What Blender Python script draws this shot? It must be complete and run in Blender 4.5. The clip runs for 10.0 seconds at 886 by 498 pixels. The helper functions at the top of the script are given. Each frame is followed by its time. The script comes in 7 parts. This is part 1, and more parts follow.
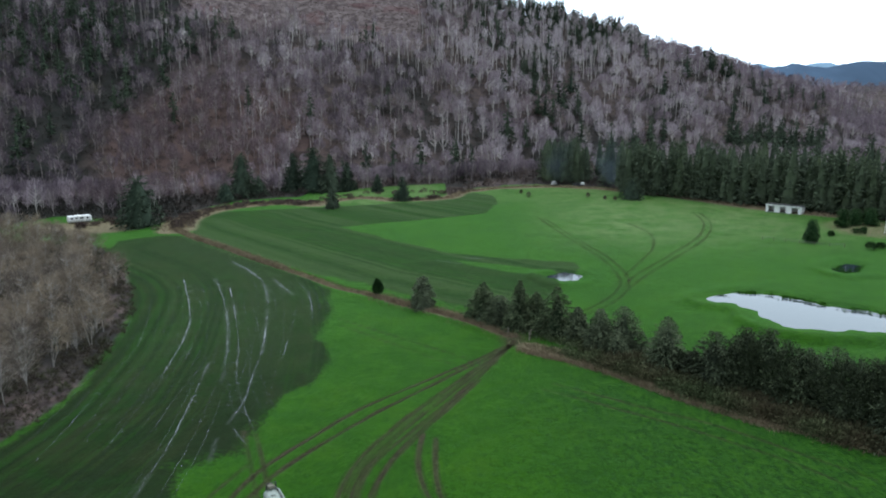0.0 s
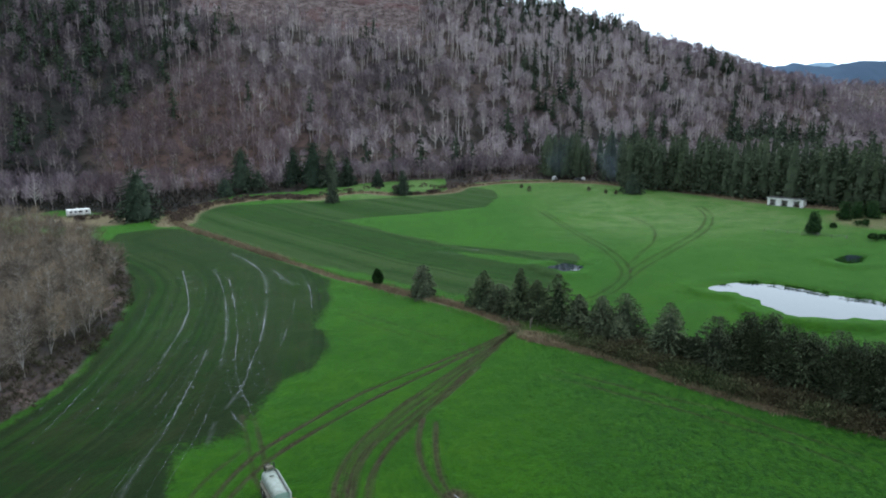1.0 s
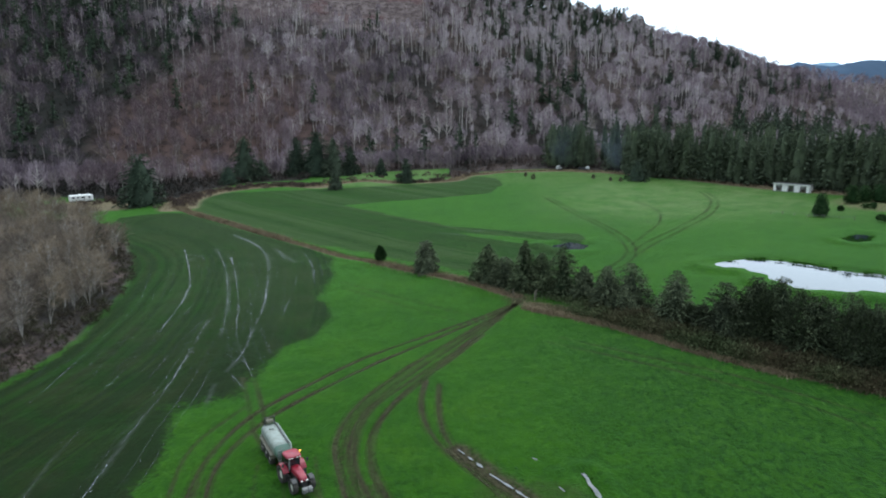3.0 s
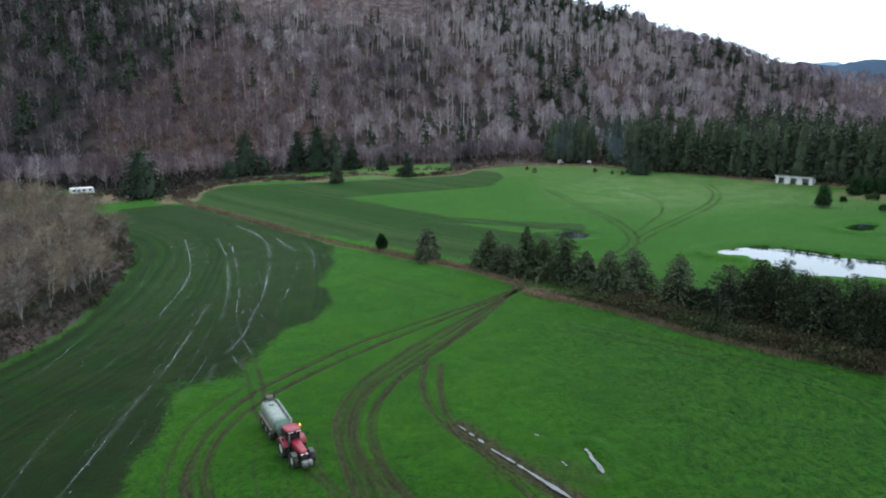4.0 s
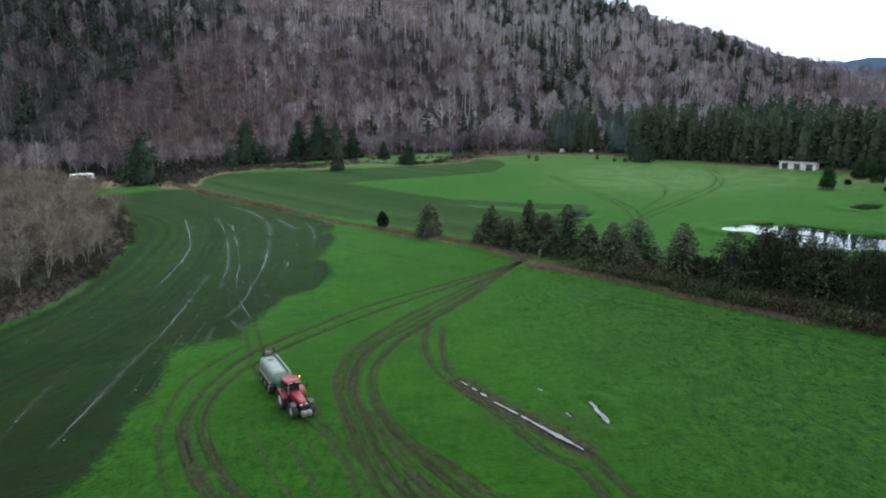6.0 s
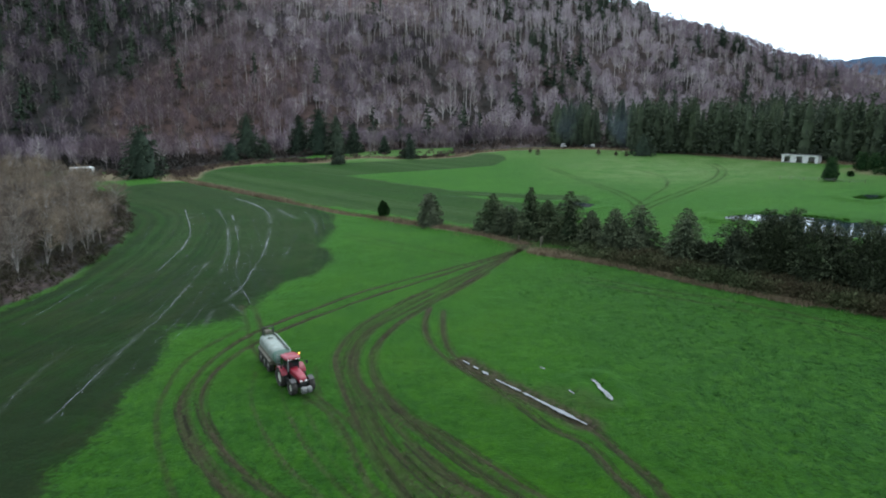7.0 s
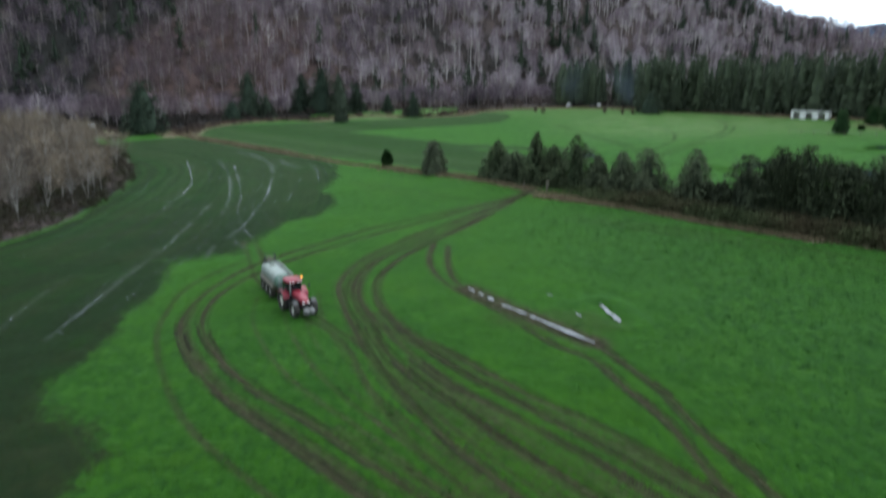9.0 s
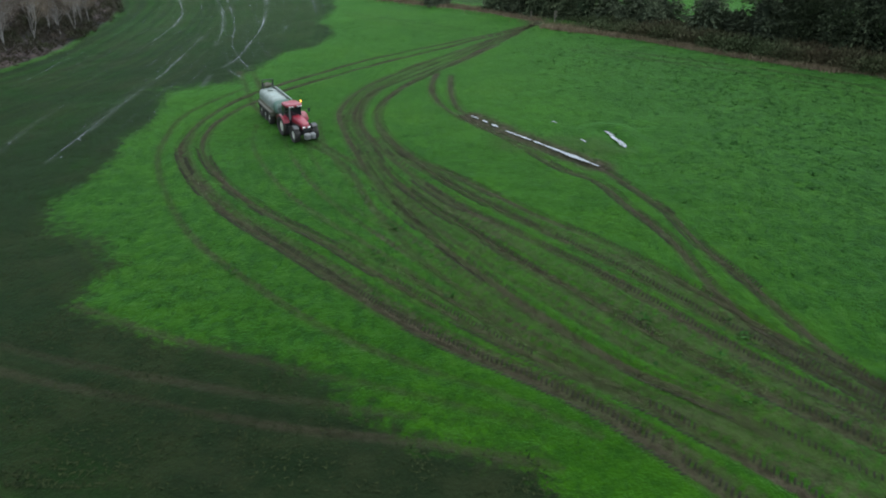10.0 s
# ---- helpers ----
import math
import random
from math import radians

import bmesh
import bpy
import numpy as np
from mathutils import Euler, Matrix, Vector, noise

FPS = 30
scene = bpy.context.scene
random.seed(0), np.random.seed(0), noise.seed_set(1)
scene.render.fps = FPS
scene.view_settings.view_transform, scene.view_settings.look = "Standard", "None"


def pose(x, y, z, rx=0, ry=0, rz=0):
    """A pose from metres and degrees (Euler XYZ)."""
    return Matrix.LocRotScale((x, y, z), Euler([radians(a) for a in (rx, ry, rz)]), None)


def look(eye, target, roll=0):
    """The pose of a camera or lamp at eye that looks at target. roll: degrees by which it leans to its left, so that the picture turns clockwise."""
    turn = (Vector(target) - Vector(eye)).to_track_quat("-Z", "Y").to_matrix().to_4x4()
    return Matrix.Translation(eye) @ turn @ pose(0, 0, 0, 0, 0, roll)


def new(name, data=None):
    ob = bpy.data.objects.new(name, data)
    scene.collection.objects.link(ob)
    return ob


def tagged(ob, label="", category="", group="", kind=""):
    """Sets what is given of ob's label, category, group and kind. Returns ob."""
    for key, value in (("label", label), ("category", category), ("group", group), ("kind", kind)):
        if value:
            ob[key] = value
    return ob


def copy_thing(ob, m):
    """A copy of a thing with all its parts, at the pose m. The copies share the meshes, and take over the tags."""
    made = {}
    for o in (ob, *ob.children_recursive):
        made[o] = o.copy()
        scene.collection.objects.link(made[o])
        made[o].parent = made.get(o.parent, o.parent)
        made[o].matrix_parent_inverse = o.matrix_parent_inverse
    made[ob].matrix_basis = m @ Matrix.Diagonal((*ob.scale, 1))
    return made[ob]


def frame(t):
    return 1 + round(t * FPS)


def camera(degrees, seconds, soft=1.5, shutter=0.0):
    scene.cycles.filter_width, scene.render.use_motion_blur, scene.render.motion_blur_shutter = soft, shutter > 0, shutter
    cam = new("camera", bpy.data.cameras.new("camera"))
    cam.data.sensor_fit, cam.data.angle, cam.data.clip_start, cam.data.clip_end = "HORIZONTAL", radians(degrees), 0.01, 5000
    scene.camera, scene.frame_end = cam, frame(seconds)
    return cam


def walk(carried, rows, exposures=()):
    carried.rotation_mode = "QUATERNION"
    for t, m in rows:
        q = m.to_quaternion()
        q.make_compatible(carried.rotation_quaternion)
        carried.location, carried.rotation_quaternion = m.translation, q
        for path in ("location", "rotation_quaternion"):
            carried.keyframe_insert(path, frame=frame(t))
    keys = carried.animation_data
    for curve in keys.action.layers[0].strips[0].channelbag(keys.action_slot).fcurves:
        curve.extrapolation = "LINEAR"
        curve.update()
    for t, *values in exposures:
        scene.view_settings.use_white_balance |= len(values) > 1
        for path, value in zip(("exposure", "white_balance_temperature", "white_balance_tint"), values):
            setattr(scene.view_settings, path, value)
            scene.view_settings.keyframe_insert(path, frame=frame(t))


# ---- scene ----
cam = camera(64.05, 10.0, soft=1.9, shutter=0.5)
PATH = [
    (0, pose(0.01, -0.08, 48.25, 78.00, 0.00, 0.02)),
    (0.5, pose(-0.00, 0.18, 46.91, 78.00, -0.00, 0.00)),
    (1, pose(-0.01, 0.38, 45.47, 78.02, -0.00, 0.04)),
    (1.5, pose(-0.01, 0.52, 43.95, 78.05, -0.00, 0.10)),
    (2, pose(-0.00, 0.61, 42.41, 78.09, -0.00, 0.18)),
    (2.5, pose(0.00, 0.67, 40.87, 78.10, -0.00, 0.26)),
    (4, pose(0.01, 0.71, 36.42, 78.11, -0.00, 0.44)),
    (4.5, pose(-0.00, 0.73, 35.01, 78.09, -0.00, 0.47)),
    (5, pose(-0.01, 0.77, 33.64, 78.09, -0.00, 0.50)),
    (5.5, pose(-0.03, 0.83, 32.30, 78.09, -0.00, 0.53)),
    (7, pose(-0.12, 1.21, 28.42, 78.06, -0.00, 0.62)),
    (7.5, pose(-0.16, 1.37, 27.14, 78.05, -0.00, 0.68)),
    (8, pose(-0.20, 1.53, 25.87, 78.03, 0.00, 0.74)),
    (8.5, pose(-0.23, 1.66, 24.59, 78.03, 0.00, 0.83)),
    (8.6, pose(-0.24, 1.68, 24.34, 78.05, 0.00, 0.85)),
    (8.7, pose(-0.24, 1.69, 24.09, 78.07, 0.00, 0.87)),
    (8.8, pose(-0.25, 1.71, 23.84, 78.00, 0.00, 0.88)),
    (8.9, pose(-0.25, 1.71, 23.59, 77.40, 0.00, 0.90)),
    (9, pose(-0.26, 1.72, 23.33, 75.67, 0.00, 0.92)),
    (9.1, pose(-0.26, 1.72, 23.09, 73.58, 0.00, 0.95)),
    (9.2, pose(-0.27, 1.71, 22.84, 71.28, 0.00, 0.97)),
    (9.3, pose(-0.27, 1.70, 22.59, 69.10, 0.00, 0.99)),
    (9.4, pose(-0.28, 1.68, 22.34, 66.95, 0.00, 1.01)),
    (9.5, pose(-0.28, 1.66, 22.10, 65.32, 0.00, 1.03)),
    (9.6, pose(-0.28, 1.62, 21.86, 64.30, 0.00, 1.05)),
    (9.7, pose(-0.28, 1.59, 21.61, 63.88, 0.00, 1.07)),
    (9.8, pose(-0.29, 1.54, 21.38, 63.72, 0.00, 1.09)),
    (9.9, pose(-0.29, 1.48, 21.14, 63.64, 0.00, 1.11)),
    (10, pose(-0.29, 1.42, 20.91, 63.61, 0.00, 1.13)),
]
walk(cam, PATH)

# ---------------------------------------------------------------- light
world = bpy.data.worlds.new("overcast_sky")
scene.world = world
world.use_nodes = True
wn = world.node_tree
wn.nodes.clear()
sky = wn.nodes.new("ShaderNodeTexSky")
sky.sky_type = 'NISHITA'
sky.sun_disc = False
sky.sun_elevation = radians(68)
sky.sun_rotation = radians(37)
dim = wn.nodes.new("ShaderNodeVectorMath")
dim.operation = 'SCALE'
dim.inputs["Scale"].default_value = 0.10
# thin cloud, brightest round the hidden low sun beyond the hill
way = wn.nodes.new("ShaderNodeTexCoord")
glow = wn.nodes.new("ShaderNodeVectorMath")
glow.operation = 'DOT_PRODUCT'
glow.inputs[1].default_value = (0.28, 0.72, 0.63)
wn.links.new(way.outputs["Generated"], glow.inputs[0])
lobe = wn.nodes.new("ShaderNodeMapRange")
lobe.interpolation_type = 'SMOOTHSTEP'
for k, v in (("From Min", -0.1), ("From Max", 1.0), ("To Min", 1.0), ("To Max", 2.75)):
    lobe.inputs[k].default_value = v
wn.links.new(glow.outputs["Value"], lobe.inputs["Value"])
tone = wn.nodes.new("ShaderNodeVectorMath")
tone.operation = 'SCALE'
tone.inputs[0].default_value = (0.83, 1.0, 1.17)
wn.links.new(lobe.outputs[0], tone.inputs["Scale"])
cloud = wn.nodes.new("ShaderNodeMix")
cloud.data_type = 'RGBA'
cloud.inputs["Factor"].default_value = 0.95
wn.links.new(tone.outputs[0], cloud.inputs["B"])
back = wn.nodes.new("ShaderNodeBackground")
back.inputs["Strength"].default_value = 0.9
wout = wn.nodes.new("ShaderNodeOutputWorld")
wn.links.new(sky.outputs[0], dim.inputs[0])
wn.links.new(dim.outputs[0], cloud.inputs["A"])
wn.links.new(cloud.outputs["Result"], back.inputs["Color"])
wn.links.new(back.outputs[0], wout.inputs[0])

sun = new("sun", bpy.data.lights.new("sun", 'SUN'))
sun.data.energy = 1.0
sun.data.angle = radians(30)
sun.data.color = (1.0, 0.96, 0.9)
sun.matrix_world = look((45, 60, 190), (0, 0, 0))
scene.view_settings.exposure = 0.10


# ---------------------------------------------------------------- materials
class Nodes:
    """Short hand for building a node material."""

    def __init__(self, name):
        self.mat = bpy.data.materials.new(name)
        self.mat.use_nodes = True
        self.t = self.mat.node_tree
        self.t.nodes.clear()
        self.out = self.t.nodes.new("ShaderNodeOutputMaterial")
        self.b = self.t.nodes.new("ShaderNodeBsdfPrincipled")
        self.link(self.b.outputs[0], self.out.inputs[0])
        self.co = self.t.nodes.new("ShaderNodeNewGeometry").outputs["Position"]

    def link(self, a, b):
        self.t.links.new(a, b)

    def set(self, socket, v):
        if isinstance(v, bpy.types.NodeSocket):
            self.link(v, socket)
        elif isinstance(v, tuple) and len(v) == 3 and socket.type == 'RGBA':
            socket.default_value = (*v, 1)
        else:
            socket.default_value = v

    def put(self, **kw):
        for k, v in kw.items():
            self.set(self.b.inputs[k.replace("_", " ")], v)

    def local(self):
        self.co = self.t.nodes.new("ShaderNodeTexCoord").outputs["Object"]

    def noise(self, scale, detail=3.0, rough=0.55, stretch=None):
        co = self.co
        if stretch:
            m = self.t.nodes.new("ShaderNodeMapping")
            m.inputs["Scale"].default_value = stretch
            self.link(co, m.inputs[0])
            co = m.outputs[0]
        n = self.t.nodes.new("ShaderNodeTexNoise")
        n.inputs["Scale"].default_value = scale
        n.inputs["Detail"].default_value = detail
        n.inputs["Roughness"].default_value = rough
        self.link(co, n.inputs["Vector"])
        return n.outputs["Fac"]

    def row_noise(self, along, scale, wobble):
        """Stripes of uneven width across a distance."""
        n = self.t.nodes.new("ShaderNodeTexNoise")
        n.noise_dimensions = '1D'
        n.inputs["Scale"].default_value = scale
        n.inputs["Detail"].default_value = 4.0
        n.inputs["Roughness"].default_value = 0.75
        self.link(self.math('ADD', along, self.math('MULTIPLY', wobble, 0.6)), n.inputs["W"])
        return n.outputs["Fac"]

    def math(self, op, a, b=0.0, c=0.0):
        n = self.t.nodes.new("ShaderNodeMath")
        n.operation = op
        for s, v in zip(n.inputs, (a, b, c)):
            self.set(s, v)
        return n.outputs[0]

    def step(self, v, lo, hi, a=0.0, b=1.0):
        n = self.t.nodes.new("ShaderNodeMapRange")
        n.interpolation_type = 'SMOOTHSTEP'
        for k, x in zip(("Value", "From Min", "From Max", "To Min", "To Max"), (v, lo, hi, a, b)):
            self.set(n.inputs[k], x)
        return n.outputs[0]

    def mix(self, f, a, b, blend='MIX'):
        n = self.t.nodes.new("ShaderNodeMix")
        n.data_type = 'RGBA'
        n.blend_type = blend
        self.set(n.inputs["Factor"], f)
        self.set(n.inputs["A"], a)
        self.set(n.inputs["B"], b)
        return n.outputs["Result"]

    def attr(self, name):
        n = self.t.nodes.new("ShaderNodeAttribute")
        n.attribute_name = name
        return n.outputs["Fac"]

    def island(self):
        return self.t.nodes.new("ShaderNodeNewGeometry").outputs["Random Per Island"]

    def object_random(self):
        return self.t.nodes.new("ShaderNodeObjectInfo").outputs["Random"]

    def bump(self, height, strength, distance):
        n = self.t.nodes.new("ShaderNodeBump")
        n.inputs["Strength"].default_value = strength
        n.inputs["Distance"].default_value = distance
        self.link(height, n.inputs["Height"])
        self.link(n.outputs[0], self.b.inputs["Normal"])


def plain(name, a, b, scale, rough=0.6, metal=0.0, bump=0.0, spec=0.5):
    """A surface of two tones in a coarse and a fine grain."""
    n = Nodes(name)
    n.local()
    f = n.math('ADD', n.math('MULTIPLY', n.noise(scale), 0.6), n.math('MULTIPLY', n.noise(scale * 7), 0.4))
    n.put(Base_Color=n.mix(n.step(f, 0.35, 0.65), a, b), Metallic=metal, Specular_IOR_Level=spec,
          Roughness=n.step(n.noise(scale * 3), 0.3, 0.7, max(rough - 0.08, 0.02), min(rough + 0.08, 1)))
    if bump:
        n.bump(f, 0.6, bump)
    return n.mat


def foliage(name, dark, light, tint=None, shade=None, spec=0.05, rough=0.85):
    """Leaves or twigs: each piece takes its own tone, each plant leans to the tint."""
    n = Nodes(name)
    c = n.mix(n.step(n.island(), 0.0, 1.0), dark, light)
    if shade:
        c = n.mix(n.step(n.object_random(), 0.0, 1.0, 0.0, 0.75), c, shade)
    if tint:
        c = n.mix(n.math('MULTIPLY', n.attr("tint"), 0.75), c, tint)
    c = n.mix(n.step(n.noise(0.35, 2), 0.3, 0.7), c, n.mix(0.35, c, (0, 0, 0)))
    n.put(Base_Color=c, Roughness=rough, Specular_IOR_Level=spec)
    return n.mat


def ground_material():
    n = Nodes("field_ground")
    big, mid, small, fine = n.noise(0.035, 3), n.noise(0.25, 4), n.noise(1.6, 4, 0.65), n.noise(7.0, 3, 0.7)
    grass = n.mix(n.step(big, 0.25, 0.75), (0.0095, 0.0427, 0.0015), (0.0170, 0.0618, 0.0017))
    grass = n.mix(n.step(mid, 0.40, 0.68, 0, 0.45), grass, (0.0255, 0.0845, 0.0024))
    patch = n.noise(0.09, 5, 0.6)
    grass = n.mix(n.step(patch, 0.50, 0.68, 0, 0.45), grass, (0.0290, 0.0742, 0.0031))
    grass = n.mix(n.step(patch, 0.46, 0.32, 0, 0.45), grass, (0.0064, 0.0319, 0.0025))
    clump = n.noise(0.75, 4, 0.6)
    grass = n.mix(n.step(clump, 0.48, 0.64, 0, 0.45), grass, (0.0062, 0.0288, 0.0022))
    grass = n.mix(n.step(small, 0.46, 0.66, 0, 0.4), grass, (0.0068, 0.0299, 0.0022))
    grass = n.mix(n.step(fine, 0.48, 0.7, 0, 0.35), grass, (0.0230, 0.0721, 0.0035))
    # ranker, tussocky sward towards the hedge
    tuft = n.noise(1.1, 5, 0.7, (1.2, 0.7, 1))
    rank = n.math('ADD', 0.35, n.math('MULTIPLY', n.attr("lush"), 0.65))
    grass = n.mix(n.math('MULTIPLY', n.attr("lush"), n.step(n.noise(0.3, 4, 0.65), 0.3, 0.6, 0.12, 0.55)), grass, (0.0078, 0.0340, 0.0038))
    grass = n.mix(n.math('MULTIPLY', rank, n.step(tuft, 0.50, 0.58, 0, 0.9)), grass, (0.0046, 0.0216, 0.0026))
    grass = n.mix(n.math('MULTIPLY', rank, n.step(tuft, 0.45, 0.36, 0, 0.75)), grass, (0.0270, 0.0742, 0.0093))
    # paler worn sward on the far rise
    pale = n.math('MULTIPLY', n.attr("pale"), n.step(n.noise(0.13, 6, 0.75), 0.25, 0.75))
    grass = n.mix(n.math('MULTIPLY', pale, 0.9), grass, (0.094, 0.120, 0.050))
    # spread slurry
    sl = n.step(n.math('ADD', n.attr("slurry"), n.math('MULTIPLY', n.math('SUBTRACT', small, 0.5), 0.6)), 0.36, 0.64)
    drill = n.step(n.math('ADD', n.math('MULTIPLY', n.attr("bands"), 0.7), n.math('MULTIPLY', mid, 0.45)), 0.35, 0.75)
    dirty = n.mix(drill, (0.0051, 0.0180, 0.0029), (0.0076, 0.0114, 0.0041))
    dirty = n.mix(n.step(small, 0.45, 0.7, 0, 0.55), dirty, (0.0081, 0.0108, 0.0057))
    dirty = n.mix(n.step(n.noise(0.16, 4, 0.6), 0.46, 0.68, 0, 0.6), dirty, (0.0167, 0.0162, 0.0099))
    dirty = n.mix(n.step(n.noise(0.5, 3), 0.55, 0.72, 0, 0.5), dirty, (0.0112, 0.0264, 0.0065))
    dirty = n.mix(n.step(n.noise(0.045, 4, 0.6), 0.50, 0.66, 0, 0.7), dirty, (0.0085, 0.0330, 0.0040))
    dirty = n.mix(n.step(n.noise(0.07, 4, 0.6), 0.44, 0.62, 0, 0.7), dirty, (0.0165, 0.0190, 0.0078))
    # fine rows left by the spreader and the drill
    line = n.row_noise(n.attr("sown"), 0.55, small)
    dirty = n.mix(n.step(line, 0.50, 0.64, 0, 0.8), dirty, (0.0044, 0.0085, 0.0032))
    dirty = n.mix(n.step(line, 0.48, 0.30, 0, 0.8), dirty, (0.0100, 0.0300, 0.0052))
    dirty = n.mix(n.step(fine, 0.48, 0.68, 0, 0.5), dirty, (0.0150, 0.0270, 0.0085))
    broad = n.row_noise(n.attr("sown"), 0.14, mid)
    dirty = n.mix(n.step(broad, 0.48, 0.60, 0, 0.7), dirty, (0.0075, 0.0125, 0.0056))
    dirty = n.mix(n.step(broad, 0.47, 0.38, 0, 0.65), dirty, (0.0095, 0.0300, 0.0052))
    # trampled, strawy ground at the near end
    dirty = n.mix(n.math('MULTIPLY', n.attr("worn"), n.step(n.noise(0.35, 5, 0.7), 0.40, 0.66, 0.0, 0.5)), dirty, (0.0190, 0.0230, 0.0095))
    # wider passes on the far field
    wide = n.row_noise(n.attr("sown"), 0.085, patch)
    dirty = n.mix(n.math('MULTIPLY', n.attr("thin"), n.step(wide, 0.47, 0.58, 0, 0.9)), dirty, (0.0300, 0.0400, 0.0180))
    dirty = n.mix(n.math('MULTIPLY', n.attr("thin"), n.step(wide, 0.45, 0.34, 0, 0.7)), dirty, (0.0070, 0.0180, 0.0045))
    sl = n.math('MULTIPLY', sl, n.math('SUBTRACT', 0.98, n.math('MULTIPLY', n.attr("thin"), 0.24)))
    c = n.mix(sl, grass, dirty)
    # dead verge and woodland litter
    ve = n.step(n.math('ADD', n.attr("verge"), n.math('MULTIPLY', n.math('SUBTRACT', small, 0.5), 0.7)), 0.3, 0.7)
    straw = n.mix(n.step(small, 0.35, 0.65), (0.095, 0.077, 0.047), (0.190, 0.154, 0.098))
    straw = n.mix(n.step(fine, 0.4, 0.7, 0, 0.5), straw, (0.045, 0.052, 0.022))
    c = n.mix(ve, c, straw)
    li = n.step(n.math('ADD', n.attr("litter"), n.math('MULTIPLY', n.math('SUBTRACT', mid, 0.5), 0.5)), 0.3, 0.7)
    leaf = n.mix(n.step(mid, 0.35, 0.65), (0.056, 0.043, 0.044), (0.092, 0.066, 0.060))
    leaf = n.mix(n.step(small, 0.45, 0.7, 0, 0.5), leaf, (0.030, 0.038, 0.020))
    red = n.t.nodes.new("ShaderNodeVectorMath")
    red.operation = 'DISTANCE'
    n.link(n.co, red.inputs[0])
    red.inputs[1].default_value = (-140, 425, 30)
    leaf = n.mix(n.step(n.math('ADD', red.outputs["Value"], n.math('MULTIPLY', mid, 40.0)), 70, 110, 0.5, 0.0), leaf, (0.105, 0.062, 0.053))
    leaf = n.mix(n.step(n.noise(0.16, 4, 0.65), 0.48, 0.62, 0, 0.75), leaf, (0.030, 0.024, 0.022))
    # shade between the trees, painted near black into the floor
    leaf = n.mix(n.math('MULTIPLY', n.attr("floor_shade"), 0.8), leaf, (0.012, 0.015, 0.013))
    c = n.mix(li, c, leaf)
    # clear-felled ground
    cc = n.step(n.math('ADD', n.attr("felled"), n.math('MULTIPLY', n.math('SUBTRACT', mid, 0.5), 0.6)), 0.35, 0.65)
    slash = n.mix(n.step(n.noise(0.16, 6, 0.75), 0.40, 0.62), (0.060, 0.044, 0.043), (0.145, 0.115, 0.110))
    slash = n.mix(n.step(n.noise(0.035, 3), 0.55, 0.66, 0, 0.55), slash, (0.085, 0.042, 0.042))
    c = n.mix(cc, c, slash)
    # wheel ruts
    ru = n.step(n.math('ADD', n.attr("rut"), n.math('MULTIPLY', n.math('SUBTRACT', small, 0.5), 0.35)), 0.50, 0.88, 0, 1)
    ru = n.math('MULTIPLY', n.math('ADD', ru, n.step(n.math('ADD', n.attr("rut"), n.math('MULTIPLY', n.math('SUBTRACT', mid, 0.5), 0.5)), 0.1, 0.8, 0, 0.16)), n.attr("rut_amount"))
    ru = n.math('MINIMUM', n.math('MAXIMUM', n.math('MULTIPLY', ru, n.step(n.math('ADD', n.math('MULTIPLY', fine, 0.5), n.math('MULTIPLY', small, 0.5)), 0.36, 0.60, 1.25, 0.75)), n.attr("churn")), 0.95)
    mud = n.mix(n.step(small, 0.35, 0.65), (0.022, 0.0175, 0.011), (0.056, 0.045, 0.030))
    c = n.mix(ru, c, mud)
    # standing slurry in the sown lines
    splash = n.math('MULTIPLY', n.step(n.math('ADD', n.attr("streak"), n.math('MULTIPLY', n.math('SUBTRACT', n.noise(1.3, 4, 0.7), 0.5), 0.9)), 0.42, 1.0), 0.10)
    amount = n.step(n.math('ADD', n.attr("streak_amount"), n.math('MULTIPLY', n.math('SUBTRACT', n.noise(0.55, 3), 0.5), 0.9)), 0.25, 0.95)
    wet = n.math('MULTIPLY', splash, amount)
    c = n.mix(n.math('MULTIPLY', wet, 0.7), c, (0.15, 0.16, 0.16))
    n.put(Base_Color=c, Sheen_Weight=n.math('MULTIPLY', 0.22, n.math('SUBTRACT', 1.0, n.math('MAXIMUM', n.math('MAXIMUM', n.math('MULTIPLY', sl, 0.75), ru), n.math('MAXIMUM', li, n.math('MAXIMUM', cc, ve))))), Sheen_Roughness=0.35, Sheen_Tint=(0.42, 1.0, 0.28), Specular_IOR_Level=n.math('ADD', 0.02, n.math('MULTIPLY', wet, 0.5)),
          Roughness=n.math('SUBTRACT', 0.75, n.math('MULTIPLY', wet, 0.5)))
    h = n.math('ADD', n.math('ADD', n.math('MULTIPLY', small, 0.6), n.math('MULTIPLY', fine, 0.5)), n.math('MULTIPLY', tuft, -0.7))
    n.bump(n.math('MULTIPLY', h, n.math('SUBTRACT', 1.0, n.math('MULTIPLY', wet, 0.9))), 0.8, 0.20)
    return n.mat


def water_material(name, a, b):
    n = Nodes(name)
    n.put(Base_Color=n.mix(n.step(n.noise(0.4), 0.3, 0.7), a, b), Roughness=0.04, IOR=1.33,
          Specular_IOR_Level=0.5, Specular_Tint=(0.82, 0.98, 1.0))
    n.bump(n.noise(1.2, 2), 0.05, 0.01)
    return n.mat


GROUND = ground_material()
WATER = water_material("standing_water", (0.012, 0.020, 0.024), (0.018, 0.028, 0.030))
MUDDY_WATER = water_material("muddy_water", (0.105, 0.105, 0.102), (0.160, 0.160, 0.155))
BARK_PALE = plain("alder_bark", (0.37, 0.34, 0.30), (0.22, 0.195, 0.175), 3.0, 0.85, bump=0.02)


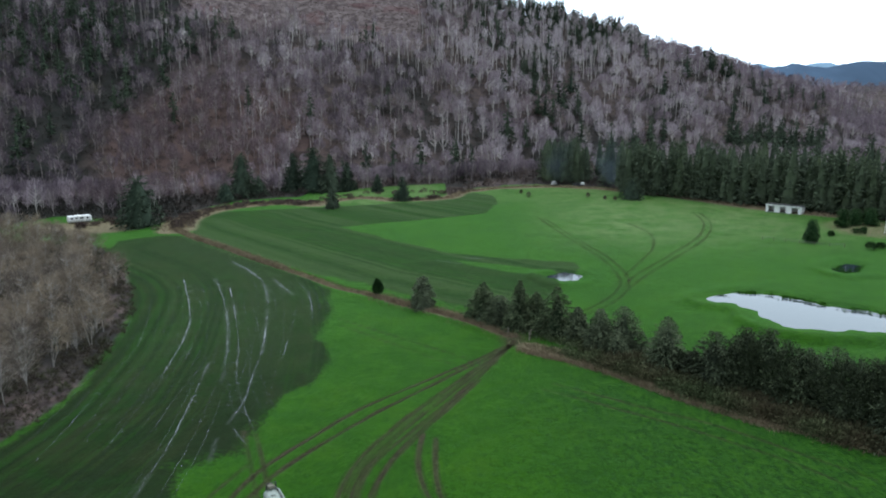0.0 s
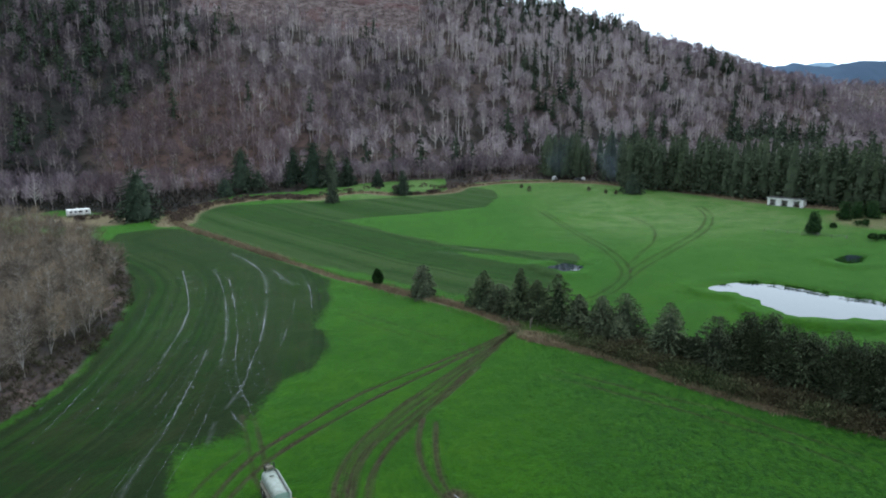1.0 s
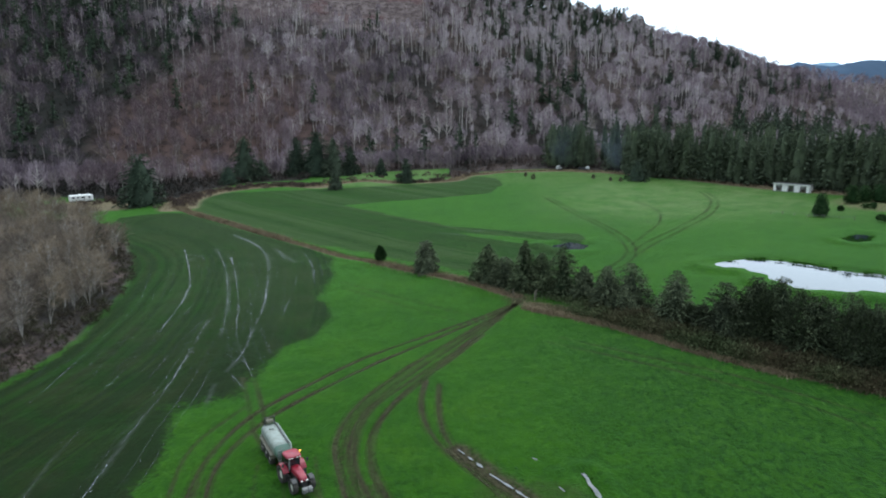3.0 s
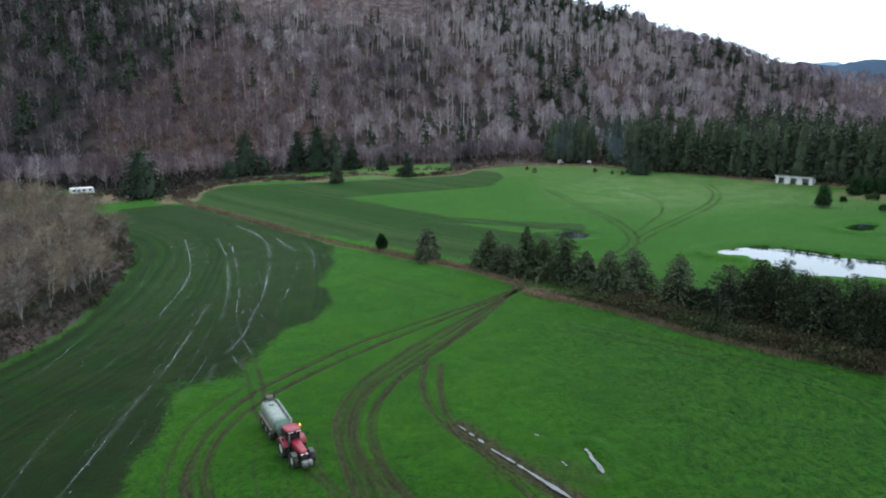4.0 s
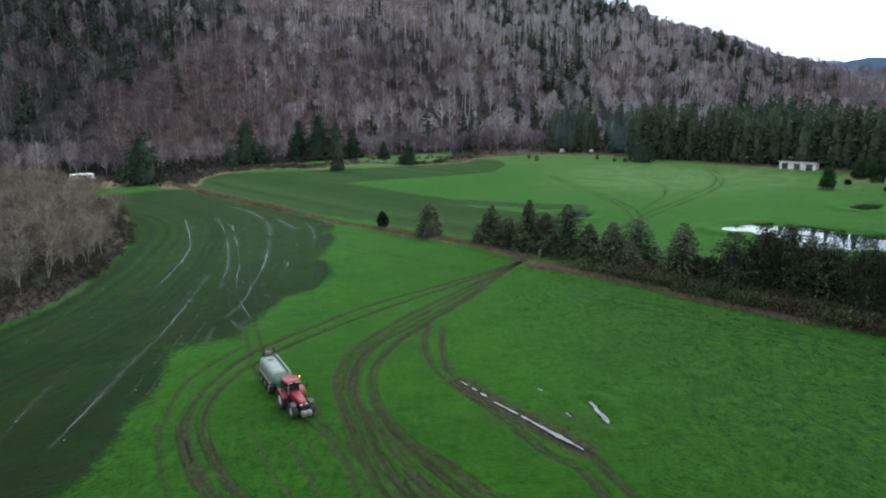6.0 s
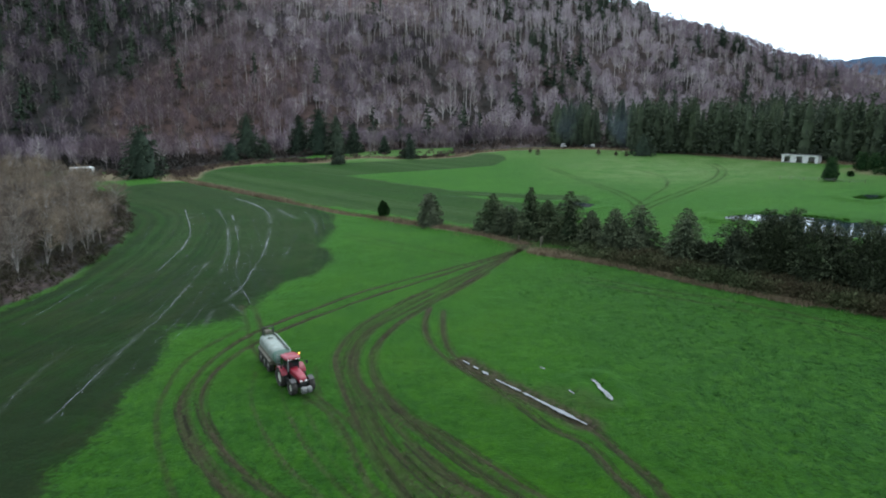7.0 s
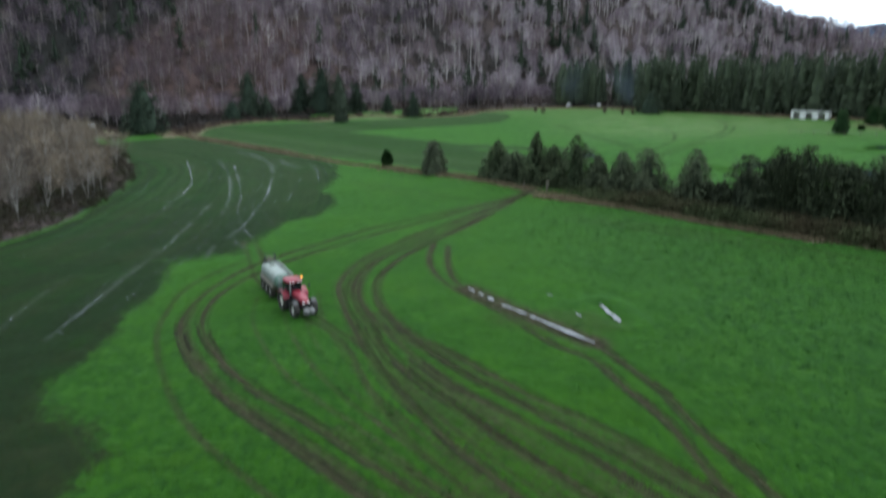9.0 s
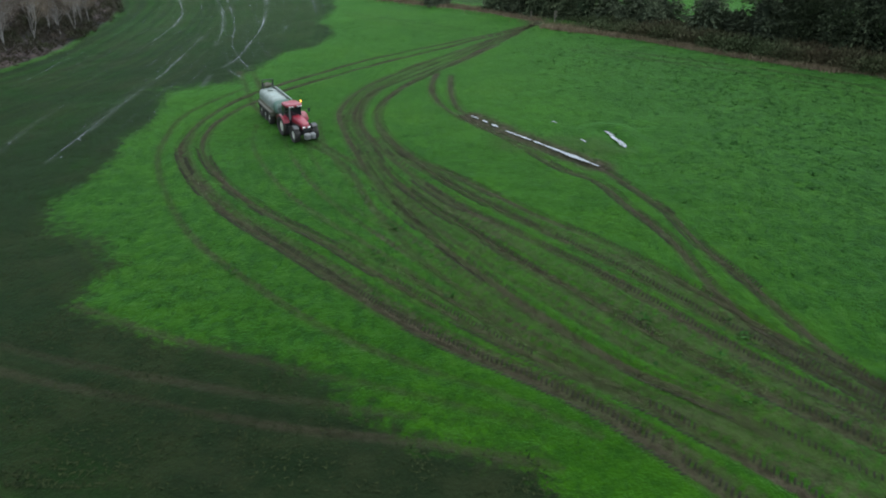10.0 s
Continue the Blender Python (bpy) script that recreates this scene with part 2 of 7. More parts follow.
def hill_bark():
    """Trunks and limbs on the hillside, pale in some stands and dull in others."""
    n = Nodes("hillside_bark")
    c = n.mix(n.step(n.attr("tint"), 0.1, 0.9), (0.26, 0.22, 0.21), (0.60, 0.545, 0.51))
    n.put(Base_Color=n.mix(n.step(n.noise(0.5, 3), 0.4, 0.8, 0, 0.45), c, (0.12, 0.10, 0.095)), Roughness=0.9, Specular_IOR_Level=0.1)
    return n.mat


BARK_FAR = hill_bark()
BARK_DARK = plain("conifer_bark", (0.085, 0.062, 0.048), (0.05, 0.04, 0.032), 4.0, 0.9, bump=0.02)
TWIG = foliage("bare_twigs", (0.14, 0.110, 0.092), (0.30, 0.252, 0.208), (0.30, 0.232, 0.160), (0.075, 0.060, 0.052))


def twig_material():
    """Hillside twigs: from dull purple brown to pale grey, tree by tree."""
    n = Nodes("hillside_twigs")
    t, i = n.attr("tint"), n.island()
    # the tint also carries the shade painted on the left slope
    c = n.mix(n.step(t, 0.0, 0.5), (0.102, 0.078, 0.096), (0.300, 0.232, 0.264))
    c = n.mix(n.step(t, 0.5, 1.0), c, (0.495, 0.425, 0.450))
    # a stand of rusty stems low on the slope
    far = n.t.nodes.new("ShaderNodeVectorMath")
    far.operation = 'DISTANCE'
    n.link(n.co, far.inputs[0])
    far.inputs[1].default_value = (-140, 425, 30)
    rust = n.step(n.math('ADD', far.outputs["Value"], n.math('MULTIPLY', n.noise(0.03, 3), 60.0)), 65, 110, 0.42, 0.0)
    rust = n.math('MAXIMUM', rust, n.step(n.noise(0.011, 3), 0.52, 0.64, 0.0, 0.4))
    c = n.mix(rust, c, (0.200, 0.130, 0.122))
    c = n.mix(n.step(n.noise(0.06, 2), 0.60, 0.72, 0, 0.55), c, (0.20, 0.19, 0.10))
    n.put(Base_Color=n.mix(n.step(i, 0, 1, 0, 0.6), c, n.mix(0.5, c, (0.05, 0.04, 0.038))), Roughness=0.9, Specular_IOR_Level=0.05)
    return n.mat


TWIG_FAR = twig_material()
NEEDLE = foliage("spruce_needles", (0.022, 0.037, 0.016), (0.132, 0.160, 0.084), (0.150, 0.162, 0.120))
NEEDLE_DARK = foliage("dark_spruce_needles", (0.022, 0.032, 0.018), (0.085, 0.104, 0.054), (0.100, 0.112, 0.080))
NEEDLE_FAR = foliage("conifer_needles", (0.026, 0.042, 0.030), (0.068, 0.092, 0.058), (0.085, 0.105, 0.070))
PINE = foliage("plantation_needles", (0.034, 0.049, 0.030), (0.112, 0.140, 0.070), (0.080, 0.100, 0.070))
CYPRESS = foliage("cypress_leaves", (0.018, 0.046, 0.016), (0.048, 0.095, 0.032))
BRAMBLE = foliage("bramble_leaves", (0.028, 0.042, 0.016), (0.125, 0.150, 0.074), (0.105, 0.064, 0.046))
STRAW = foliage("dead_grass", (0.14, 0.105, 0.064), (0.34, 0.265, 0.175))
BRUSH = foliage("grove_brush", (0.040, 0.031, 0.024), (0.100, 0.080, 0.060), (0.048, 0.058, 0.026))
# the scrub's near-black tint is the painted shade of the woodland floor
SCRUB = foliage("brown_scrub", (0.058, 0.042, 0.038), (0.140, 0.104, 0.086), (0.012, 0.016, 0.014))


# ---------------------------------------------------------------- shapes
def smooth(a, b, x):
    t = np.clip((np.asarray(x, float) - a) / (b - a), 0, 1)
    return t * t * (3 - 2 * t)


def lattice(ix, iy, seed):
    h = (ix.astype(np.int64) * 374761393 + iy.astype(np.int64) * 668265263 + seed * 1274126177) & 0x7fffffff
    h = ((h ^ (h >> 13)) * 1103515245) & 0x7fffffff
    return ((h ^ (h >> 16)) & 0xffff) / 65535.0


def value_noise(x, y, scale, seed=0, octaves=3):
    """Smooth noise in -1..1 over the plan."""
    x, y = np.asarray(x, float) / scale, np.asarray(y, float) / scale
    total, amp, norm = np.zeros(np.broadcast(x, y).shape), 1.0, 0.0
    for o in range(octaves):
        ix, iy = np.floor(x), np.floor(y)
        fx, fy = x - ix, y - iy
        fx, fy = fx * fx * (3 - 2 * fx), fy * fy * (3 - 2 * fy)
        a, b = lattice(ix, iy, seed + o), lattice(ix + 1, iy, seed + o)
        c, d = lattice(ix, iy + 1, seed + o), lattice(ix + 1, iy + 1, seed + o)
        total += amp * ((a + (b - a) * fx) * (1 - fy) + (c + (d - c) * fx) * fy)
        norm += amp
        amp *= 0.5
        x, y = x * 2.03 + 11.3, y * 2.03 + 5.7
    return total / norm * 2 - 1


def spline(points, spacing=2.0):
    """Points along a smooth line through the given plan points."""
    p = np.array(points, float)
    p = np.vstack([2 * p[0] - p[1], p, 2 * p[-1] - p[-2]])
    out = []
    for i in range(1, len(p) - 2):
        n = max(2, int(np.linalg.norm(p[i + 1] - p[i]) / spacing))
        t = (np.arange(n) / n)[:, None]
        out.append(0.5 * (2 * p[i] + (p[i + 1] - p[i - 1]) * t + (2 * p[i - 1] - 5 * p[i] + 4 * p[i + 1] - p[i + 2]) * t ** 2
                          + (3 * p[i] - p[i - 1] - 3 * p[i + 1] + p[i + 2]) * t ** 3))
    return np.vstack(out + [p[-2][None]])


def line_distance(x, y, line, reach):
    """Distance from plan points to a line; far ones count as reach."""
    d = np.full(x.shape, float(reach))
    line = np.asarray(line)
    near = np.nonzero((x > line[:, 0].min() - reach) & (x < line[:, 0].max() + reach) & (y > line[:, 1].min() - reach) & (y < line[:, 1].max() + reach))[0]
    if not len(near):
        return d
    px, py, best = x[near], y[near], np.full(len(near), float(reach))
    for a, b in zip(line[:-1], line[1:]):
        e = b - a
        m = (px > min(a[0], b[0]) - reach) & (px < max(a[0], b[0]) + reach) & (py > min(a[1], b[1]) - reach) & (py < max(a[1], b[1]) + reach)
        if not m.any():
            continue
        wx, wy = px[m] - a[0], py[m] - a[1]
        t = np.clip((wx * e[0] + wy * e[1]) / max(e @ e, 1e-9), 0, 1)
        best[m] = np.minimum(best[m], np.hypot(wx - t * e[0], wy - t * e[1]))
    d[near] = best
    return d


def region(x, y, outline, reach):
    """Signed distance to a closed outline, negative inside, cut off at reach."""
    ring = np.vstack([outline, outline[:1]])
    d = line_distance(x, y, ring, reach)
    inside = np.zeros(x.shape, bool)
    for a, b in zip(ring[:-1], ring[1:]):
        crosses = (a[1] > y) != (b[1] > y)
        if a[1] != b[1]:
            inside ^= crosses & (x < (b[0] - a[0]) * (y - a[1]) / (b[1] - a[1]) + a[0])
    return np.where(inside, -d, d)


# plan of the fields, in metres
FIELD_EDGE = np.array([(-28.5, 178.2), (-23.6, 154.1), (-24.8, 140), (-19.9, 127), (-21, 115.3), (-24.9, 110.6), (-26, 100.9), (-26.5, 90),
                       (-32.7, 85.4), (-32.1, 76.5), (-32, 67.4), (-30.8, 58.7), (-30.7, 51.7), (-29.3, 48.5), (-25, 44.3), (-22.1, 41),
                       (-22.5, 38.1), (-21.6, 36.2), (-17, 33.9), (-12.1, 31.8), (-8.3, 30.4), (-5.5, 28.7), (-4.5, 27.1), (-2.3, 25.8),
                       (3.2, 24.5), (4.1, 22), (8, 5), (-62, 5), (-64, 60), (-63.5, 94), (-62.5, 107), (-66, 128), (-73.5, 158), (-98, 208),
                       (-112, 231), (-116, 248), (-110, 252), (-103, 257), (-96.3, 254), (-90.8, 250), (-72.2, 229), (-53.7, 207), (-37.5, 189)])
FAR_EDGE = np.array([(-108, 295), (-95, 308), (-56, 312), (-11, 321), (4, 342), (15, 346), (24, 336), (24, 312), (17.6, 286), (3.6, 279),
                     (-39, 264), (-18, 238), (1, 216), (19.6, 206), (37, 199), (39, 192), (29.5, 178), (30.4, 170), (23, 157), (7.4, 156),
                     (-3, 166), (-16.8, 177), (-35, 192), (-58, 216), (-91, 254)])
FAR_WEDGE = np.array([(2.7, 205.7), (18.8, 197.7), (31, 188.7), (29.5, 182.8), (18, 190), (7.5, 198.9)])
POND = np.array([(61.7, 160.6), (69, 165), (76.5, 165), (81.6, 160), (87.5, 153.7), (95.7, 147.5), (104, 141), (108, 136), (102, 133.5), (96.9, 135), (89.8, 136.5),
                 (82, 136.6), (75.5, 137.6), (70.2, 139.8), (68.3, 144.7), (69.6, 150.6), (66.6, 155.6), (62.5, 158.5)])
HOLLOW_A = np.array([(28.2, 184), (33, 187.5), (37, 185), (35, 180), (30.2, 179)])
HOLLOW_B = np.array([(106, 186.3), (111, 191), (114, 187.5), (110.5, 181.5), (105.5, 180), (104.2, 183)])
GRASS_POOL = spline([(14.48, 70.4), (14.82, 70.5), (15.14, 69.4), (15.17, 68.4), (15.55, 67.3), (15.73, 66.0), (15.53, 65.3), (15.17, 66.1), (15.06, 67.3), (14.78, 68.2), (14.77, 69.3), (14.48, 70.4)], 0.25)[:-1]
GROVE = np.array([(-73.5, 158), (-68.7, 141.5), (-66.3, 128), (-63.8, 116.5), (-63, 106), (-64, 96), (-66, 60), (-130, 60), (-200, 200),
                  (-190, 262), (-146, 246), (-116, 236), (-98, 209), (-82, 180)])
TRACKS = [
    (1.0, [(15.4, 136.4), (5.7, 125.1), (-4, 115), (-13, 105), (-20.1, 93.7), (-24.6, 85), (-26.6, 76.5), (-26.7, 68.8), (-25.3, 62.2), (-20.4, 53.3),
           (-15.5, 47.3), (-10.8, 42.5), (-6.5, 37.8), (-2.9, 34.2), (1, 31.1), (4.9, 28.3), (8.1, 25.1), (12, 20)]),
    (0.95, [(14.6, 134.2), (-0.3, 116.2), (-9.6, 104.6), (-18.2, 91.7), (-22.7, 83.1), (-24.9, 75.1), (-25, 68.9), (-23.4, 62.8), (-18.9, 54.9),
            (-13.8, 48.8), (-9.8, 45.1), (-5.4, 40.3), (-1.7, 36.3), (2, 32.7), (5.4, 29.8), (9.3, 26.8), (14, 21.5)]),
    (0.8, [(13.5, 133.3), (1.5, 114), (-6.8, 99.4), (-11.7, 87.7), (-13.1, 78.3), (-11.9, 71.2), (-8.6, 60.6), (-5.9, 52.8), (-2.1, 45.7),
           (1.3, 40.1), (5.1, 34.4), (8.5, 30.3), (12.4, 27), (17.5, 22)]),
    (0.85, [(14.1, 134.3), (3.3, 111.9), (-5, 96.2), (-9.8, 86.4), (-10.7, 77.3), (-9.4, 69.8), (-5.6, 60.7), (-1.5, 52.9), (2.7, 47.7),
            (6.8, 42.5), (11, 36.9), (15.1, 31), (20, 25)]),
    (0.75, [(6.2, 116), (-3.4, 96.2), (-7.9, 85.2), (-8.7, 76.4), (-7.6, 70), (-4.2, 62.2), (0.3, 56.7), (5.3, 49.8), (9.5, 45.1),
            (13.3, 39.6), (17.4, 33), (21.5, 27)]),
    (0.95, [(-3, 96.2), (-3.4, 87.8), (-1.9, 79.6), (1.5, 72.7), (5.3, 67.8), (9, 62.8), (12.1, 59.7), (13.6, 55.7), (15.4, 50), (16.1, 44.4),
            (17.6, 39), (18.5, 34.1), (19.4, 31), (21, 26)]),
    (0.8, [(-1.1, 94.7), (-1, 85.3), (0, 78.5), (2.6, 71), (6.1, 64.8), (8.6, 59.5), (11.3, 56.3), (12.7, 51), (14.3, 46.1), (14.9, 40.4),
           (15.6, 36.4), (17, 32), (20, 26)]),
    (0.5, [(-26.4, 87), (-29.4, 77), (-28.4, 66.6), (-26.6, 60.2), (-23.5, 53.6), (-19.2, 46.2), (-15.4, 41.6), (-12.3, 38.4), (-7.8, 34.1),
           (-3.3, 31), (1, 28.8), (6, 25.5)]),
    (0.45, [(-23.3, 152), (-12.3, 141.8), (-2.7, 132.9), (4.9, 126.5)]),
    (0.4, [(-22.7, 148), (-13.2, 138.3), (-4.8, 129.9), (1.7, 123.8)]),
    (0.6, [(-27.5, 96.2), (-23.9, 86.3), (-20.5, 77.2), (-14, 67), (-8.4, 59.2), (-4.9, 51.7), (-1.3, 44), (1.9, 38.7), (5.1, 33.8), (10.3, 28.6), (15, 24)]),
    (0.55, [(-29.8, 97.5), (-26, 87.5), (-22.6, 78.4), (-16, 68), (-10.2, 60.2), (-6.8, 51.2), (-3.2, 43.4), (0, 38), (3.2, 33), (8.5, 27.6), (13, 23)]),
    (0.42, [(16.8, 112), (30.4, 102.2), (38.5, 95.7), (47.1, 87.6), (52, 81)]),
    (0.42, [(19, 114.3), (32.7, 104.2), (41.2, 98.3), (49.7, 89.9), (56, 83)]),
    (0.6, [(10, 43), (14, 38.4), (18.4, 31.4), (23, 25)]),
    (0.55, [(-0.5, 48), (3.6, 42.8), (8, 37), (13, 30.6), (18.6, 24)]),
    (0.42, [(-26, 30.5), (-19, 28.5), (-13, 27.0), (-8, 25.8), (-1.5, 24.8), (4, 23.5)]),
    (0.3, [(-26.5, 32.6), (-20, 30.5), (-14, 29.0), (-9, 27.8), (-2, 26.6)]),
    (0.32, [(-22, 35.8), (-16.5, 33.2), (-9.5, 30.4), (-3, 28.4), (3, 26.2)]),
    (0.5, [(-8, 44.6), (-3.4, 39.8), (0.4, 35.6), (4, 32), (9, 28)]),
]


def lane_between(a, b, f):
    """A lane that runs between two others."""
    out = []
    for pts in (a, b):
        p = np.array(pts, float)
        q = np.r_[0, np.cumsum(np.linalg.norm(np.diff(p, axis=0), axis=1))]
        k = np.linspace(0, q[-1], 14)
        out.append(np.stack([np.interp(k, q, p[:, 0]), np.interp(k, q, p[:, 1])], 1))
    return [tuple(p) for p in out[0] * (1 - f) + out[1] * f]


TRACKS += [(w, lane_between(TRACKS[a][1], TRACKS[b][1], f)) for w, a, b, f in ((0.8, 2, 3, 0.55), (0.7, 3, 4, 0.5), (0.45, 2, 3, 0.2))]
FAR_TRACKS = [
    [(36.8, 274), (42.3, 230), (46.3, 205), (46.6, 185), (44, 171.5), (36, 158), (24, 147)],
    [(39, 272), (44.5, 229), (48.5, 205), (49, 185), (46.2, 171), (38, 157), (25, 146)],
    [(68, 257.6), (70.2, 236), (65, 214.7), (56, 197), (46.7, 179.4)],
    [(98.9, 278), (94.7, 254), (84.2, 229.7), (68.5, 206.5), (52.5, 184.7), (44.7, 171.4)],
    [(101, 277), (97, 253), (86.3, 228.3), (70.4, 205), (54.4, 183.2), (46, 170)],
]
STREAKS = [
    (1.0, [(-66.1, 212.6), (-56.4, 199.3), (-48.8, 185.2), (-43.7, 169.6), (-39.3, 150.4), (-36.1, 134.7), (-34.1, 119.8), (-32.6, 107.7), (-32.8, 100)]),
    (0.95, [(-72.9, 192.6), (-61.6, 165), (-56.1, 149.2), (-52.3, 131.2), (-50.5, 118)]),
    (1.0, [(-44.2, 126.3), (-41, 106.3), (-39.2, 92.7), (-38.6, 85), (-38.2, 79.7), (-37.6, 74.4), (-37, 68.7), (-36.4, 60)]),
    (0.7, [(-63.6, 191.3), (-53.8, 167.4), (-44.8, 140.2), (-38.7, 116)]),
    (0.8, [(-56.9, 182.3), (-48.1, 157.1), (-41.1, 135.1), (-36.7, 118.1), (-32.1, 106.1), (-27.6, 96.3)]),
    (1.0, [(-46.7, 189), (-42.4, 180.3), (-37.8, 172.3)]),
    (0.75, [(-38, 183.7), (-32.8, 168.2), (-28.7, 149.3)]),
    (0.42, [(-74, 173.3), (-65.1, 147.3), (-61.2, 131.8), (-58.7, 113.4), (-56.7, 99.2), (-55.5, 85)]),
    (0.38, [(-51, 138.2), (-49.8, 124.5), (-49.3, 111.4), (-47.5, 90)]),
    (0.95, [(-33, 95.1), (-31.8, 88.2)]),
    (0.95, [(-32.3, 99.5), (-27.9, 92.7)]),
    (0.5, [(-30.5, 125.6), (-32.5, 144.3), (-34.9, 162)]),
    (0.5, [(-45, 84), (-43.6, 70), (-41, 58)]),
    (0.7, [(5, 208), (16, 206)]),
    (0.7, [(-2, 206), (5, 201)]),
]
DITCH = [(-104, 270), (-90.8, 251.7), (-72.2, 230.7), (-53.7, 208.8), (-37.5, 190.5), (-27, 178), (-17.6, 170.5), (-8.6, 161.5), (-0.5, 155), (6.9, 147.2), (14.2, 137.8)]
HEDGE = [(16.5, 132.5), (21, 129), (28, 123.5), (34.5, 116.5), (40, 109.8), (45.4, 104.6), (51.6, 98.8), (56.2, 94.4), (63, 90), (72, 81), (84, 70)]
BANK = [(-102, 266), (-107, 288), (-104, 309), (-92, 324), (-74, 330), (-58, 322)]
FAR_VERGE = [(-58, 326), (-39, 338), (-22, 328), (1.6, 331), (10, 350), (34, 362), (57, 361), (82, 346), (106, 318), (128, 281), (150, 258)]
RUT_POOL = [(1.3, 75.6), (3.9, 71.5), (4.6, 70.2), (6.9, 67.2), (9.6, 63.4), (12.1, 59.9)]

FOOT_X = [-600, -300, -240, -100, 0, 90, 200, 350, 500, 900]
FOOT_Y = [250, 322, 345, 376, 402, 446, 510, 600, 690, 900]
TOP_X = [-700, -320, -100, -20, 40, 62, 100, 124, 178, 204, 222, 268, 286, 320, 405, 700]
TOP_Z = [135, 144, 150, 148, 130, 115, 112, 103, 91, 84, 82, 69, 62, 50, 43, 36]
RIDGE = 672.0


def hill_foot(x):
    return np.interp(x, FOOT_X, FOOT_Y) + 6 * value_noise(x, 0 * np.asarray(x, float), 60, 7)


def base_z(x, y):
    """Lie of the land, without ruts and hollows."""
    x, y = np.asarray(x, float), np.asarray(y, float)
    z = smooth(70, 170, y) * (0.026 * np.clip(x, -120, 220) + 0.010 * (np.clip(y, 0, 420) - 100))
    z = z + smooth(200, 700, np.hypot(x, y)) * 2 * value_noise(x, y, 120, 3)
    foot = hill_foot(x)
    span = np.maximum(RIDGE - foot, 90)
    up = np.clip((y - foot) / span, 0, 1)
    rise = np.interp(x, TOP_X, TOP_Z) * (0.86 * up + 0.14 * smooth(0, 1, up))
    rise = rise + smooth(0.05, 0.4, up) * (5 * value_noise(x, y, 90, 21) + 1.5 * value_noise(x, y, 25, 22)) * smooth(700, 400, np.abs(x))
    rise = rise * smooth(1500, 760, y)
    z = z + np.where(y > foot, rise, 0)
    # lower ridge and blue hills far up the valley
    ridge = smooth(1000, 1500, y) * smooth(2300, 1600, y) * (62 + 22 * value_noise(x, y, 420, 31)) * smooth(100, 900, x)
    round_about = smooth(1300, 2600, -y) * 120 + smooth(1500, 2600, np.abs(x)) * smooth(2400, 0, y) * 110
    return z + ridge + round_about * (1 + 0.4 * value_noise(x, y, 500, 51))


def shade_cover(x, y):
    """How far the woodland floor is painted dark for the shade between trees, 0 to 1."""
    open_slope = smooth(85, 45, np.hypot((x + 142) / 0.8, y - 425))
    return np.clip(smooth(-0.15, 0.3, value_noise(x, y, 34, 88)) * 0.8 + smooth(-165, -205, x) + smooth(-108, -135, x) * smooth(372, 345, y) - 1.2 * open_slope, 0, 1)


def at(x, y):
    return float(base_z(np.array([x]), np.array([y]))[0])


def grid_lines(*pieces):
    """Grid lines from pieces of start, end and step; a step that grows is given as a ratio."""
    out = []
    for a, b, step in pieces:
        out += list(np.arange(a, b, step))
    return np.array(out + [pieces[-1][1]])


def mesh_of(name, verts, tris, mats, index=None, smooth_faces=False):
    """A mesh from arrays of corners and of triangles or quads."""
    verts, tris = np.asarray(verts, np.float32), np.asarray(tris, np.int32)
    k = tris.shape[1]
    me = bpy.data.meshes.new(name)
    me.vertices.add(len(verts))
    me.vertices.foreach_set("co", verts.ravel())
    me.loops.add(tris.size)
    me.loops.foreach_set("vertex_index", tris.ravel())
    me.polygons.add(len(tris))
    me.polygons.foreach_set("loop_start", np.arange(0, tris.size, k, dtype=np.int32))
    for m in mats:
        me.materials.append(m)
    if index is not None:
        me.polygons.foreach_set("material_index", np.asarray(index, np.int32))
    if smooth_faces:
        me.polygons.foreach_set("use_smooth", np.ones(len(tris), bool))
    me.update(calc_edges=True)
    return me


def set_attr(me, name, values):
    a = me.attributes.new(name, 'FLOAT', 'POINT')
    a.data.foreach_set("value", np.asarray(values, np.float32))


WATER_LEVEL = {}


def slurry_passes():
    """The main lines of slurry and the fainter passes beside them."""
    passes = list(STREAKS)
    for k, (strength, pts) in enumerate(STREAKS[:9]):
        p = spline(pts, 5.0)
        go = np.gradient(p, axis=0)
        side = np.stack([-go[:, 1], go[:, 0]], 1) / np.linalg.norm(go, axis=1, keepdims=True)
        for off in (-2.1, 1.9, 3.8, -4.2)[:3 + k % 2]:
            passes.append((0.20 + 0.05 * (k % 3), (p + side * (off + 0.5 * (k % 3)))[1:-1]))
    return passes


def field_z(x, y):
    """The land with its small unevenness."""
    x, y = np.asarray(x, float), np.asarray(y, float)
    near = smooth(420, 60, np.hypot(x, y - 60))
    return base_z(x, y) + near * (0.10 * value_noise(x, y, 6, 61) + 0.05 * value_noise(x, y, 1.5, 62, 2))



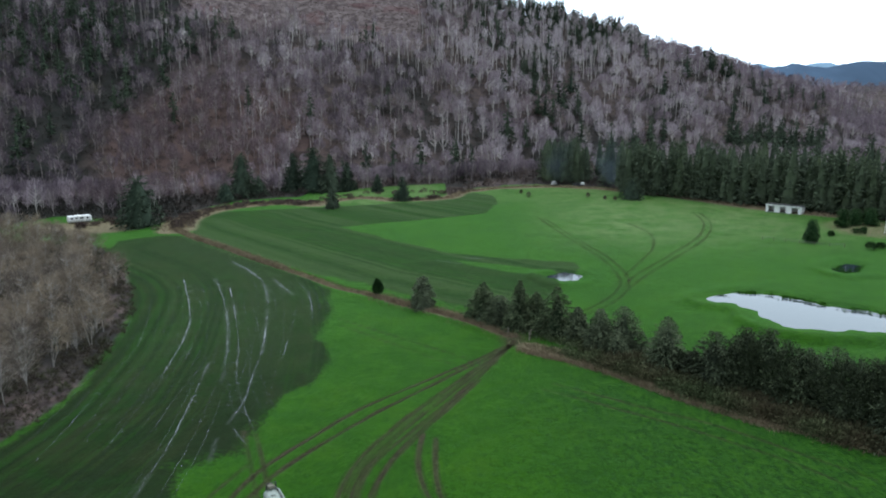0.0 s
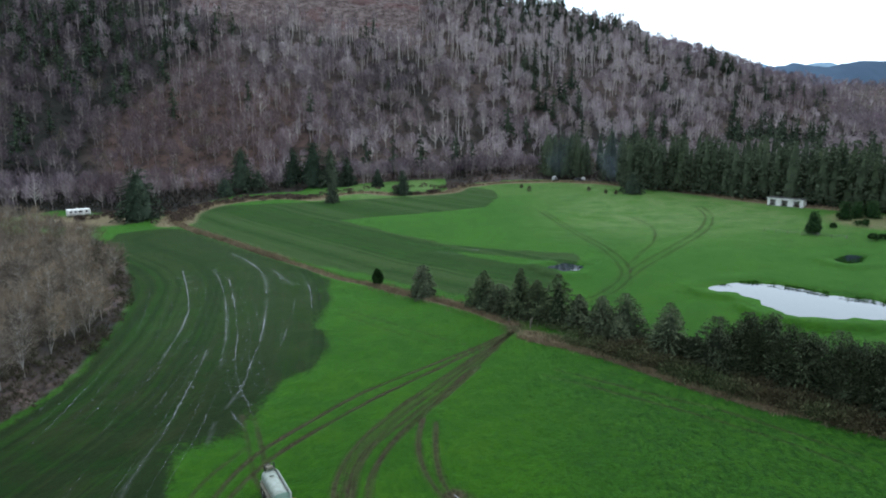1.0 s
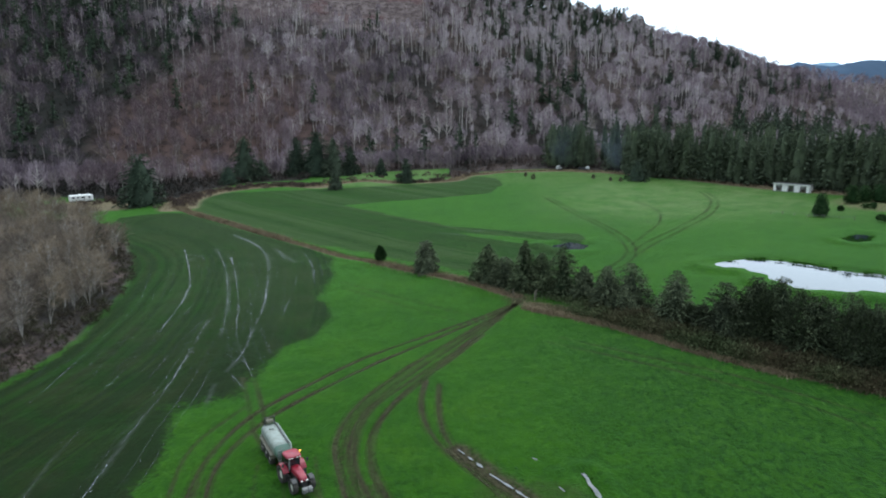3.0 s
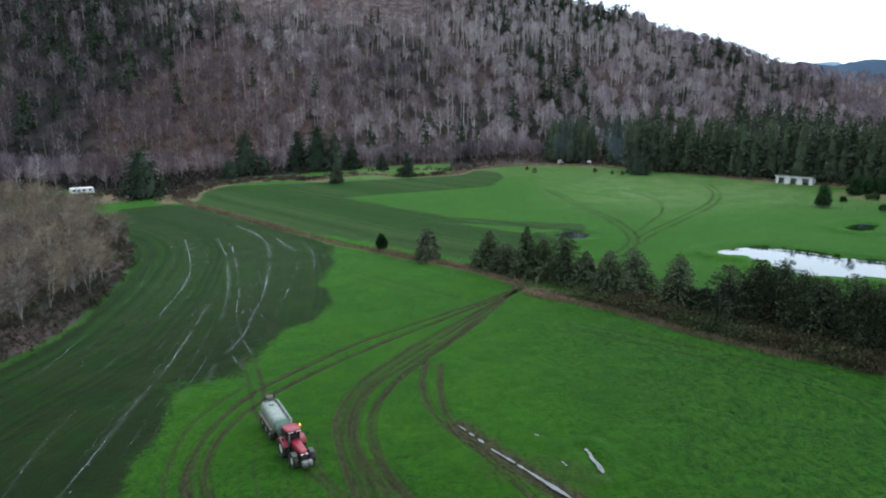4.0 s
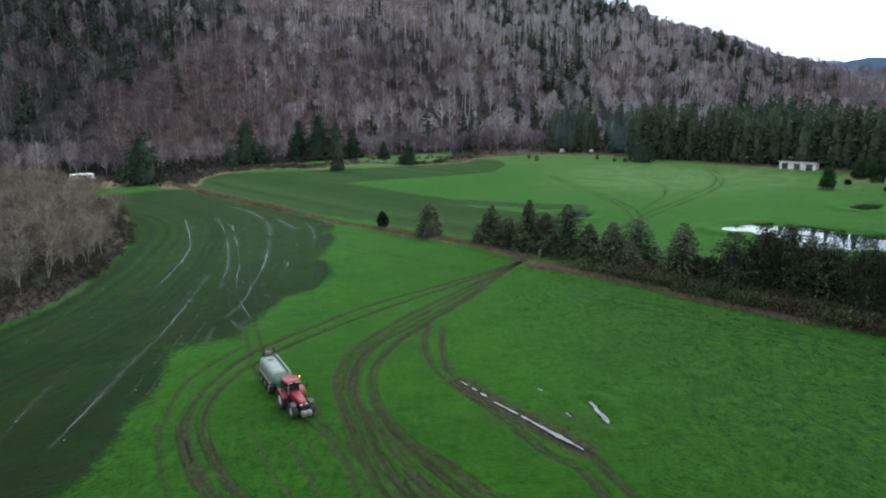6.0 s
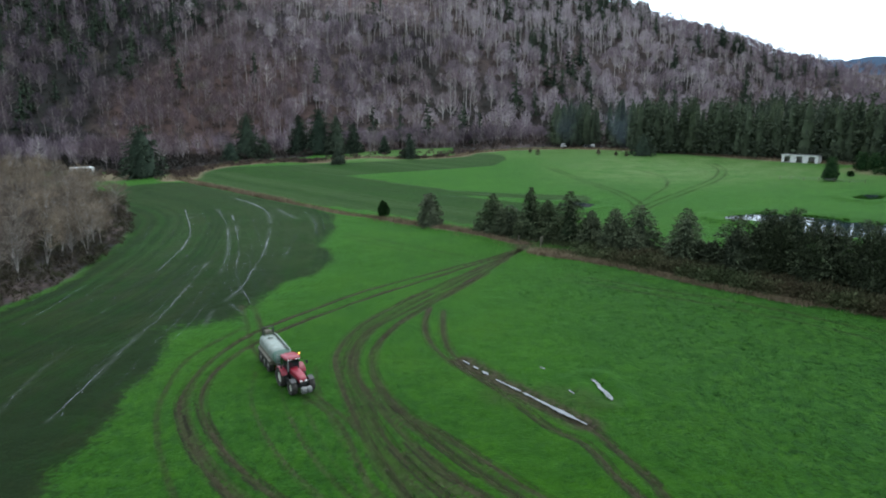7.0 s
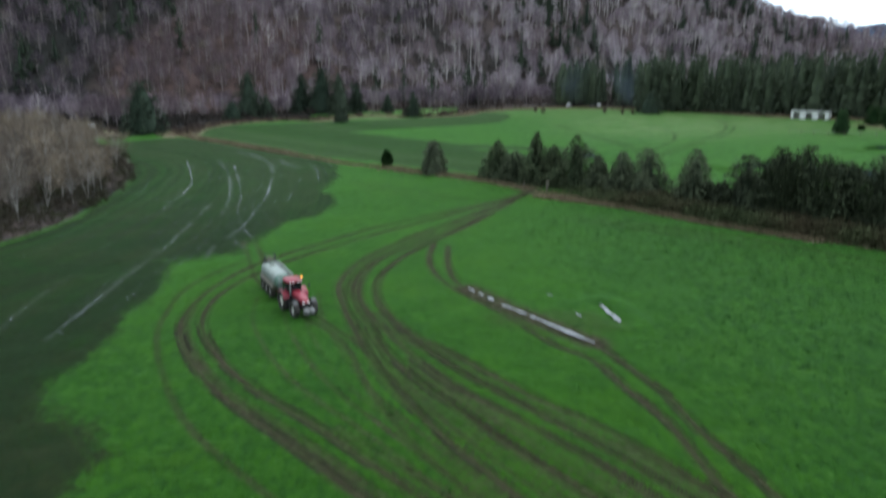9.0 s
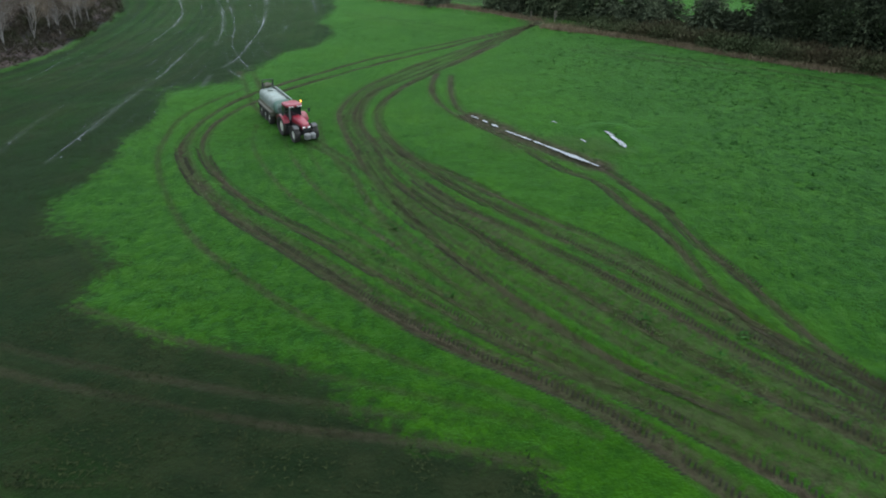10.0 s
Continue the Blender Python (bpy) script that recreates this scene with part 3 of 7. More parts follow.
def build_ground():
    gx = grid_lines((-4600, -1000, 200), (-1000, -340, 20), (-340, -170, 5), (-170, -64, 2.2), (-64, -30, 0.6), (-30, 30, 0.38), (30, 66, 0.65), (66, 112, 1.0), (112, 150, 2.0), (150, 340, 5), (340, 1000, 20), (1000, 4600, 180))
    gy = grid_lines((-4600, -400, 300), (-400, 0, 40), (0, 21, 3), (21, 62, 0.36), (62, 120, 0.62), (120, 290, 1.5), (290, 345, 2.5), (345, 720, 8), (720, 1600, 40), (1600, 4800, 160))
    nx, ny = len(gx), len(gy)
    X, Y = [a.ravel() for a in np.meshgrid(gx, gy)]
    Z = field_z(X, Y)
    slurry = np.clip(0.5 - np.minimum(region(X, Y, FIELD_EDGE, 12), region(X, Y, FAR_EDGE, 12)) / (5 + 4 * smooth(66, 48, Y)) + 0.25 * value_noise(X, Y, 5, 71), 0, 1)
    slurry *= 1 - np.clip(0.5 - region(X, Y, FAR_WEDGE, 8) / 3, 0, 1)
    # thinly spread along the grove
    slurry *= 1 - 0.28 * np.clip(1.2 - line_distance(X, Y, GROVE[:6], 16) / 11 + 0.4 * value_noise(X, Y, 9, 72), 0, 1) * smooth(60, 80, Y)
    slurry = np.maximum(slurry, 0.47 * smooth(11, 6, line_distance(X, Y, GROVE[:6], 16) + 3 * value_noise(X, Y, 7, 73)) * smooth(60, 80, Y) * smooth(165, 140, Y))
    # and along the open side
    slurry *= 1 - 0.42 * np.clip(1.15 - line_distance(X, Y, FIELD_EDGE[:11], 16) / 12 + 0.5 * value_noise(X, Y, 8, 74), 0, 1) * smooth(72, 82, Y)
    rut, rut_amount, churn = np.zeros(len(X)), np.zeros(len(X)), np.zeros(len(X))
    for n, (strength, pts) in enumerate(TRACKS):
        line = spline(pts)
        d = line_distance(X, Y, line, 4)
        s = np.exp(-(d / (0.50 + 0.2 * smooth(60, 100, Y))) ** 2)
        amount = np.clip(strength * (0.66 + 0.6 * value_noise(X, Y, 7, 80 + n)), 0, 1)
        better = s * amount > rut * rut_amount
        rut, rut_amount = np.where(better, s, rut), np.where(better, amount, rut_amount)
        Z -= 0.11 * strength * np.exp(-(d / 0.36) ** 2) - 0.045 * strength * np.exp(-((d - 0.75) / 0.25) ** 2)
    for n, pts in enumerate(FAR_TRACKS):
        d = line_distance(X, Y, spline(pts, 4), 6)
        s = np.exp(-(d / 0.95) ** 2)
        amount = 0.12 + 0.1 * value_noise(X, Y, 14, 110 + n)
        better = s * amount > rut * rut_amount
        rut, rut_amount = np.where(better, s, rut), np.where(better, amount, rut_amount)
    # fainter passes between the main ruts
    rng = np.random.default_rng(3)
    lines = []
    for strength, pts in TRACKS[:7]:
        p = spline(pts, 1.0)
        p = p[p[:, 1] < 88]
        s = np.r_[0, np.cumsum(np.linalg.norm(np.diff(p, axis=0), axis=1))]
        q = np.linspace(0, s[-1], 50)
        lines.append(np.stack([np.interp(q, s, p[:, 0]), np.interp(q, s, p[:, 1])], 1))
    for i in range(24):
        k = i % 4 if i < 16 else 1 + i % 3
        f = rng.uniform(0.12, 0.88)
        p = lines[k] * (1 - f) + lines[k + 1] * f
        p = p[int(rng.integers(8, 26)):]
        d = line_distance(X, Y, p, 3)
        a = rng.uniform(0.30, 0.66)
        s = np.exp(-(d / 0.36) ** 2)
        amount = np.clip(a * (0.8 + 0.9 * value_noise(X, Y, 5, 180 + i)), 0, 1)
        better = s * amount > rut * rut_amount
        rut, rut_amount = np.where(better, s, rut), np.where(better, amount, rut_amount)
        Z -= 0.05 * a * np.exp(-(d / 0.3) ** 2)
    # churned gateway
    d = np.hypot((X - 14.5) / 3.2, (Y - 136) / 4.5)
    churn = 0.8 * smooth(1.4, 0.3, d + 0.3 * value_noise(X, Y, 2, 118))
    d = np.hypot((X - 9.5) / 7.5, (Y - 65.5) / 4.0)
    churn = np.maximum(churn, 0.28 * smooth(1.2, 0.4, d + 0.5 * value_noise(X, Y, 3, 119)))
    d = line_distance(X, Y, spline(RUT_POOL, 1), 4)
    churn = np.maximum(churn, 0.92 * np.exp(-((d + 0.5 * value_noise(X, Y, 1.5, 120, 2)) / 1.5) ** 4))
    streak, streak_amount = np.zeros(len(X)), np.zeros(len(X))
    passes = slurry_passes()
    for n, (strength, pts) in enumerate(passes):
        d = line_distance(X, Y, spline(pts), 4)
        s = np.exp(-(d / (0.6 + 0.5 * smooth(110, 190, Y))) ** 2) * smooth(-76, -66, X)
        amount = np.clip(strength * (0.68 + 0.75 * value_noise(X, Y, 9, 130 + n, 2)), 0, 1)
        better = s * amount > streak * streak_amount
        streak, streak_amount = np.where(better, s, streak), np.where(better, amount, streak_amount)
    bands = np.zeros(len(X)) + 0.5
    for n, (strength, pts) in enumerate(STREAKS):
        if len(pts) > 3:
            d = line_distance(X, Y, spline(pts), 16)
            bands = np.where(d < 15.9, 0.5 + 0.5 * np.cos(d * 1.15) * np.exp(-d / 12), bands)
    rows = line_distance(X, Y, spline(DITCH + [(24, 128)], 3), 150)
    bands = np.where((region(X, Y, FAR_EDGE, 6) < 3), 0.5 + 0.2 * np.sin(rows * 0.6 + 3.0 * value_noise(X, Y, 60, 171)), bands)
    guide = STREAKS[0][1] + [(-34, 88), (-37, 66), (-35.5, 50), (-29, 38), (-18, 29), (-6, 23), (8, 18)]
    sown = line_distance(X, Y, spline([(-92, 240)] + guide, 3), 150)
    sown = np.where(region(X, Y, FAR_EDGE, 6) < 3, rows, sown)
    dd = line_distance(X, Y, spline(DITCH, 3), 12)
    ditch_cut = np.exp(-((dd - 0.2) / 0.9) ** 2)
    Z -= 0.7 * ditch_cut * smooth(20, -10, X) - 0.25 * np.exp(-((dd - 2.0) / 0.9) ** 2)
    verge = np.clip(1.25 - dd / (1.35 + 0.8 * value_noise(X, Y, 8, 140) + 0.9 * smooth(-40, 0, X)), 0, 1)
    verge = np.maximum(verge, np.clip(1.4 - line_distance(X, Y, spline(HEDGE, 3), 12) / (3.2 + 1.5 * value_noise(X, Y, 7, 141) - 1.3 * smooth(24, 40, X)), 0, 1))
    verge = np.maximum(verge, np.clip(1.4 - line_distance(X, Y, spline(BANK, 3), 24) / 8, 0, 1))
    verge = np.maximum(verge, np.clip(1.3 - line_distance(X, Y, spline(FAR_VERGE, 3), 14) / 5.5, 0, 1))
    verge = np.maximum(verge, 0.85 * smooth(22, 6, np.hypot((X + 140) / 1.6, Y - 274)))
    verge = np.maximum(verge, 0.55 * smooth(26, 8, np.hypot((X - 146) / 1.1, (Y - 236) / 1.2)))
    litter = np.maximum(smooth(-26, -8, Y - np.interp(X, FOOT_X, FOOT_Y)), np.clip(0.55 - region(X, Y, GROVE, 10) / 4, 0, 1))
    litter = np.maximum(litter, smooth(-4, 6, Y - np.interp(X, [-400, -190, -165, -135, -114, -108, -98, -70, -60], [230, 258, 294, 290, 280, 318, 342, 344, 600]) + 5 * value_noise(X, Y, 20, 175)) * smooth(-55, -70, X))
    litter = np.maximum(litter, smooth(-3, 4, Y - np.interp(X, [80, 86, 104, 129, 142, 156, 220], [600, 331, 315, 287, 269, 250, 170])) * smooth(80, 88, X))
    litter = np.maximum(litter, smooth(2, 9, Y - np.interp(X, [-6, 2, 10, 34, 57, 82, 90], [600, 334, 352, 364, 363, 348, 340]) + 3 * value_noise(X, Y, 8, 176)) * smooth(-4, 4, X) * smooth(95, 88, X))
    rough = 14 * value_noise(X, Y, 30, 177)
    felled = smooth(534, 550, Y + rough - 0.22 * np.clip(-12 - X, 0, 220)) * smooth(-225, -205, X + rough) * smooth(-5, -22, X + rough) * smooth(800, 780, Y)
    pale = smooth(190, 250, Y) * smooth(15, 70, X) * smooth(150, 120, X) + 0.5 * smooth(300, 330, Y) * smooth(-60, -20, X) * smooth(60, 20, X) + 0.7 * smooth(308, 322, Y) * smooth(-70, -55, X) * smooth(0, -10, X)
    # hollows that hold water
    for name, ring, depth in (("pond", POND, 0.35), ("hollow_a", HOLLOW_A, 0.25), ("hollow_b", HOLLOW_B, 0.25), ("grass_pool", GRASS_POOL, 0.12)):
        c = ring.mean(0)
        level = at(*c) - 0.02
        WATER_LEVEL[name] = level
        r = far_off = region(X, Y, ring, 14)
        rag = value_noise(X, Y, 3.6 if depth > 0.2 else 0.8, 150, 5)
        r = r + rag * 2.4 if depth > 0.2 else r - 0.7
        bowl = level + np.clip(r * (0.13 if depth > 0.2 else 0.2), -depth, 0.6)
        keep = smooth(0.5, 9, r) if depth > 0.2 else smooth(0.2, 2.5, r)
        Z = np.where(far_off < 12, np.maximum(Z, level + np.clip(r * 0.06, -9, 0.3) - 3 * smooth(4, 12, far_off)), Z) if depth > 0.2 else Z
        Z = bowl * (1 - keep) + Z * keep
    d = line_distance(X, Y, spline(RUT_POOL, 1), 3)
    Z -= 0.14 * np.exp(-(d / 0.5) ** 2)
    me = mesh_of("ground", np.stack([X, Y, Z], 1), grid_faces(nx, ny), [GROUND], smooth_faces=True)
    for k, v in (("slurry", slurry), ("rut", rut), ("rut_amount", rut_amount), ("churn", churn), ("streak", streak), ("streak_amount", streak_amount), ("thin", np.maximum((region(X, Y, FAR_EDGE, 8) < 4) * 1.0, 0.3 * smooth(95, 150, Y))), ("bands", bands), ("sown", sown), ("worn", smooth(54, 42, Y)), ("floor_shade", shade_cover(X, Y)), ("verge", verge), ("litter", litter), ("felled", felled), ("lush", np.maximum(smooth(8, 34, X) * smooth(140, 110, Y), 0.55 * smooth(6, -10, X) * smooth(78, 62, Y))), ("pale", np.clip(pale, 0, 1))):
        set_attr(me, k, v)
    tagged(new("ground", me), "wet green pasture with muddy wheel ruts below a wooded hill", "ground", kind="structure")


def grid_faces(nx, ny):
    i = np.arange((ny - 1) * (nx - 1))
    a = i // (nx - 1) * nx + i % (nx - 1)
    return np.stack([a, a + 1, a + nx + 1, a + nx], 1)


build_ground()


def sheet(name, ring, z, label, category, grow=2.2, water=WATER):
    """A level sheet of water; the ground's own shape cuts its shore."""
    c = ring.mean(0)
    out = c + (ring - c) * (1 + grow / np.linalg.norm(ring - c, axis=1, keepdims=True))
    bm = bmesh.new()
    bm.faces.new([bm.verts.new((p[0], p[1], z)) for p in out])
    bmesh.ops.triangulate(bm, faces=bm.faces[:])
    me = bpy.data.meshes.new(name)
    bm.normal_update()
    if sum(f.normal.z for f in bm.faces) < 0:
        bmesh.ops.reverse_faces(bm, faces=bm.faces[:])
    bm.to_mesh(me)
    bm.free()
    me.materials.append(water)
    return tagged(new(name, me), label, category, kind="structure")


def hull(points):
    """Convex outline of plan points."""
    pts = sorted(map(tuple, points))
    half = []
    for order in (pts, pts[::-1]):
        line = []
        for p in order:
            while len(line) > 1 and (line[-1][0] - line[-2][0]) * (p[1] - line[-2][1]) - (line[-1][1] - line[-2][1]) * (p[0] - line[-2][0]) <= 0:
                line.pop()
            line.append(p)
        half += line[:-1]
    return np.array(half)


sheet("pond", hull(POND), WATER_LEVEL["pond"], "wide shallow pond of flood water in the pasture", "pond")
sheet("puddle", hull(HOLLOW_A), WATER_LEVEL["hollow_a"], "small muddy puddle in the green field", "puddle")
sheet("puddle", hull(HOLLOW_B), WATER_LEVEL["hollow_b"], "puddle with grass tufts near garden shrubs", "puddle")
sheet("puddle", GRASS_POOL, WATER_LEVEL["grass_pool"], "narrow pool of water lying in grass", "puddle", 0.0, MUDDY_WATER)


# ---------------------------------------------------------------- plants
def slivers(p, d, w, rng):
    """One thin triangle for each start p and way d, w wide at its foot."""
    side = np.cross(d, rng.normal(size=d.shape))
    side *= (w / 2 / np.maximum(np.linalg.norm(side, axis=1), 1e-6))[:, None]
    v = np.stack([p - side, p + side, p + d], 1).reshape(-1, 3)
    return v, np.arange(len(v)).reshape(-1, 3)


def tube(points, radii, sides):
    """A tapered tube along points."""
    v, f = [], []
    a = np.arange(sides) * 2 * np.pi / sides
    for p, r in zip(points, radii):
        v.append(np.stack([p[0] + r * np.cos(a), p[1] + r * np.sin(a), np.full(sides, p[2])], 1))
    for k in range(len(points) - 1):
        for s in range(sides):
            q, e = k * sides + s, k * sides + (s + 1) % sides
            f += [(q, e, e + sides), (q, e + sides, q + sides)]
    return np.vstack(v), np.array(f)


def join(pieces):
    """Several (corners, triangles) pairs as one."""
    v, f, n = [], [], 0
    for a, b in pieces:
        v.append(a)
        f.append(b + n)
        n += len(a)
    return np.vstack(v), np.vstack(f)


def unit(v):
    return v / np.maximum(np.linalg.norm(v, axis=1, keepdims=True), 1e-9)


def bare_tree(rng, h, r, limbs, twigs, sides=3, thick=1.0, stems=1, low=0.3, fuzz_wide=1.0, limb_wide=1.0):
    """A leafless tree: ((trunk), (twigs)); h high, crown r wide."""
    wood, fuzz = [], []
    for s in range(stems):
        lean = rng.normal(0, 0.05 if stems == 1 else 0.12, 2)
        hh = h * rng.uniform(0.85, 1)
        zs = np.array([-0.03, 0.3, 0.62, 0.92]) * hh
        bend = rng.normal(0, 0.015 * h, (4, 2))
        bend[0] = rng.normal(0, 0.02 * h * (stems > 1), 2)
        pts = np.stack([lean[0] * zs + bend[:, 0], lean[1] * zs + bend[:, 1], zs], 1)
        rad = np.array([0.012, 0.009, 0.006, 0.002]) * h * thick / stems ** 0.4
        wood.append(tube(pts, rad, sides))
        m = limbs // stems
        u = rng.uniform(low, 0.82, m)
        p = np.stack([np.interp(u * hh, zs, pts[:, k]) for k in range(3)], 1)
        # limbs reach for a domed crown
        a = rng.uniform(0, 2 * np.pi, m)
        e = np.clip(u + rng.normal(0.05, 0.15, m), 0.1, 1) * 1.9 - 0.75
        q = rng.uniform(0.55, 1.0, m)
        aim = np.stack([np.cos(a) * np.cos(e) * r * q, np.sin(a) * np.cos(e) * r * q, hh * (0.62 + 0.40 * np.sin(e) * q)], 1)
        aim[:, :2] += np.stack([np.interp(aim[:, 2], zs, pts[:, k]) for k in range(2)], 1)
        d = aim - p
        for k in range(2):
            wood.append(slivers(p, d, np.full(m, 0.0055 * h * thick * limb_wide), rng))
        k = rng.integers(0, m, twigs // stems)
        t = rng.uniform(0.45, 1.05, len(k))[:, None]
        q = p[k] + d[k] * t
        core = np.array([0, 0, 0.5 * hh])
        w = unit(unit(q - core) + rng.normal(0, 0.55, (len(k), 3)) + np.array([0, 0, 0.2]))
        length = r * rng.uniform(0.2, 0.5, len(k))
        fuzz.append(slivers(q, w * length[:, None], np.full(len(k), 0.0048 * h * thick * fuzz_wide) * rng.uniform(0.6, 1.3, len(k)), rng))
    return join(wood), join(fuzz)


def conifer(rng, h, r, branches, sprays, size, low=0.06, droop=0.25, power=0.85, sides=5, slim=1.0, lift=0.25, rag=0.45, spire=1.0, heart=1.0):
    """A conifer: ((trunk), (crown)) of drooping branches hung with flat sprays."""
    trunk = tube(np.array([(0, 0, -0.03 * h), (0, 0, 0.5 * h), (0, 0, (0.97 if lift < 0.3 else 0.84) * h)]), np.array([0.016, 0.010, 0.001]) * h, sides)
    u = low + (1 - low) * rng.uniform(0, 1, branches) ** 1.25
    a = rng.uniform(0, 2 * np.pi, branches)
    lobe = 0.8 + 0.22 * np.sin(2 * a + rng.uniform(0, 6)) + 0.12 * np.sin(5 * a + 9 * u + rng.uniform(0, 6))
    ln = (r * np.clip(1 - u, 0, 1) ** power * lobe * rng.uniform(1.15 - rag, 1.15, branches) + 0.02 * h) * smooth(low - 0.12, low + 0.1, u)
    base = np.stack([0 * u, 0 * u, u * h * (0.97 if lift < 0.3 else 0.88)], 1)
    out = np.stack([np.cos(a), np.sin(a), 0 * a], 1)
    k = rng.choice(branches, sprays, p=(ln + 0.02 * h) / (ln + 0.02 * h).sum())
    t = rng.uniform(0.12, 1.0, sprays) ** 0.8
    rise = (lift * u[k] ** (1 if lift < 0.3 else 2) - droop * t) * t
    p = base[k] + out[k] * (ln[k] * t)[:, None]
    p[:, 2] += ln[k] * rise + rng.normal(0, 0.10 * size, sprays)
    swing = rng.normal(0, 0.75, sprays)
    d = np.stack([np.cos(a[k] + swing), np.sin(a[k] + swing), rng.normal(-0.3, 0.4, sprays)], 1)
    d = unit(d) * (size * rng.uniform(0.6, 1.3, sprays) * (1.15 - 0.5 * u[k]))[:, None]
    side = np.cross(d, np.array([0, 0, 0.8]) + rng.normal(0, 1.0, (sprays, 3)))
    side = unit(side) * (np.linalg.norm(d, axis=1) * rng.uniform(0.3, 0.55, sprays) * slim)[:, None]
    v = np.stack([p - d * 0.25, p + side + d * 0.25, p + d, p - side + d * 0.25], 1).reshape(-1, 3)
    n = np.arange(sprays) * 4
    f = np.concatenate([np.stack([n, n + 1, n + 2], 1), np.stack([n, n + 2, n + 3], 1)])
    # dense inner foliage
    m = 9
    zs = np.array([low + 0.02, low + 0.2, 0.45, 0.65, 0.8]) * h
    rr = r * np.clip(1 - zs / h, 0, 1) ** power * np.array([0.3, 0.3, 0.26, 0.2, 0.08]) * heart
    core = []
    for zc, rc in zip(zs, rr):
        q = np.arange(m) * 2 * np.pi / m + rng.uniform(0, 1)
        w = rc * rng.uniform(0.75, 1.2, m)
        core.append(np.stack([np.cos(q) * w, np.sin(q) * w, zc + rng.normal(0, 0.03 * h, m)], 1))
    cf = []
    for k2 in range(len(zs) - 1):
        for s in range(m):
            i0, i1 = k2 * m + s, k2 * m + (s + 1) % m
            cf += [(i0, i1, i1 + m), (i0, i1 + m, i0 + m)]
    inner = (np.vstack(core), np.array(cf))
    leader = slivers(np.array([(0, 0, h * (0.9 if lift < 0.3 else 0.82))] * 4), np.array([(0, 0, spire * h * (0.1 if lift < 0.3 else 0.07))] * 4) + rng.normal(0, 0.004 * h, (4, 3)), np.full(4, 0.03 * h), rng)
    return trunk, join([(v, f), leader, inner])


def bush(rng, h, r, leaves, size, point=0.0, slim=0.55, skirt=0.0):
    """A dense rounded shrub of small leaves; point draws its top up."""
    a, c = rng.uniform(0, 2 * np.pi, leaves), rng.uniform(-0.75, 1, leaves)
    lump = 0.86 + 0.10 * np.sin(3 * a + 2 * c + rng.uniform(0, 6)) + 0.08 * np.sin(7 * a - 5 * c)
    q = lump * rng.uniform(0.72, 1.03, leaves)
    s = np.sqrt(np.clip(1 - c * c, 0, 1)) * (1 - point * smooth(-0.3, 1, c))
    s = np.where(c < 0, np.maximum(s, skirt), s)
    p = np.stack([np.cos(a) * s * q * r, np.sin(a) * s * q * r, h * 0.5 + c * q * h * 0.5], 1)
    if skirt:
        p[:, 2] = h * (c + 0.75) / 1.75 * (0.9 + 0.12 * lump)
    p[:, 2] = np.maximum(p[:, 2], 0.02 * h)
    d = unit(np.stack([np.cos(a) * s, np.sin(a) * s, c + 0.5], 1) + rng.normal(0, 0.5, (leaves, 3))) * (size * rng.uniform(0.6, 1.4, leaves))[:, None]
    return slivers(p, d, np.full(leaves, size * slim), rng)


def scatter(name, kinds, spots, mats, label, category, seed, far_tint=None):
    """Many plants as one object of kind stuff. kinds: a list of lists of (corners, triangles, material slot); spots: x, y, z, scale, kind, tint."""
    rng = np.random.default_rng(seed)
    V, F, M, T, n = [], [], [], [], 0
    for x, y, z, s, k, tint in spots:
        a = rng.uniform(0, 2 * np.pi)
        c, q = np.cos(a) * s, np.sin(a) * s
        for v, f, slot in kinds[int(k)]:
            V.append(np.stack([v[:, 0] * c - v[:, 1] * q + x, v[:, 0] * q + v[:, 1] * c + y, v[:, 2] * s * rng.uniform(0.92, 1.08) + z], 1))
            F.append(f + n)
            M.append(np.full(len(f), slot))
            T.append(np.full(len(v), tint))
            n += len(v)
    me = mesh_of(name, np.vstack(V), np.vstack(F), mats, np.concatenate(M))
    set_attr(me, "tint", np.concatenate(T))
    return tagged(new(name, me), label, category, kind="stuff")


def jittered(x0, x1, y0, y1, step, rng):
    gx, gy = np.meshgrid(np.arange(x0, x1, step), np.arange(y0, y1, step))
    x = gx.ravel() + rng.uniform(-0.5, 0.5, gx.size) * step
    y = gy.ravel() + rng.uniform(-0.5, 0.5, gx.size) * step
    return x, y


def part(name, me, parent, label=""):
    """A mesh object as a part of a thing."""
    ob = new(name, me)
    ob.parent = parent
    return tagged(ob, label)


def thing(name, x, y, z, label, category, group="", turn=0.0):
    ob = new(name)
    ob.empty_display_size = 0.3
    ob.matrix_basis = pose(x, y, z, 0, 0, turn)
    return tagged(ob, label, category, group)


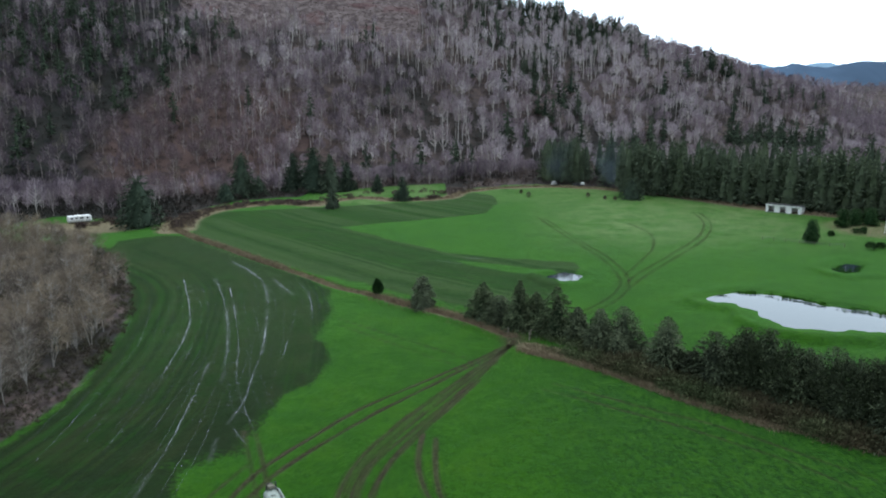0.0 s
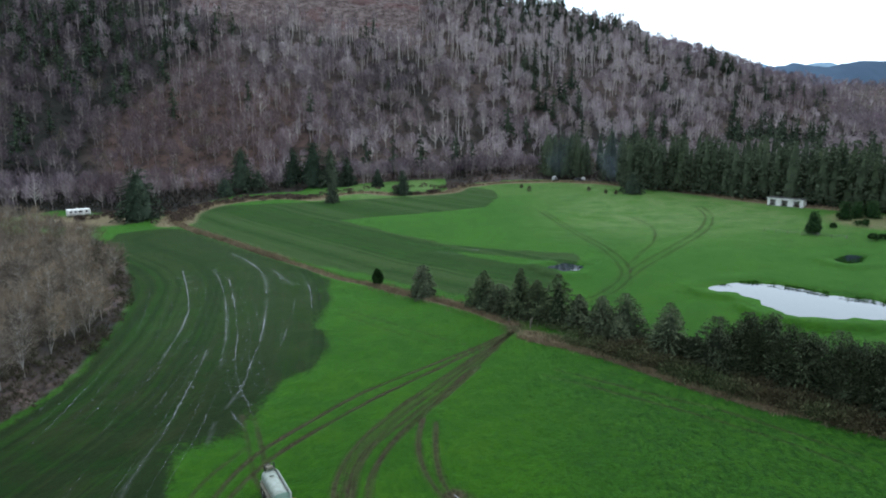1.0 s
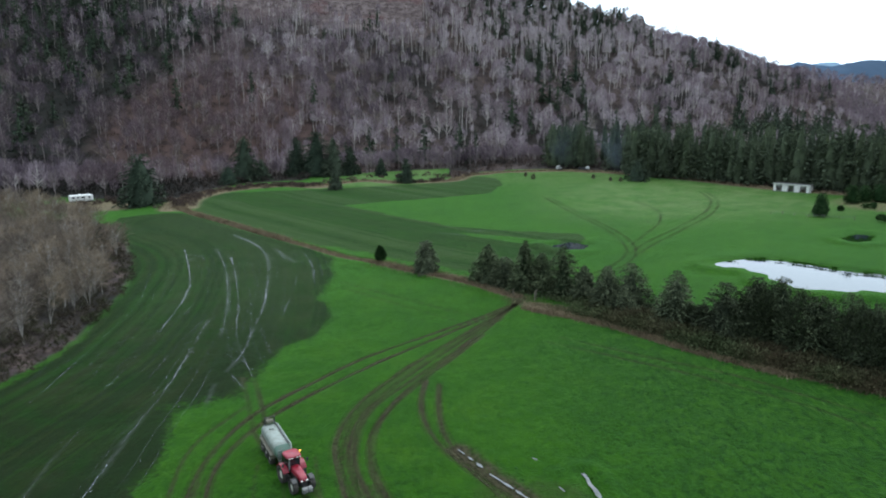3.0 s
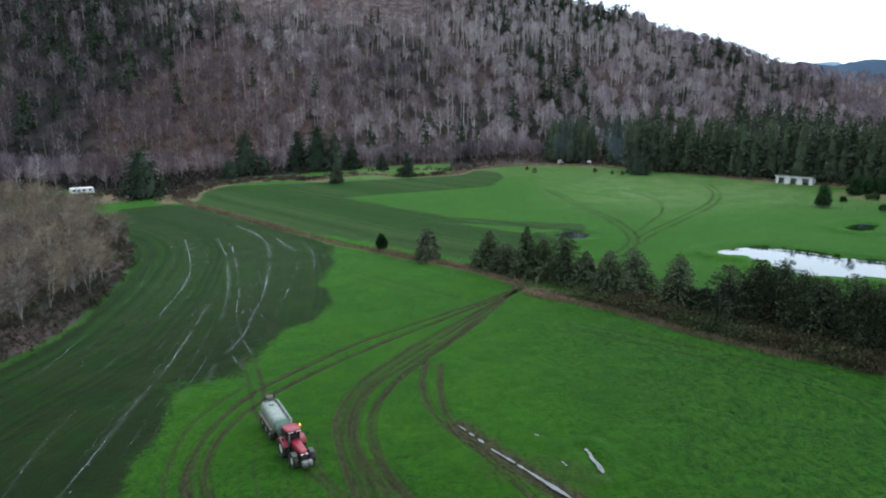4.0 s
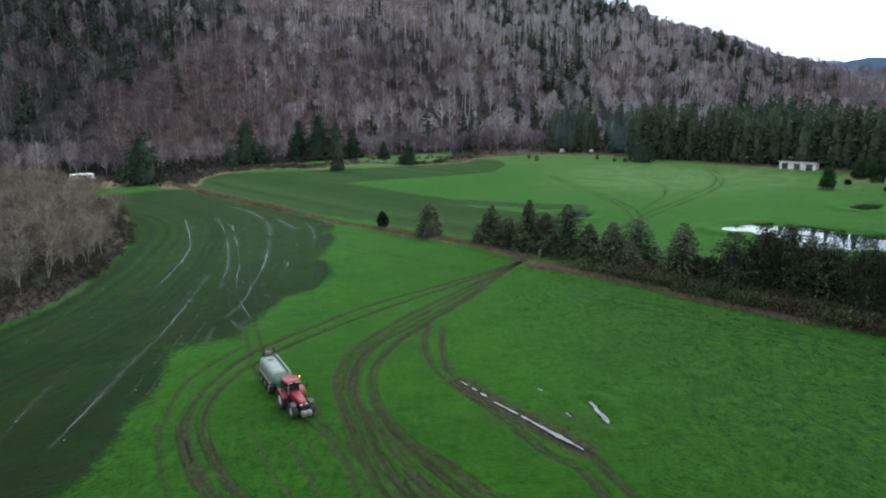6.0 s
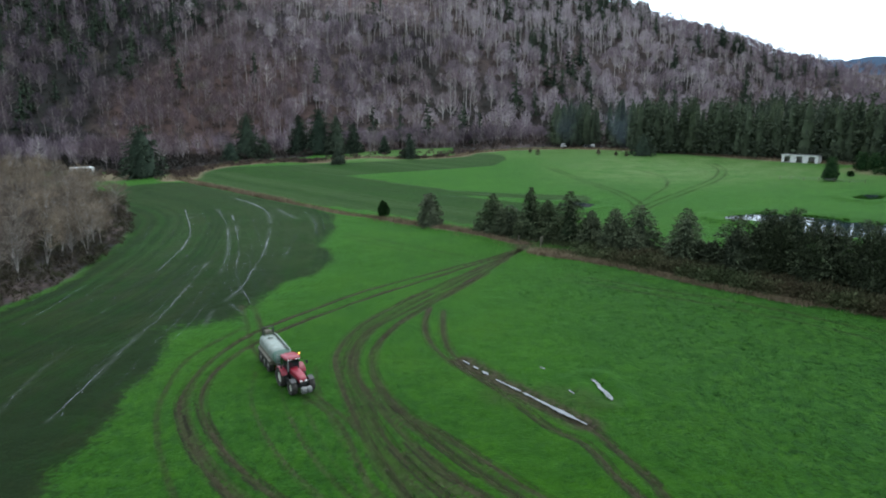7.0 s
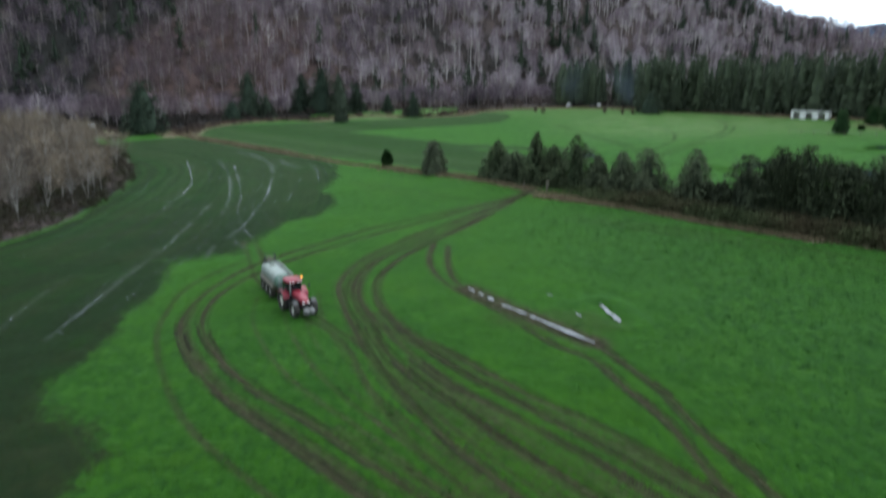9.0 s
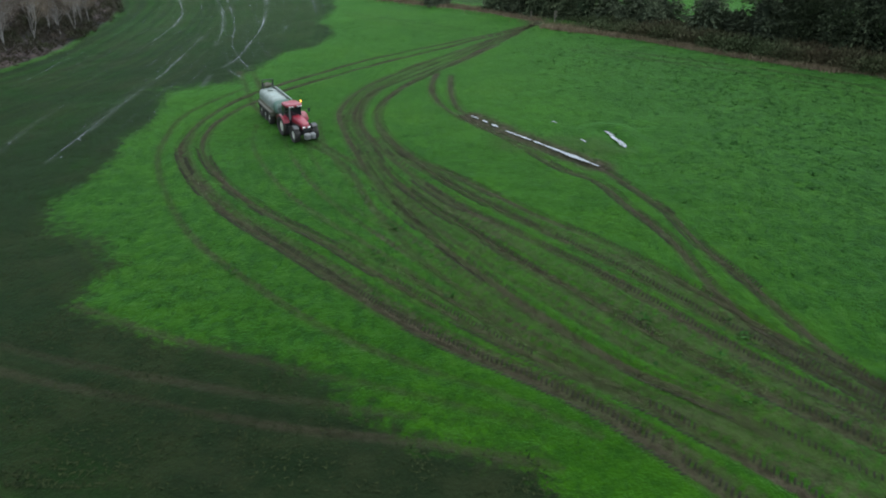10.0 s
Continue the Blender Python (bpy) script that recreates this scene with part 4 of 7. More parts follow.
# woods on the hillside
def crown_tree(rng, h, r, low, limbs, twigs, wide, trunk=1.0):
    """A leafless tree with a clear trunk under a crown of fine twigs: ((trunk), (twigs)); low: where the crown begins."""
    lean, bend = rng.normal(0, 0.03, 2), rng.normal(0, 0.012 * h, (4, 2))
    bend[0] = 0
    zs = np.array([-0.03, 0.35, 0.68, 0.95]) * h
    pts = np.stack([lean[0] * zs + bend[:, 0], lean[1] * zs + bend[:, 1], zs], 1)
    wood = [tube(pts, np.array([0.0105, 0.009, 0.006, 0.002]) * h * trunk, 3)]
    mid, half = (low + 1) / 2 * h, (1 - low) / 2 * h

    def on_crown(count, q):
        c, a = rng.uniform(-0.55, 1, count), rng.uniform(0, 2 * np.pi, count)
        lump = 0.85 + 0.15 * np.sin(3 * a + 4 * c + rng.uniform(0, 6)) + 0.10 * np.sin(5 * a - 3 * c)
        w = np.sqrt(np.clip(1 - c * c, 0, 1)) * lump * q
        return np.stack([np.cos(a) * w * r + lean[0] * mid, np.sin(a) * w * r + lean[1] * mid, mid + c * q * half], 1)

    aim = on_crown(limbs, rng.uniform(0.6, 0.95, limbs))
    u = np.clip(aim[:, 2] - np.hypot(aim[:, 0], aim[:, 1]) * rng.uniform(0.7, 1.4, limbs), 0.25 * h, 0.9 * h)
    foot = np.stack([np.interp(u, zs, pts[:, k]) for k in range(3)], 1)
    wood.append(slivers(foot, aim - foot, np.full(limbs, 0.016 * h * trunk), rng))
    start = on_crown(twigs, rng.uniform(0.5, 1.0, twigs) ** 0.7)
    way = unit(unit(start - np.array([0, 0, mid - 0.5 * half])) + rng.normal(0, 0.4, (twigs, 3)) + np.array([0, 0, 0.55]))
    fuzz = slivers(start - way * 0.4, way * rng.uniform(1.1, 2.6, twigs)[:, None], wide * rng.uniform(0.6, 1.4, twigs), rng)
    return join(wood), fuzz


def hillside():
    rng = np.random.default_rng(5)
    bare = []
    for i in range(8):
        w, f = crown_tree(rng, rng.uniform(16, 23), rng.uniform(1.9, 2.9), rng.uniform(0.55, 0.70), 12, 84, 0.24, 1.2)
        bare.append([(*w, 0), (*f, 1)])
    for i in range(8):
        w, f = crown_tree(rng, rng.uniform(11, 17), rng.uniform(4.2, 6.4), rng.uniform(0.15, 0.38), 30, 320, 0.20, 1.45)
        bare.append([(*w, 0), (*f, 1)])
    fir = []
    for i in range(6):
        t, c = conifer(rng, rng.uniform(17, 25), rng.uniform(3.6, 4.8), 70, 230, 1.35, low=0.1 + 0.05 * (i % 3), power=0.7, sides=3)
        fir.append([(*t, 0), (*c, 1)])
    x, y = jittered(-390, 560, 318, 700, 5.2, rng)
    foot = hill_foot(x)
    z = base_z(x, y)
    rough = 14 * value_noise(x, y, 30, 177)
    clear = (y + rough - 0.22 * np.clip(-12 - x, 0, 220) > 540) & (x + rough > -214) & (x + rough < -12)
    wood = (y > foot - 10 - 130 * smooth(120, 220, x)) & ~clear & (np.abs(x) < y * 0.70 + 40)
    gaps = value_noise(x, y, 40, 91) < -0.6
    u = (y - foot) / np.maximum(RIDGE - foot, 90)
    dark = smooth(-140, -230, x) * (0.06 + smooth(0.25, 0.6, u) * 0.15) + smooth(0.62, 0.8, u) * smooth(-30, 10, x) * smooth(230, 170, x) * 0.22
    dark = dark + 0.025 + 0.35 * (np.hypot((x - 78) / 22, (y - 505) / 22) < 1) + 0.2 * (value_noise(x, y, 50, 95) > 0.45)
    dark = dark + 0.7 * (np.hypot((x - 235) / 34, (y - 512) / 30) < 1)
    dark = dark * 0.72
    pick = rng.uniform(0, 1, len(x))
    # stands differ at random; shade on the left slope is painted as lower tone
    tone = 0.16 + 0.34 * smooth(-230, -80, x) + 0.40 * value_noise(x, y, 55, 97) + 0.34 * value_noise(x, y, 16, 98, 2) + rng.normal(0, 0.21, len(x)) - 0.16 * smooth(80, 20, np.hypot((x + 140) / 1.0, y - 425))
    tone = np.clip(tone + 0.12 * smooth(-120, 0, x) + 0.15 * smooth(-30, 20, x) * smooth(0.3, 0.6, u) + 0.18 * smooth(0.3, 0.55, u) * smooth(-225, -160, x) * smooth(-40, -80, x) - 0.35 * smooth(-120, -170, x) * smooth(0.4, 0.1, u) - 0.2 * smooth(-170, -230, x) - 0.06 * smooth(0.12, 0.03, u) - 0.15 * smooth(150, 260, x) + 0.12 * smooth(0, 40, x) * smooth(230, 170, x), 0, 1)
    poles = value_noise(x, y, 34, 99, 2) + 0.9 * smooth(0.15, 0.6, u) + rng.normal(0, 0.45, len(x)) - 0.55 * smooth(-110, -190, x) > 0.80
    poles = poles & ~((u > 0.85) & (x > 165))
    kind = np.where(poles, rng.integers(0, 8, len(x)), rng.integers(8, 16, len(x)))
    room = rng.uniform(0, 1, len(x)) < np.where(poles, 0.75, 0.36 - 0.08 * smooth(-150, -200, x))
    # the shaded side is painted in the tone: most crowns dulled, some kept pale
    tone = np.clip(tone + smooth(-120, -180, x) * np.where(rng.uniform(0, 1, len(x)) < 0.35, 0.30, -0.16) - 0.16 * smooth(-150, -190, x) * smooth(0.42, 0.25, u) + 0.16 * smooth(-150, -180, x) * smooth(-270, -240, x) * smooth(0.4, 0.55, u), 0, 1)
    m = wood & ~gaps & room & (pick > dark)
    n = m.sum()
    size = rng.uniform(0.66, 1.12, n) * np.where(u[m] < 0.08, 0.8, 1.0) * (1 - 0.25 * smooth(120, 260, x[m]))
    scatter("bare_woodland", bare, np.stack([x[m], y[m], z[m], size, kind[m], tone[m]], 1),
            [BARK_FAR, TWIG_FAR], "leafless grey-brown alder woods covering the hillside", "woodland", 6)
    m = wood & ~gaps & (pick <= dark * 0.72) & ~((np.abs(x + 0.437 * y) < 9) & (y < 420)) & ~((u > 0.75) & (x > 170))
    n = m.sum()
    scatter("conifer_woodland", fir, np.stack([x[m], y[m], z[m], rng.uniform(0.75, 1.25, n), rng.integers(0, len(fir), n), rng.uniform(0, 1, n)], 1),
            [BARK_DARK, NEEDLE_FAR], "dark green firs scattered through bare hillside woods", "woodland", 7)
    # firs standing along the crest
    tall = []
    for i in range(5):
        t, c = conifer(rng, rng.uniform(15, 19), rng.uniform(2.8, 3.6), 46, 120, 1.4, low=0.34, power=0.55, sides=3)
        tall.append([(*t, 0), (*c, 1)])
    x = rng.uniform(30, 180, 170)
    y = rng.uniform(645, 684, len(x))
    n = len(x)
    scatter("crest_firs", tall, np.stack([x, y, base_z(x, y), rng.uniform(0.75, 1.05, n), rng.integers(0, 5, n), rng.uniform(0, 1, n)], 1),
            [BARK_DARK, NEEDLE_FAR], "thin row of firs along the crest of the hill", "woodland", 10)
    x = np.r_[rng.uniform(226, 262, 20), rng.uniform(270, 330, 12)]
    y = rng.uniform(634, 650, len(x))
    n = len(x)
    scatter("young_firs", fir, np.stack([x, y, base_z(x, y) + 2.5, rng.uniform(0.5, 0.75, n), rng.integers(0, len(fir), n), rng.uniform(0, 1, n)], 1),
            [BARK_DARK, NEEDLE_FAR], "small pointed firs on the falling crest", "woodland", 12)
    # more of the same beyond the shoulder of the hill
    cheap = []
    for i in range(5):
        w, f = crown_tree(rng, rng.uniform(10, 14), rng.uniform(3.5, 5), 0.2, 8, 70, 0.42)
        cheap.append([(*w, 0), (*f, 1)])
    x, y = jittered(180, 800, 660, 1000, 15, rng)
    x2, y2 = jittered(180, 470, 640, 690, 6.0, rng)
    x3, y3 = jittered(20, 184, 664, 700, 8.0, rng)
    x, y = np.r_[x, x2, x3], np.r_[y, y2, y3]
    n = len(x)
    scatter("far_woodland", cheap, np.stack([x, y, base_z(x, y) - 3 * (y < 700), rng.uniform(0.7, 1.3, n), rng.integers(0, 5, n), np.clip(0.45 + 0.3 * value_noise(x, y, 60, 96) + rng.normal(0, 0.15, n), 0, 1)], 1),
            [BARK_FAR, TWIG_FAR], "bare woods on the shoulder of the hill", "woodland", 9)
    # slash and stumps on the felled slope
    x, y = jittered(-216, -12, 560, 690, 2.2, rng)
    p = np.stack([x, y, base_z(x, y) + 0.1], 1)
    d = np.stack([rng.normal(0, 1.6, len(x)), rng.normal(0, 1.6, len(x)), rng.uniform(0.1, 1.1, len(x))], 1)
    v, f = slivers(p, d, np.full(len(x), 0.45), rng)
    tagged(new("felling_slash", mesh_of("felling_slash", v, f, [SCRUB])), "brown brash left on the clear-felled slope", "brash", kind="stuff")
    # understorey below the trees
    x, y = jittered(-330, 480, 320, 640, 7, rng)
    m = (y > np.where((x > 2) & (x < 90), np.interp(x, [2, 10, 34, 57, 82, 90], [338, 357, 369, 368, 353, 345]), hill_foot(x) - 14)) & ~((y > 545) & (x > -205) & (x < -20))
    x, y = x[m], y[m]
    x2, y2 = jittered(-330, -62, 240, 372, 4.4, rng)
    m = y2 > 3 + np.interp(x2, [-400, -190, -165, -135, -114, -108, -98, -70, -60], [230, 258, 294, 290, 280, 318, 342, 344, 600])
    x, y = np.r_[x, x2[m]], np.r_[y, y2[m]]
    m = np.ones(len(x), bool)
    shrub = [[(*bush(rng, 3.0, 2.4, 34, 1.5, 0.0, 0.3), 0)] for i in range(4)]
    n = m.sum()
    # bushes take the dark tint where the floor's shade is painted
    scatter("undergrowth", shrub, np.stack([x[m], y[m], base_z(x[m], y[m]) - 0.2, rng.uniform(0.5, 1.2, n), rng.integers(0, 4, n), shade_cover(x, y)], 1),
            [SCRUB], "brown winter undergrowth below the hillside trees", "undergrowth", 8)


hillside()


def valley_woods():
    """Bare trees along the foot of the hill and behind the caravan."""
    rng = np.random.default_rng(15)
    kinds = []
    for i in range(6):
        w, f = bare_tree(rng, rng.uniform(10, 14), rng.uniform(2.6, 3.8), 24, 75, thick=1.5, stems=1 + i % 2, fuzz_wide=2.6, limb_wide=1.8)
        kinds.append([(*w, 0), (*f, 1)])
    for i in range(6):
        w, f = crown_tree(rng, rng.uniform(8, 13), rng.uniform(3.2, 5.0), rng.uniform(0.1, 0.25), 26, 260, 0.16, 1.2)
        kinds.append([(*w, 0), (*f, 1)])
    spots = []
    clear = [(-99.7, 350.7), (-104.6, 338.6), (-77.7, 366.9), (-67, 364.9), (-58, 363.3), (-49.6, 365.9), (-33.4, 358.7)]
    for k in range(360):
        x = rng.uniform(-260, 75)
        y = np.interp(x, FOOT_X, FOOT_Y) - rng.uniform(2, 20)
        if x < -95:
            y -= rng.uniform(0, 30) * smooth(-95, -130, x)
        if x > 40 and rng.uniform() < 0.5:
            continue
        if any(abs(x - a * y / b) < 6 and y < b + 3 for a, b in clear):
            continue
        spots.append((x, y, at(x, y), rng.uniform(0.5, 1.1), rng.integers(2, 12), rng.uniform(0.0, 0.5) * (1 - 0.5 * smooth(-120, -150, x))))
    for k in range(150):
        x = rng.uniform(-330, -128)
        y = rng.uniform(280, 345) if x < -165 else rng.uniform(298, 350)
        spots.append((x, y, at(x, y), rng.uniform(0.6, 1.2), rng.integers(3, 12), rng.choice([0.0, 0.15, 0.3, 0.65])))
    scatter("streamside_woodland", kinds, spots, [BARK_FAR, TWIG_FAR], "pale bare alders along the foot of the hill", "woodland", 16)


valley_woods()


# single conifers along the hedge and in the fields
def tree_thing(name, trunk, crown, mats, x, y, z, label, category, group="", turn=0.0, tint=None):
    ob = thing(name, x, y, z, label, category, group, turn)
    part("trunk", mesh_of("trunk", *trunk, [mats[0]]), ob)
    me = mesh_of("crown", *crown, [mats[1]])
    set_attr(me, "tint", np.full(len(me.vertices), (x * 7.3 + y * 3.1) % 1.0 if tint is None else tint))
    part("crown", me, ob)
    return ob


def hedge_trees():
    rng = np.random.default_rng(25)
    rows = [(8.9, 150.2, 8.6, 3.0, 0), (12.2, 146.5, 6.0, 2.8, 1), (16, 142.9, 10.2, 2.4, 0), (19.6, 143.6, 7.8, 2.2, 0), (23.3, 138.7, 9.9, 3.2, 0),
            (27, 135.8, 6.6, 2.6, 1), (30.2, 130.2, 8.0, 3.0, 1), (34.5, 129.7, 9.0, 3.4, 1), (32.5, 126, 5.0, 2.4, 1), (40, 120.2, 9.6, 4.0, 1),
            (45.3, 112, 8.6, 3.2, 1), (49.5, 110.2, 9.8, 3.4, 0), (52.5, 107.5, 9.8, 3.6, 0), (56.3, 104, 9.0, 3.6, 0), (59.4, 101, 9.4, 3.5, 1),
            (62.5, 97.2, 9.8, 3.7, 0), (65.6, 93.8, 10, 3.8, 1), (69.5, 89.5, 10, 3.8, 0), (74, 84, 10, 4, 0)]
    for x, y, h, r, grey in rows:
        t, c = conifer(rng, h * (1.17 if x > 44 else 1.02) * rng.uniform(0.94, 1.08), r * (rng.uniform(1.85, 2.15) if x < 24 else rng.uniform(1.55, 1.8)), 700, 8200, 0.60, low=0.0, droop=0.12, power=0.55 if x > 44 else 0.65 if grey else 0.85, slim=0.3, lift=0.26, rag=0.3, spire=0.4 if x > 44 else 0.8, heart=1.2)
        tree_thing("spruce_tree", t, c, (BARK_DARK, NEEDLE_DARK if x > 44 else NEEDLE), x, y, at(x, y), "grey-green spruce in the farm hedge" if grey else "dark green spruce in the farm hedge",
                   "tree", "spruces along the hedge", tint=0.3 if grey else 0.08)
    rng = np.random.default_rng(31)
    for k in range(40):
        s = rng.uniform(0.0, 1.0)
        x = 27 + 46 * s ** 0.62
        y = np.interp(x, [9, 20, 30, 40, 50, 60, 74], [150, 143, 130, 120, 109.5, 100, 85]) - rng.uniform(-1.5, 2.0)
        h = rng.uniform(3.0, 5.2) + 6.3 * smooth(43, 51, x)
        ob = thing("evergreen_shrub", x, y, at(x, y), "dense dark evergreen shrub filling the hedge", "shrub", "shrubs filling the hedge")
        part("trunk", mesh_of("trunk", *tube(np.array([(0, 0, -0.2), (0, 0, h * 0.6)]), [0.12, 0.05], 5), [BARK_DARK]), ob)
        me = mesh_of("crown", *bush(rng, h, rng.uniform(2.0, 3.0) + 1.2 * smooth(42, 52, x), 2600, 0.42, 0.3, 0.4), [NEEDLE_DARK])
        set_attr(me, "tint", np.full(len(me.vertices), rng.uniform(0, 0.4)))
        part("crown", me, ob)


hedge_trees()


def field_trees():
    rng = np.random.default_rng(26)
    ob = thing("cypress_bush", -16.3, 169.8, at(-16.3, 169.8), "small oval dark evergreen beside the ditch", "tree")
    part("trunk", mesh_of("trunk", *tube(np.array([(0, 0, -0.2), (0, 0, 2.6)]), [0.14, 0.06], 6), [BARK_DARK]), ob)
    me = mesh_of("crown", *bush(rng, 4.3, 1.5, 5200, 0.34, 0.3, 0.4), [CYPRESS])
    part("crown", me, ob)
    t, c = conifer(rng, 8.2, 4.0, 500, 8000, 0.5, low=0.0, droop=0.25, power=0.36, slim=0.42, lift=0.5, rag=0.3, heart=1.8)
    tree_thing("spruce_tree", t, c, (BARK_DARK, NEEDLE), -4.8, 159.6, at(-4.8, 159.6), "dense rounded grey-green spruce beside the ditch", "tree", tint=0.45)
    for x, y, h, r, p in ((115.4, 217.8, 8.0, 3.4, 0.34), (137, 239.4, 6.9, 2.4, 0.2), (143.2, 243, 6.2, 2.8, 0.2), (148, 242.3, 6.4, 3.3, 0.2)):
        t, c = conifer(rng, h, r, 420, 5200, 0.42, low=0.08, droop=0.1, power=p, slim=0.45, lift=0.5, rag=0.12, spire=0.4, heart=2.2)
        tree_thing("cypress_tree", t, c, (BARK_DARK, CYPRESS), x, y, at(x, y), "dense green cypress standing on the lawn", "tree", "cypresses on the lawn")
    for x, y, h, r in ((127, 205.9, 2.2, 1.4), (136.6, 228.6, 1.5, 2.4), (130.7, 207.1, 1.6, 1.2), (126, 226, 1.6, 0.9), (140, 232, 1.2, 0.9)):
        ob = thing("garden_shrub", x, y, at(x, y), "low rounded evergreen shrub on the lawn", "shrub", "shrubs on the lawn")
        part("crown", mesh_of("crown", *bush(rng, h, r, 400, 0.55), [CYPRESS]), ob)
    big = [(-119.5, 276, 22.5, 7.6, 0.40), (-99.7, 350.7, 25, 7.5, 0.75), (-104.6, 338.6, 10, 6.0, 0.5), (-77.7, 366.9, 22.5, 6, 0.8),
           (-67, 364.9, 26, 9, 0.65), (-58, 363.3, 22.3, 6.5, 0.8), (-49.6, 365.9, 16.5, 4.5, 0.8), (-33.4, 358.7, 10.3, 3.5, 0.8), (-92, 352, 12, 4.5, 0.7),
           (-48.9, 309.6, 9.9, 3.0, 0.5), (-18.9, 325.9, 12.9, 3.4, 0.6), (83.9, 313.5, 10.8, 4.8, 0.42)]
    for x, y, h, r, p in big:
        t, c = conifer(rng, h, r * 1.35, 320, 6000 if h > 13 else 3000, 1.0 if h > 13 else 0.75, low=0.01, droop=0.25, power=p, slim=0.5, rag=0.25, lift=0.45, spire=0.7, heart=1.8)
        tree_thing("fir_tree", t, c, (BARK_DARK, NEEDLE_FAR), x, y, at(x, y), "tall dark fir at the edge of the fields", "tree", "firs at the field edge")


field_trees()


def plantation():
    rng = np.random.default_rng(27)
    models = []
    for i in range(5):
        t, c = conifer(rng, rng.uniform(24, 29), rng.uniform(6.0, 7.6), 170, 1500, 1.35, low=0.06, droop=0.2, power=0.40, lift=0.55, slim=0.5, rag=0.6, spire=0.02, heart=1.4)
        models.append((t, c))
    line = spline([(86, 331), (104, 315), (129, 288), (142.5, 270), (157, 250), (185, 215), (215, 180)], 1.0)
    step = np.r_[0, np.cumsum(np.linalg.norm(np.diff(line, axis=0), axis=1))]
    built = {}
    s = 0.0
    while s < step[-1]:
        x, y = np.interp(s, step, line[:, 0]), np.interp(s, step, line[:, 1])
        x, y = x + rng.normal(1.5, 1.2), y + rng.normal(1.5, 1.2)
        i = int(rng.integers(0, 5))
        k = rng.uniform(0.85, 1.05)
        m = pose(x, y, at(x, y), 0, 0, rng.uniform(0, 360)) @ Matrix.Diagonal((k, k, k, 1))
        if i not in built:
            built[i] = tree_thing("plantation_fir", *models[i], (BARK_DARK, PINE), x, y, at(x, y), "tall fir in the front of the dark plantation", "tree", "front row of the plantation")
        else:
            copy_thing(built[i], m)
        s += rng.uniform(4.0, 5.6)
    kinds = []
    for t, c in models:
        half = 1500
        keep = np.tile(rng.uniform(size=half) < 0.16, 2)
        keep = np.r_[keep, np.ones(len(c[1]) - 2 * half, bool)]
        kinds.append([(*t, 0), (c[0], c[1][keep], 1)])
    spots = []
    gx, gy = jittered(86, 330, 190, 430, 7.4, rng)
    edge = np.interp(gx, line[:, 0], line[:, 1])
    for x, y, e in zip(gx, gy, edge):
        if e + 7 < y < e + 62 + 0.25 * max(0, x - 120) and y < np.interp(x, FOOT_X, FOOT_Y) + 10:
            spots.append((x, y, at(x, y), rng.uniform(0.85, 1.05), rng.integers(0, 5), rng.uniform(0, 1)))
    # the smaller block beyond the smoke
    for k in range(52):
        x, y = rng.uniform(56, 77), rng.uniform(370, 400)
        spots.append((x, y, at(x, y), rng.uniform(0.75, 1.0), rng.integers(0, 5), rng.uniform(0, 1)))
    scatter("fir_plantation", kinds, spots, [BARK_DARK, PINE], "dense dark fir plantation beyond the fields", "woodland", 28)


plantation()


def grove():
    """The bare alder grove beside the slurry field."""
    rng = np.random.default_rng(35)
    models = []
    for i in range(7):
        models.append(bare_tree(rng, rng.uniform(10, 13), rng.uniform(3.2, 4.4), 80, 1250, sides=5, thick=0.75, limb_wide=1.3, fuzz_wide=1.15, stems=1 + i % 3, low=0.18))
    built = {}
    x, y = jittered(-150, -60, 78, 245, 6.6, rng)
    r = region(x, y, GROVE, 60)
    for px, py, d in zip(x, y, r):
        if d > -2.5 or d < -42 or px < -0.82 * py - 5:
            continue
        i = int(rng.integers(0, 7))
        k = rng.uniform(0.75, 1.22) * (0.85 if d > -6 else 1.0)
        m = pose(px, py, at(px, py), 0, 0, rng.uniform(0, 360)) @ Matrix.Diagonal((k, k, k, 1))
        if i not in built:
            built[i] = tree_thing("alder_tree", *models[i], (BARK_PALE, TWIG), px, py, at(px, py), "bare alder with pale trunk in the grove", "tree", "alders in the grove")
        else:
            copy_thing(built[i], m)
    # brush under it
    shrub = [[(*bush(rng, 1.7, 1.5, 110, 1.0, 0.0, 0.14), 0)] for i in range(4)]
    x, y = jittered(-150, -58, 70, 245, 2.6, rng)
    r = region(x, y, GROVE, 60)
    m = (r < 0.8) & (r > -36) & (x > -0.85 * y - 5)
    n = m.sum()
    scatter("grove_undergrowth", shrub, np.stack([x[m], y[m], base_z(x[m], y[m]) - 0.2, rng.uniform(0.4, 1.0, n), rng.integers(0, 4, n), rng.uniform(0, 1, n)], 1),
            [BRUSH], "brown bramble and brush under the alder grove", "undergrowth", 36)


grove()


def along(line, count, width, rng):
    line = np.asarray(line)
    step = np.r_[0, np.cumsum(np.linalg.norm(np.diff(line, axis=0), axis=1))]
    s = rng.uniform(0, step[-1], count)
    x, y = np.interp(s, step, line[:, 0]), np.interp(s, step, line[:, 1])
    return x + rng.normal(0, width, count), y + rng.normal(0, width, count)


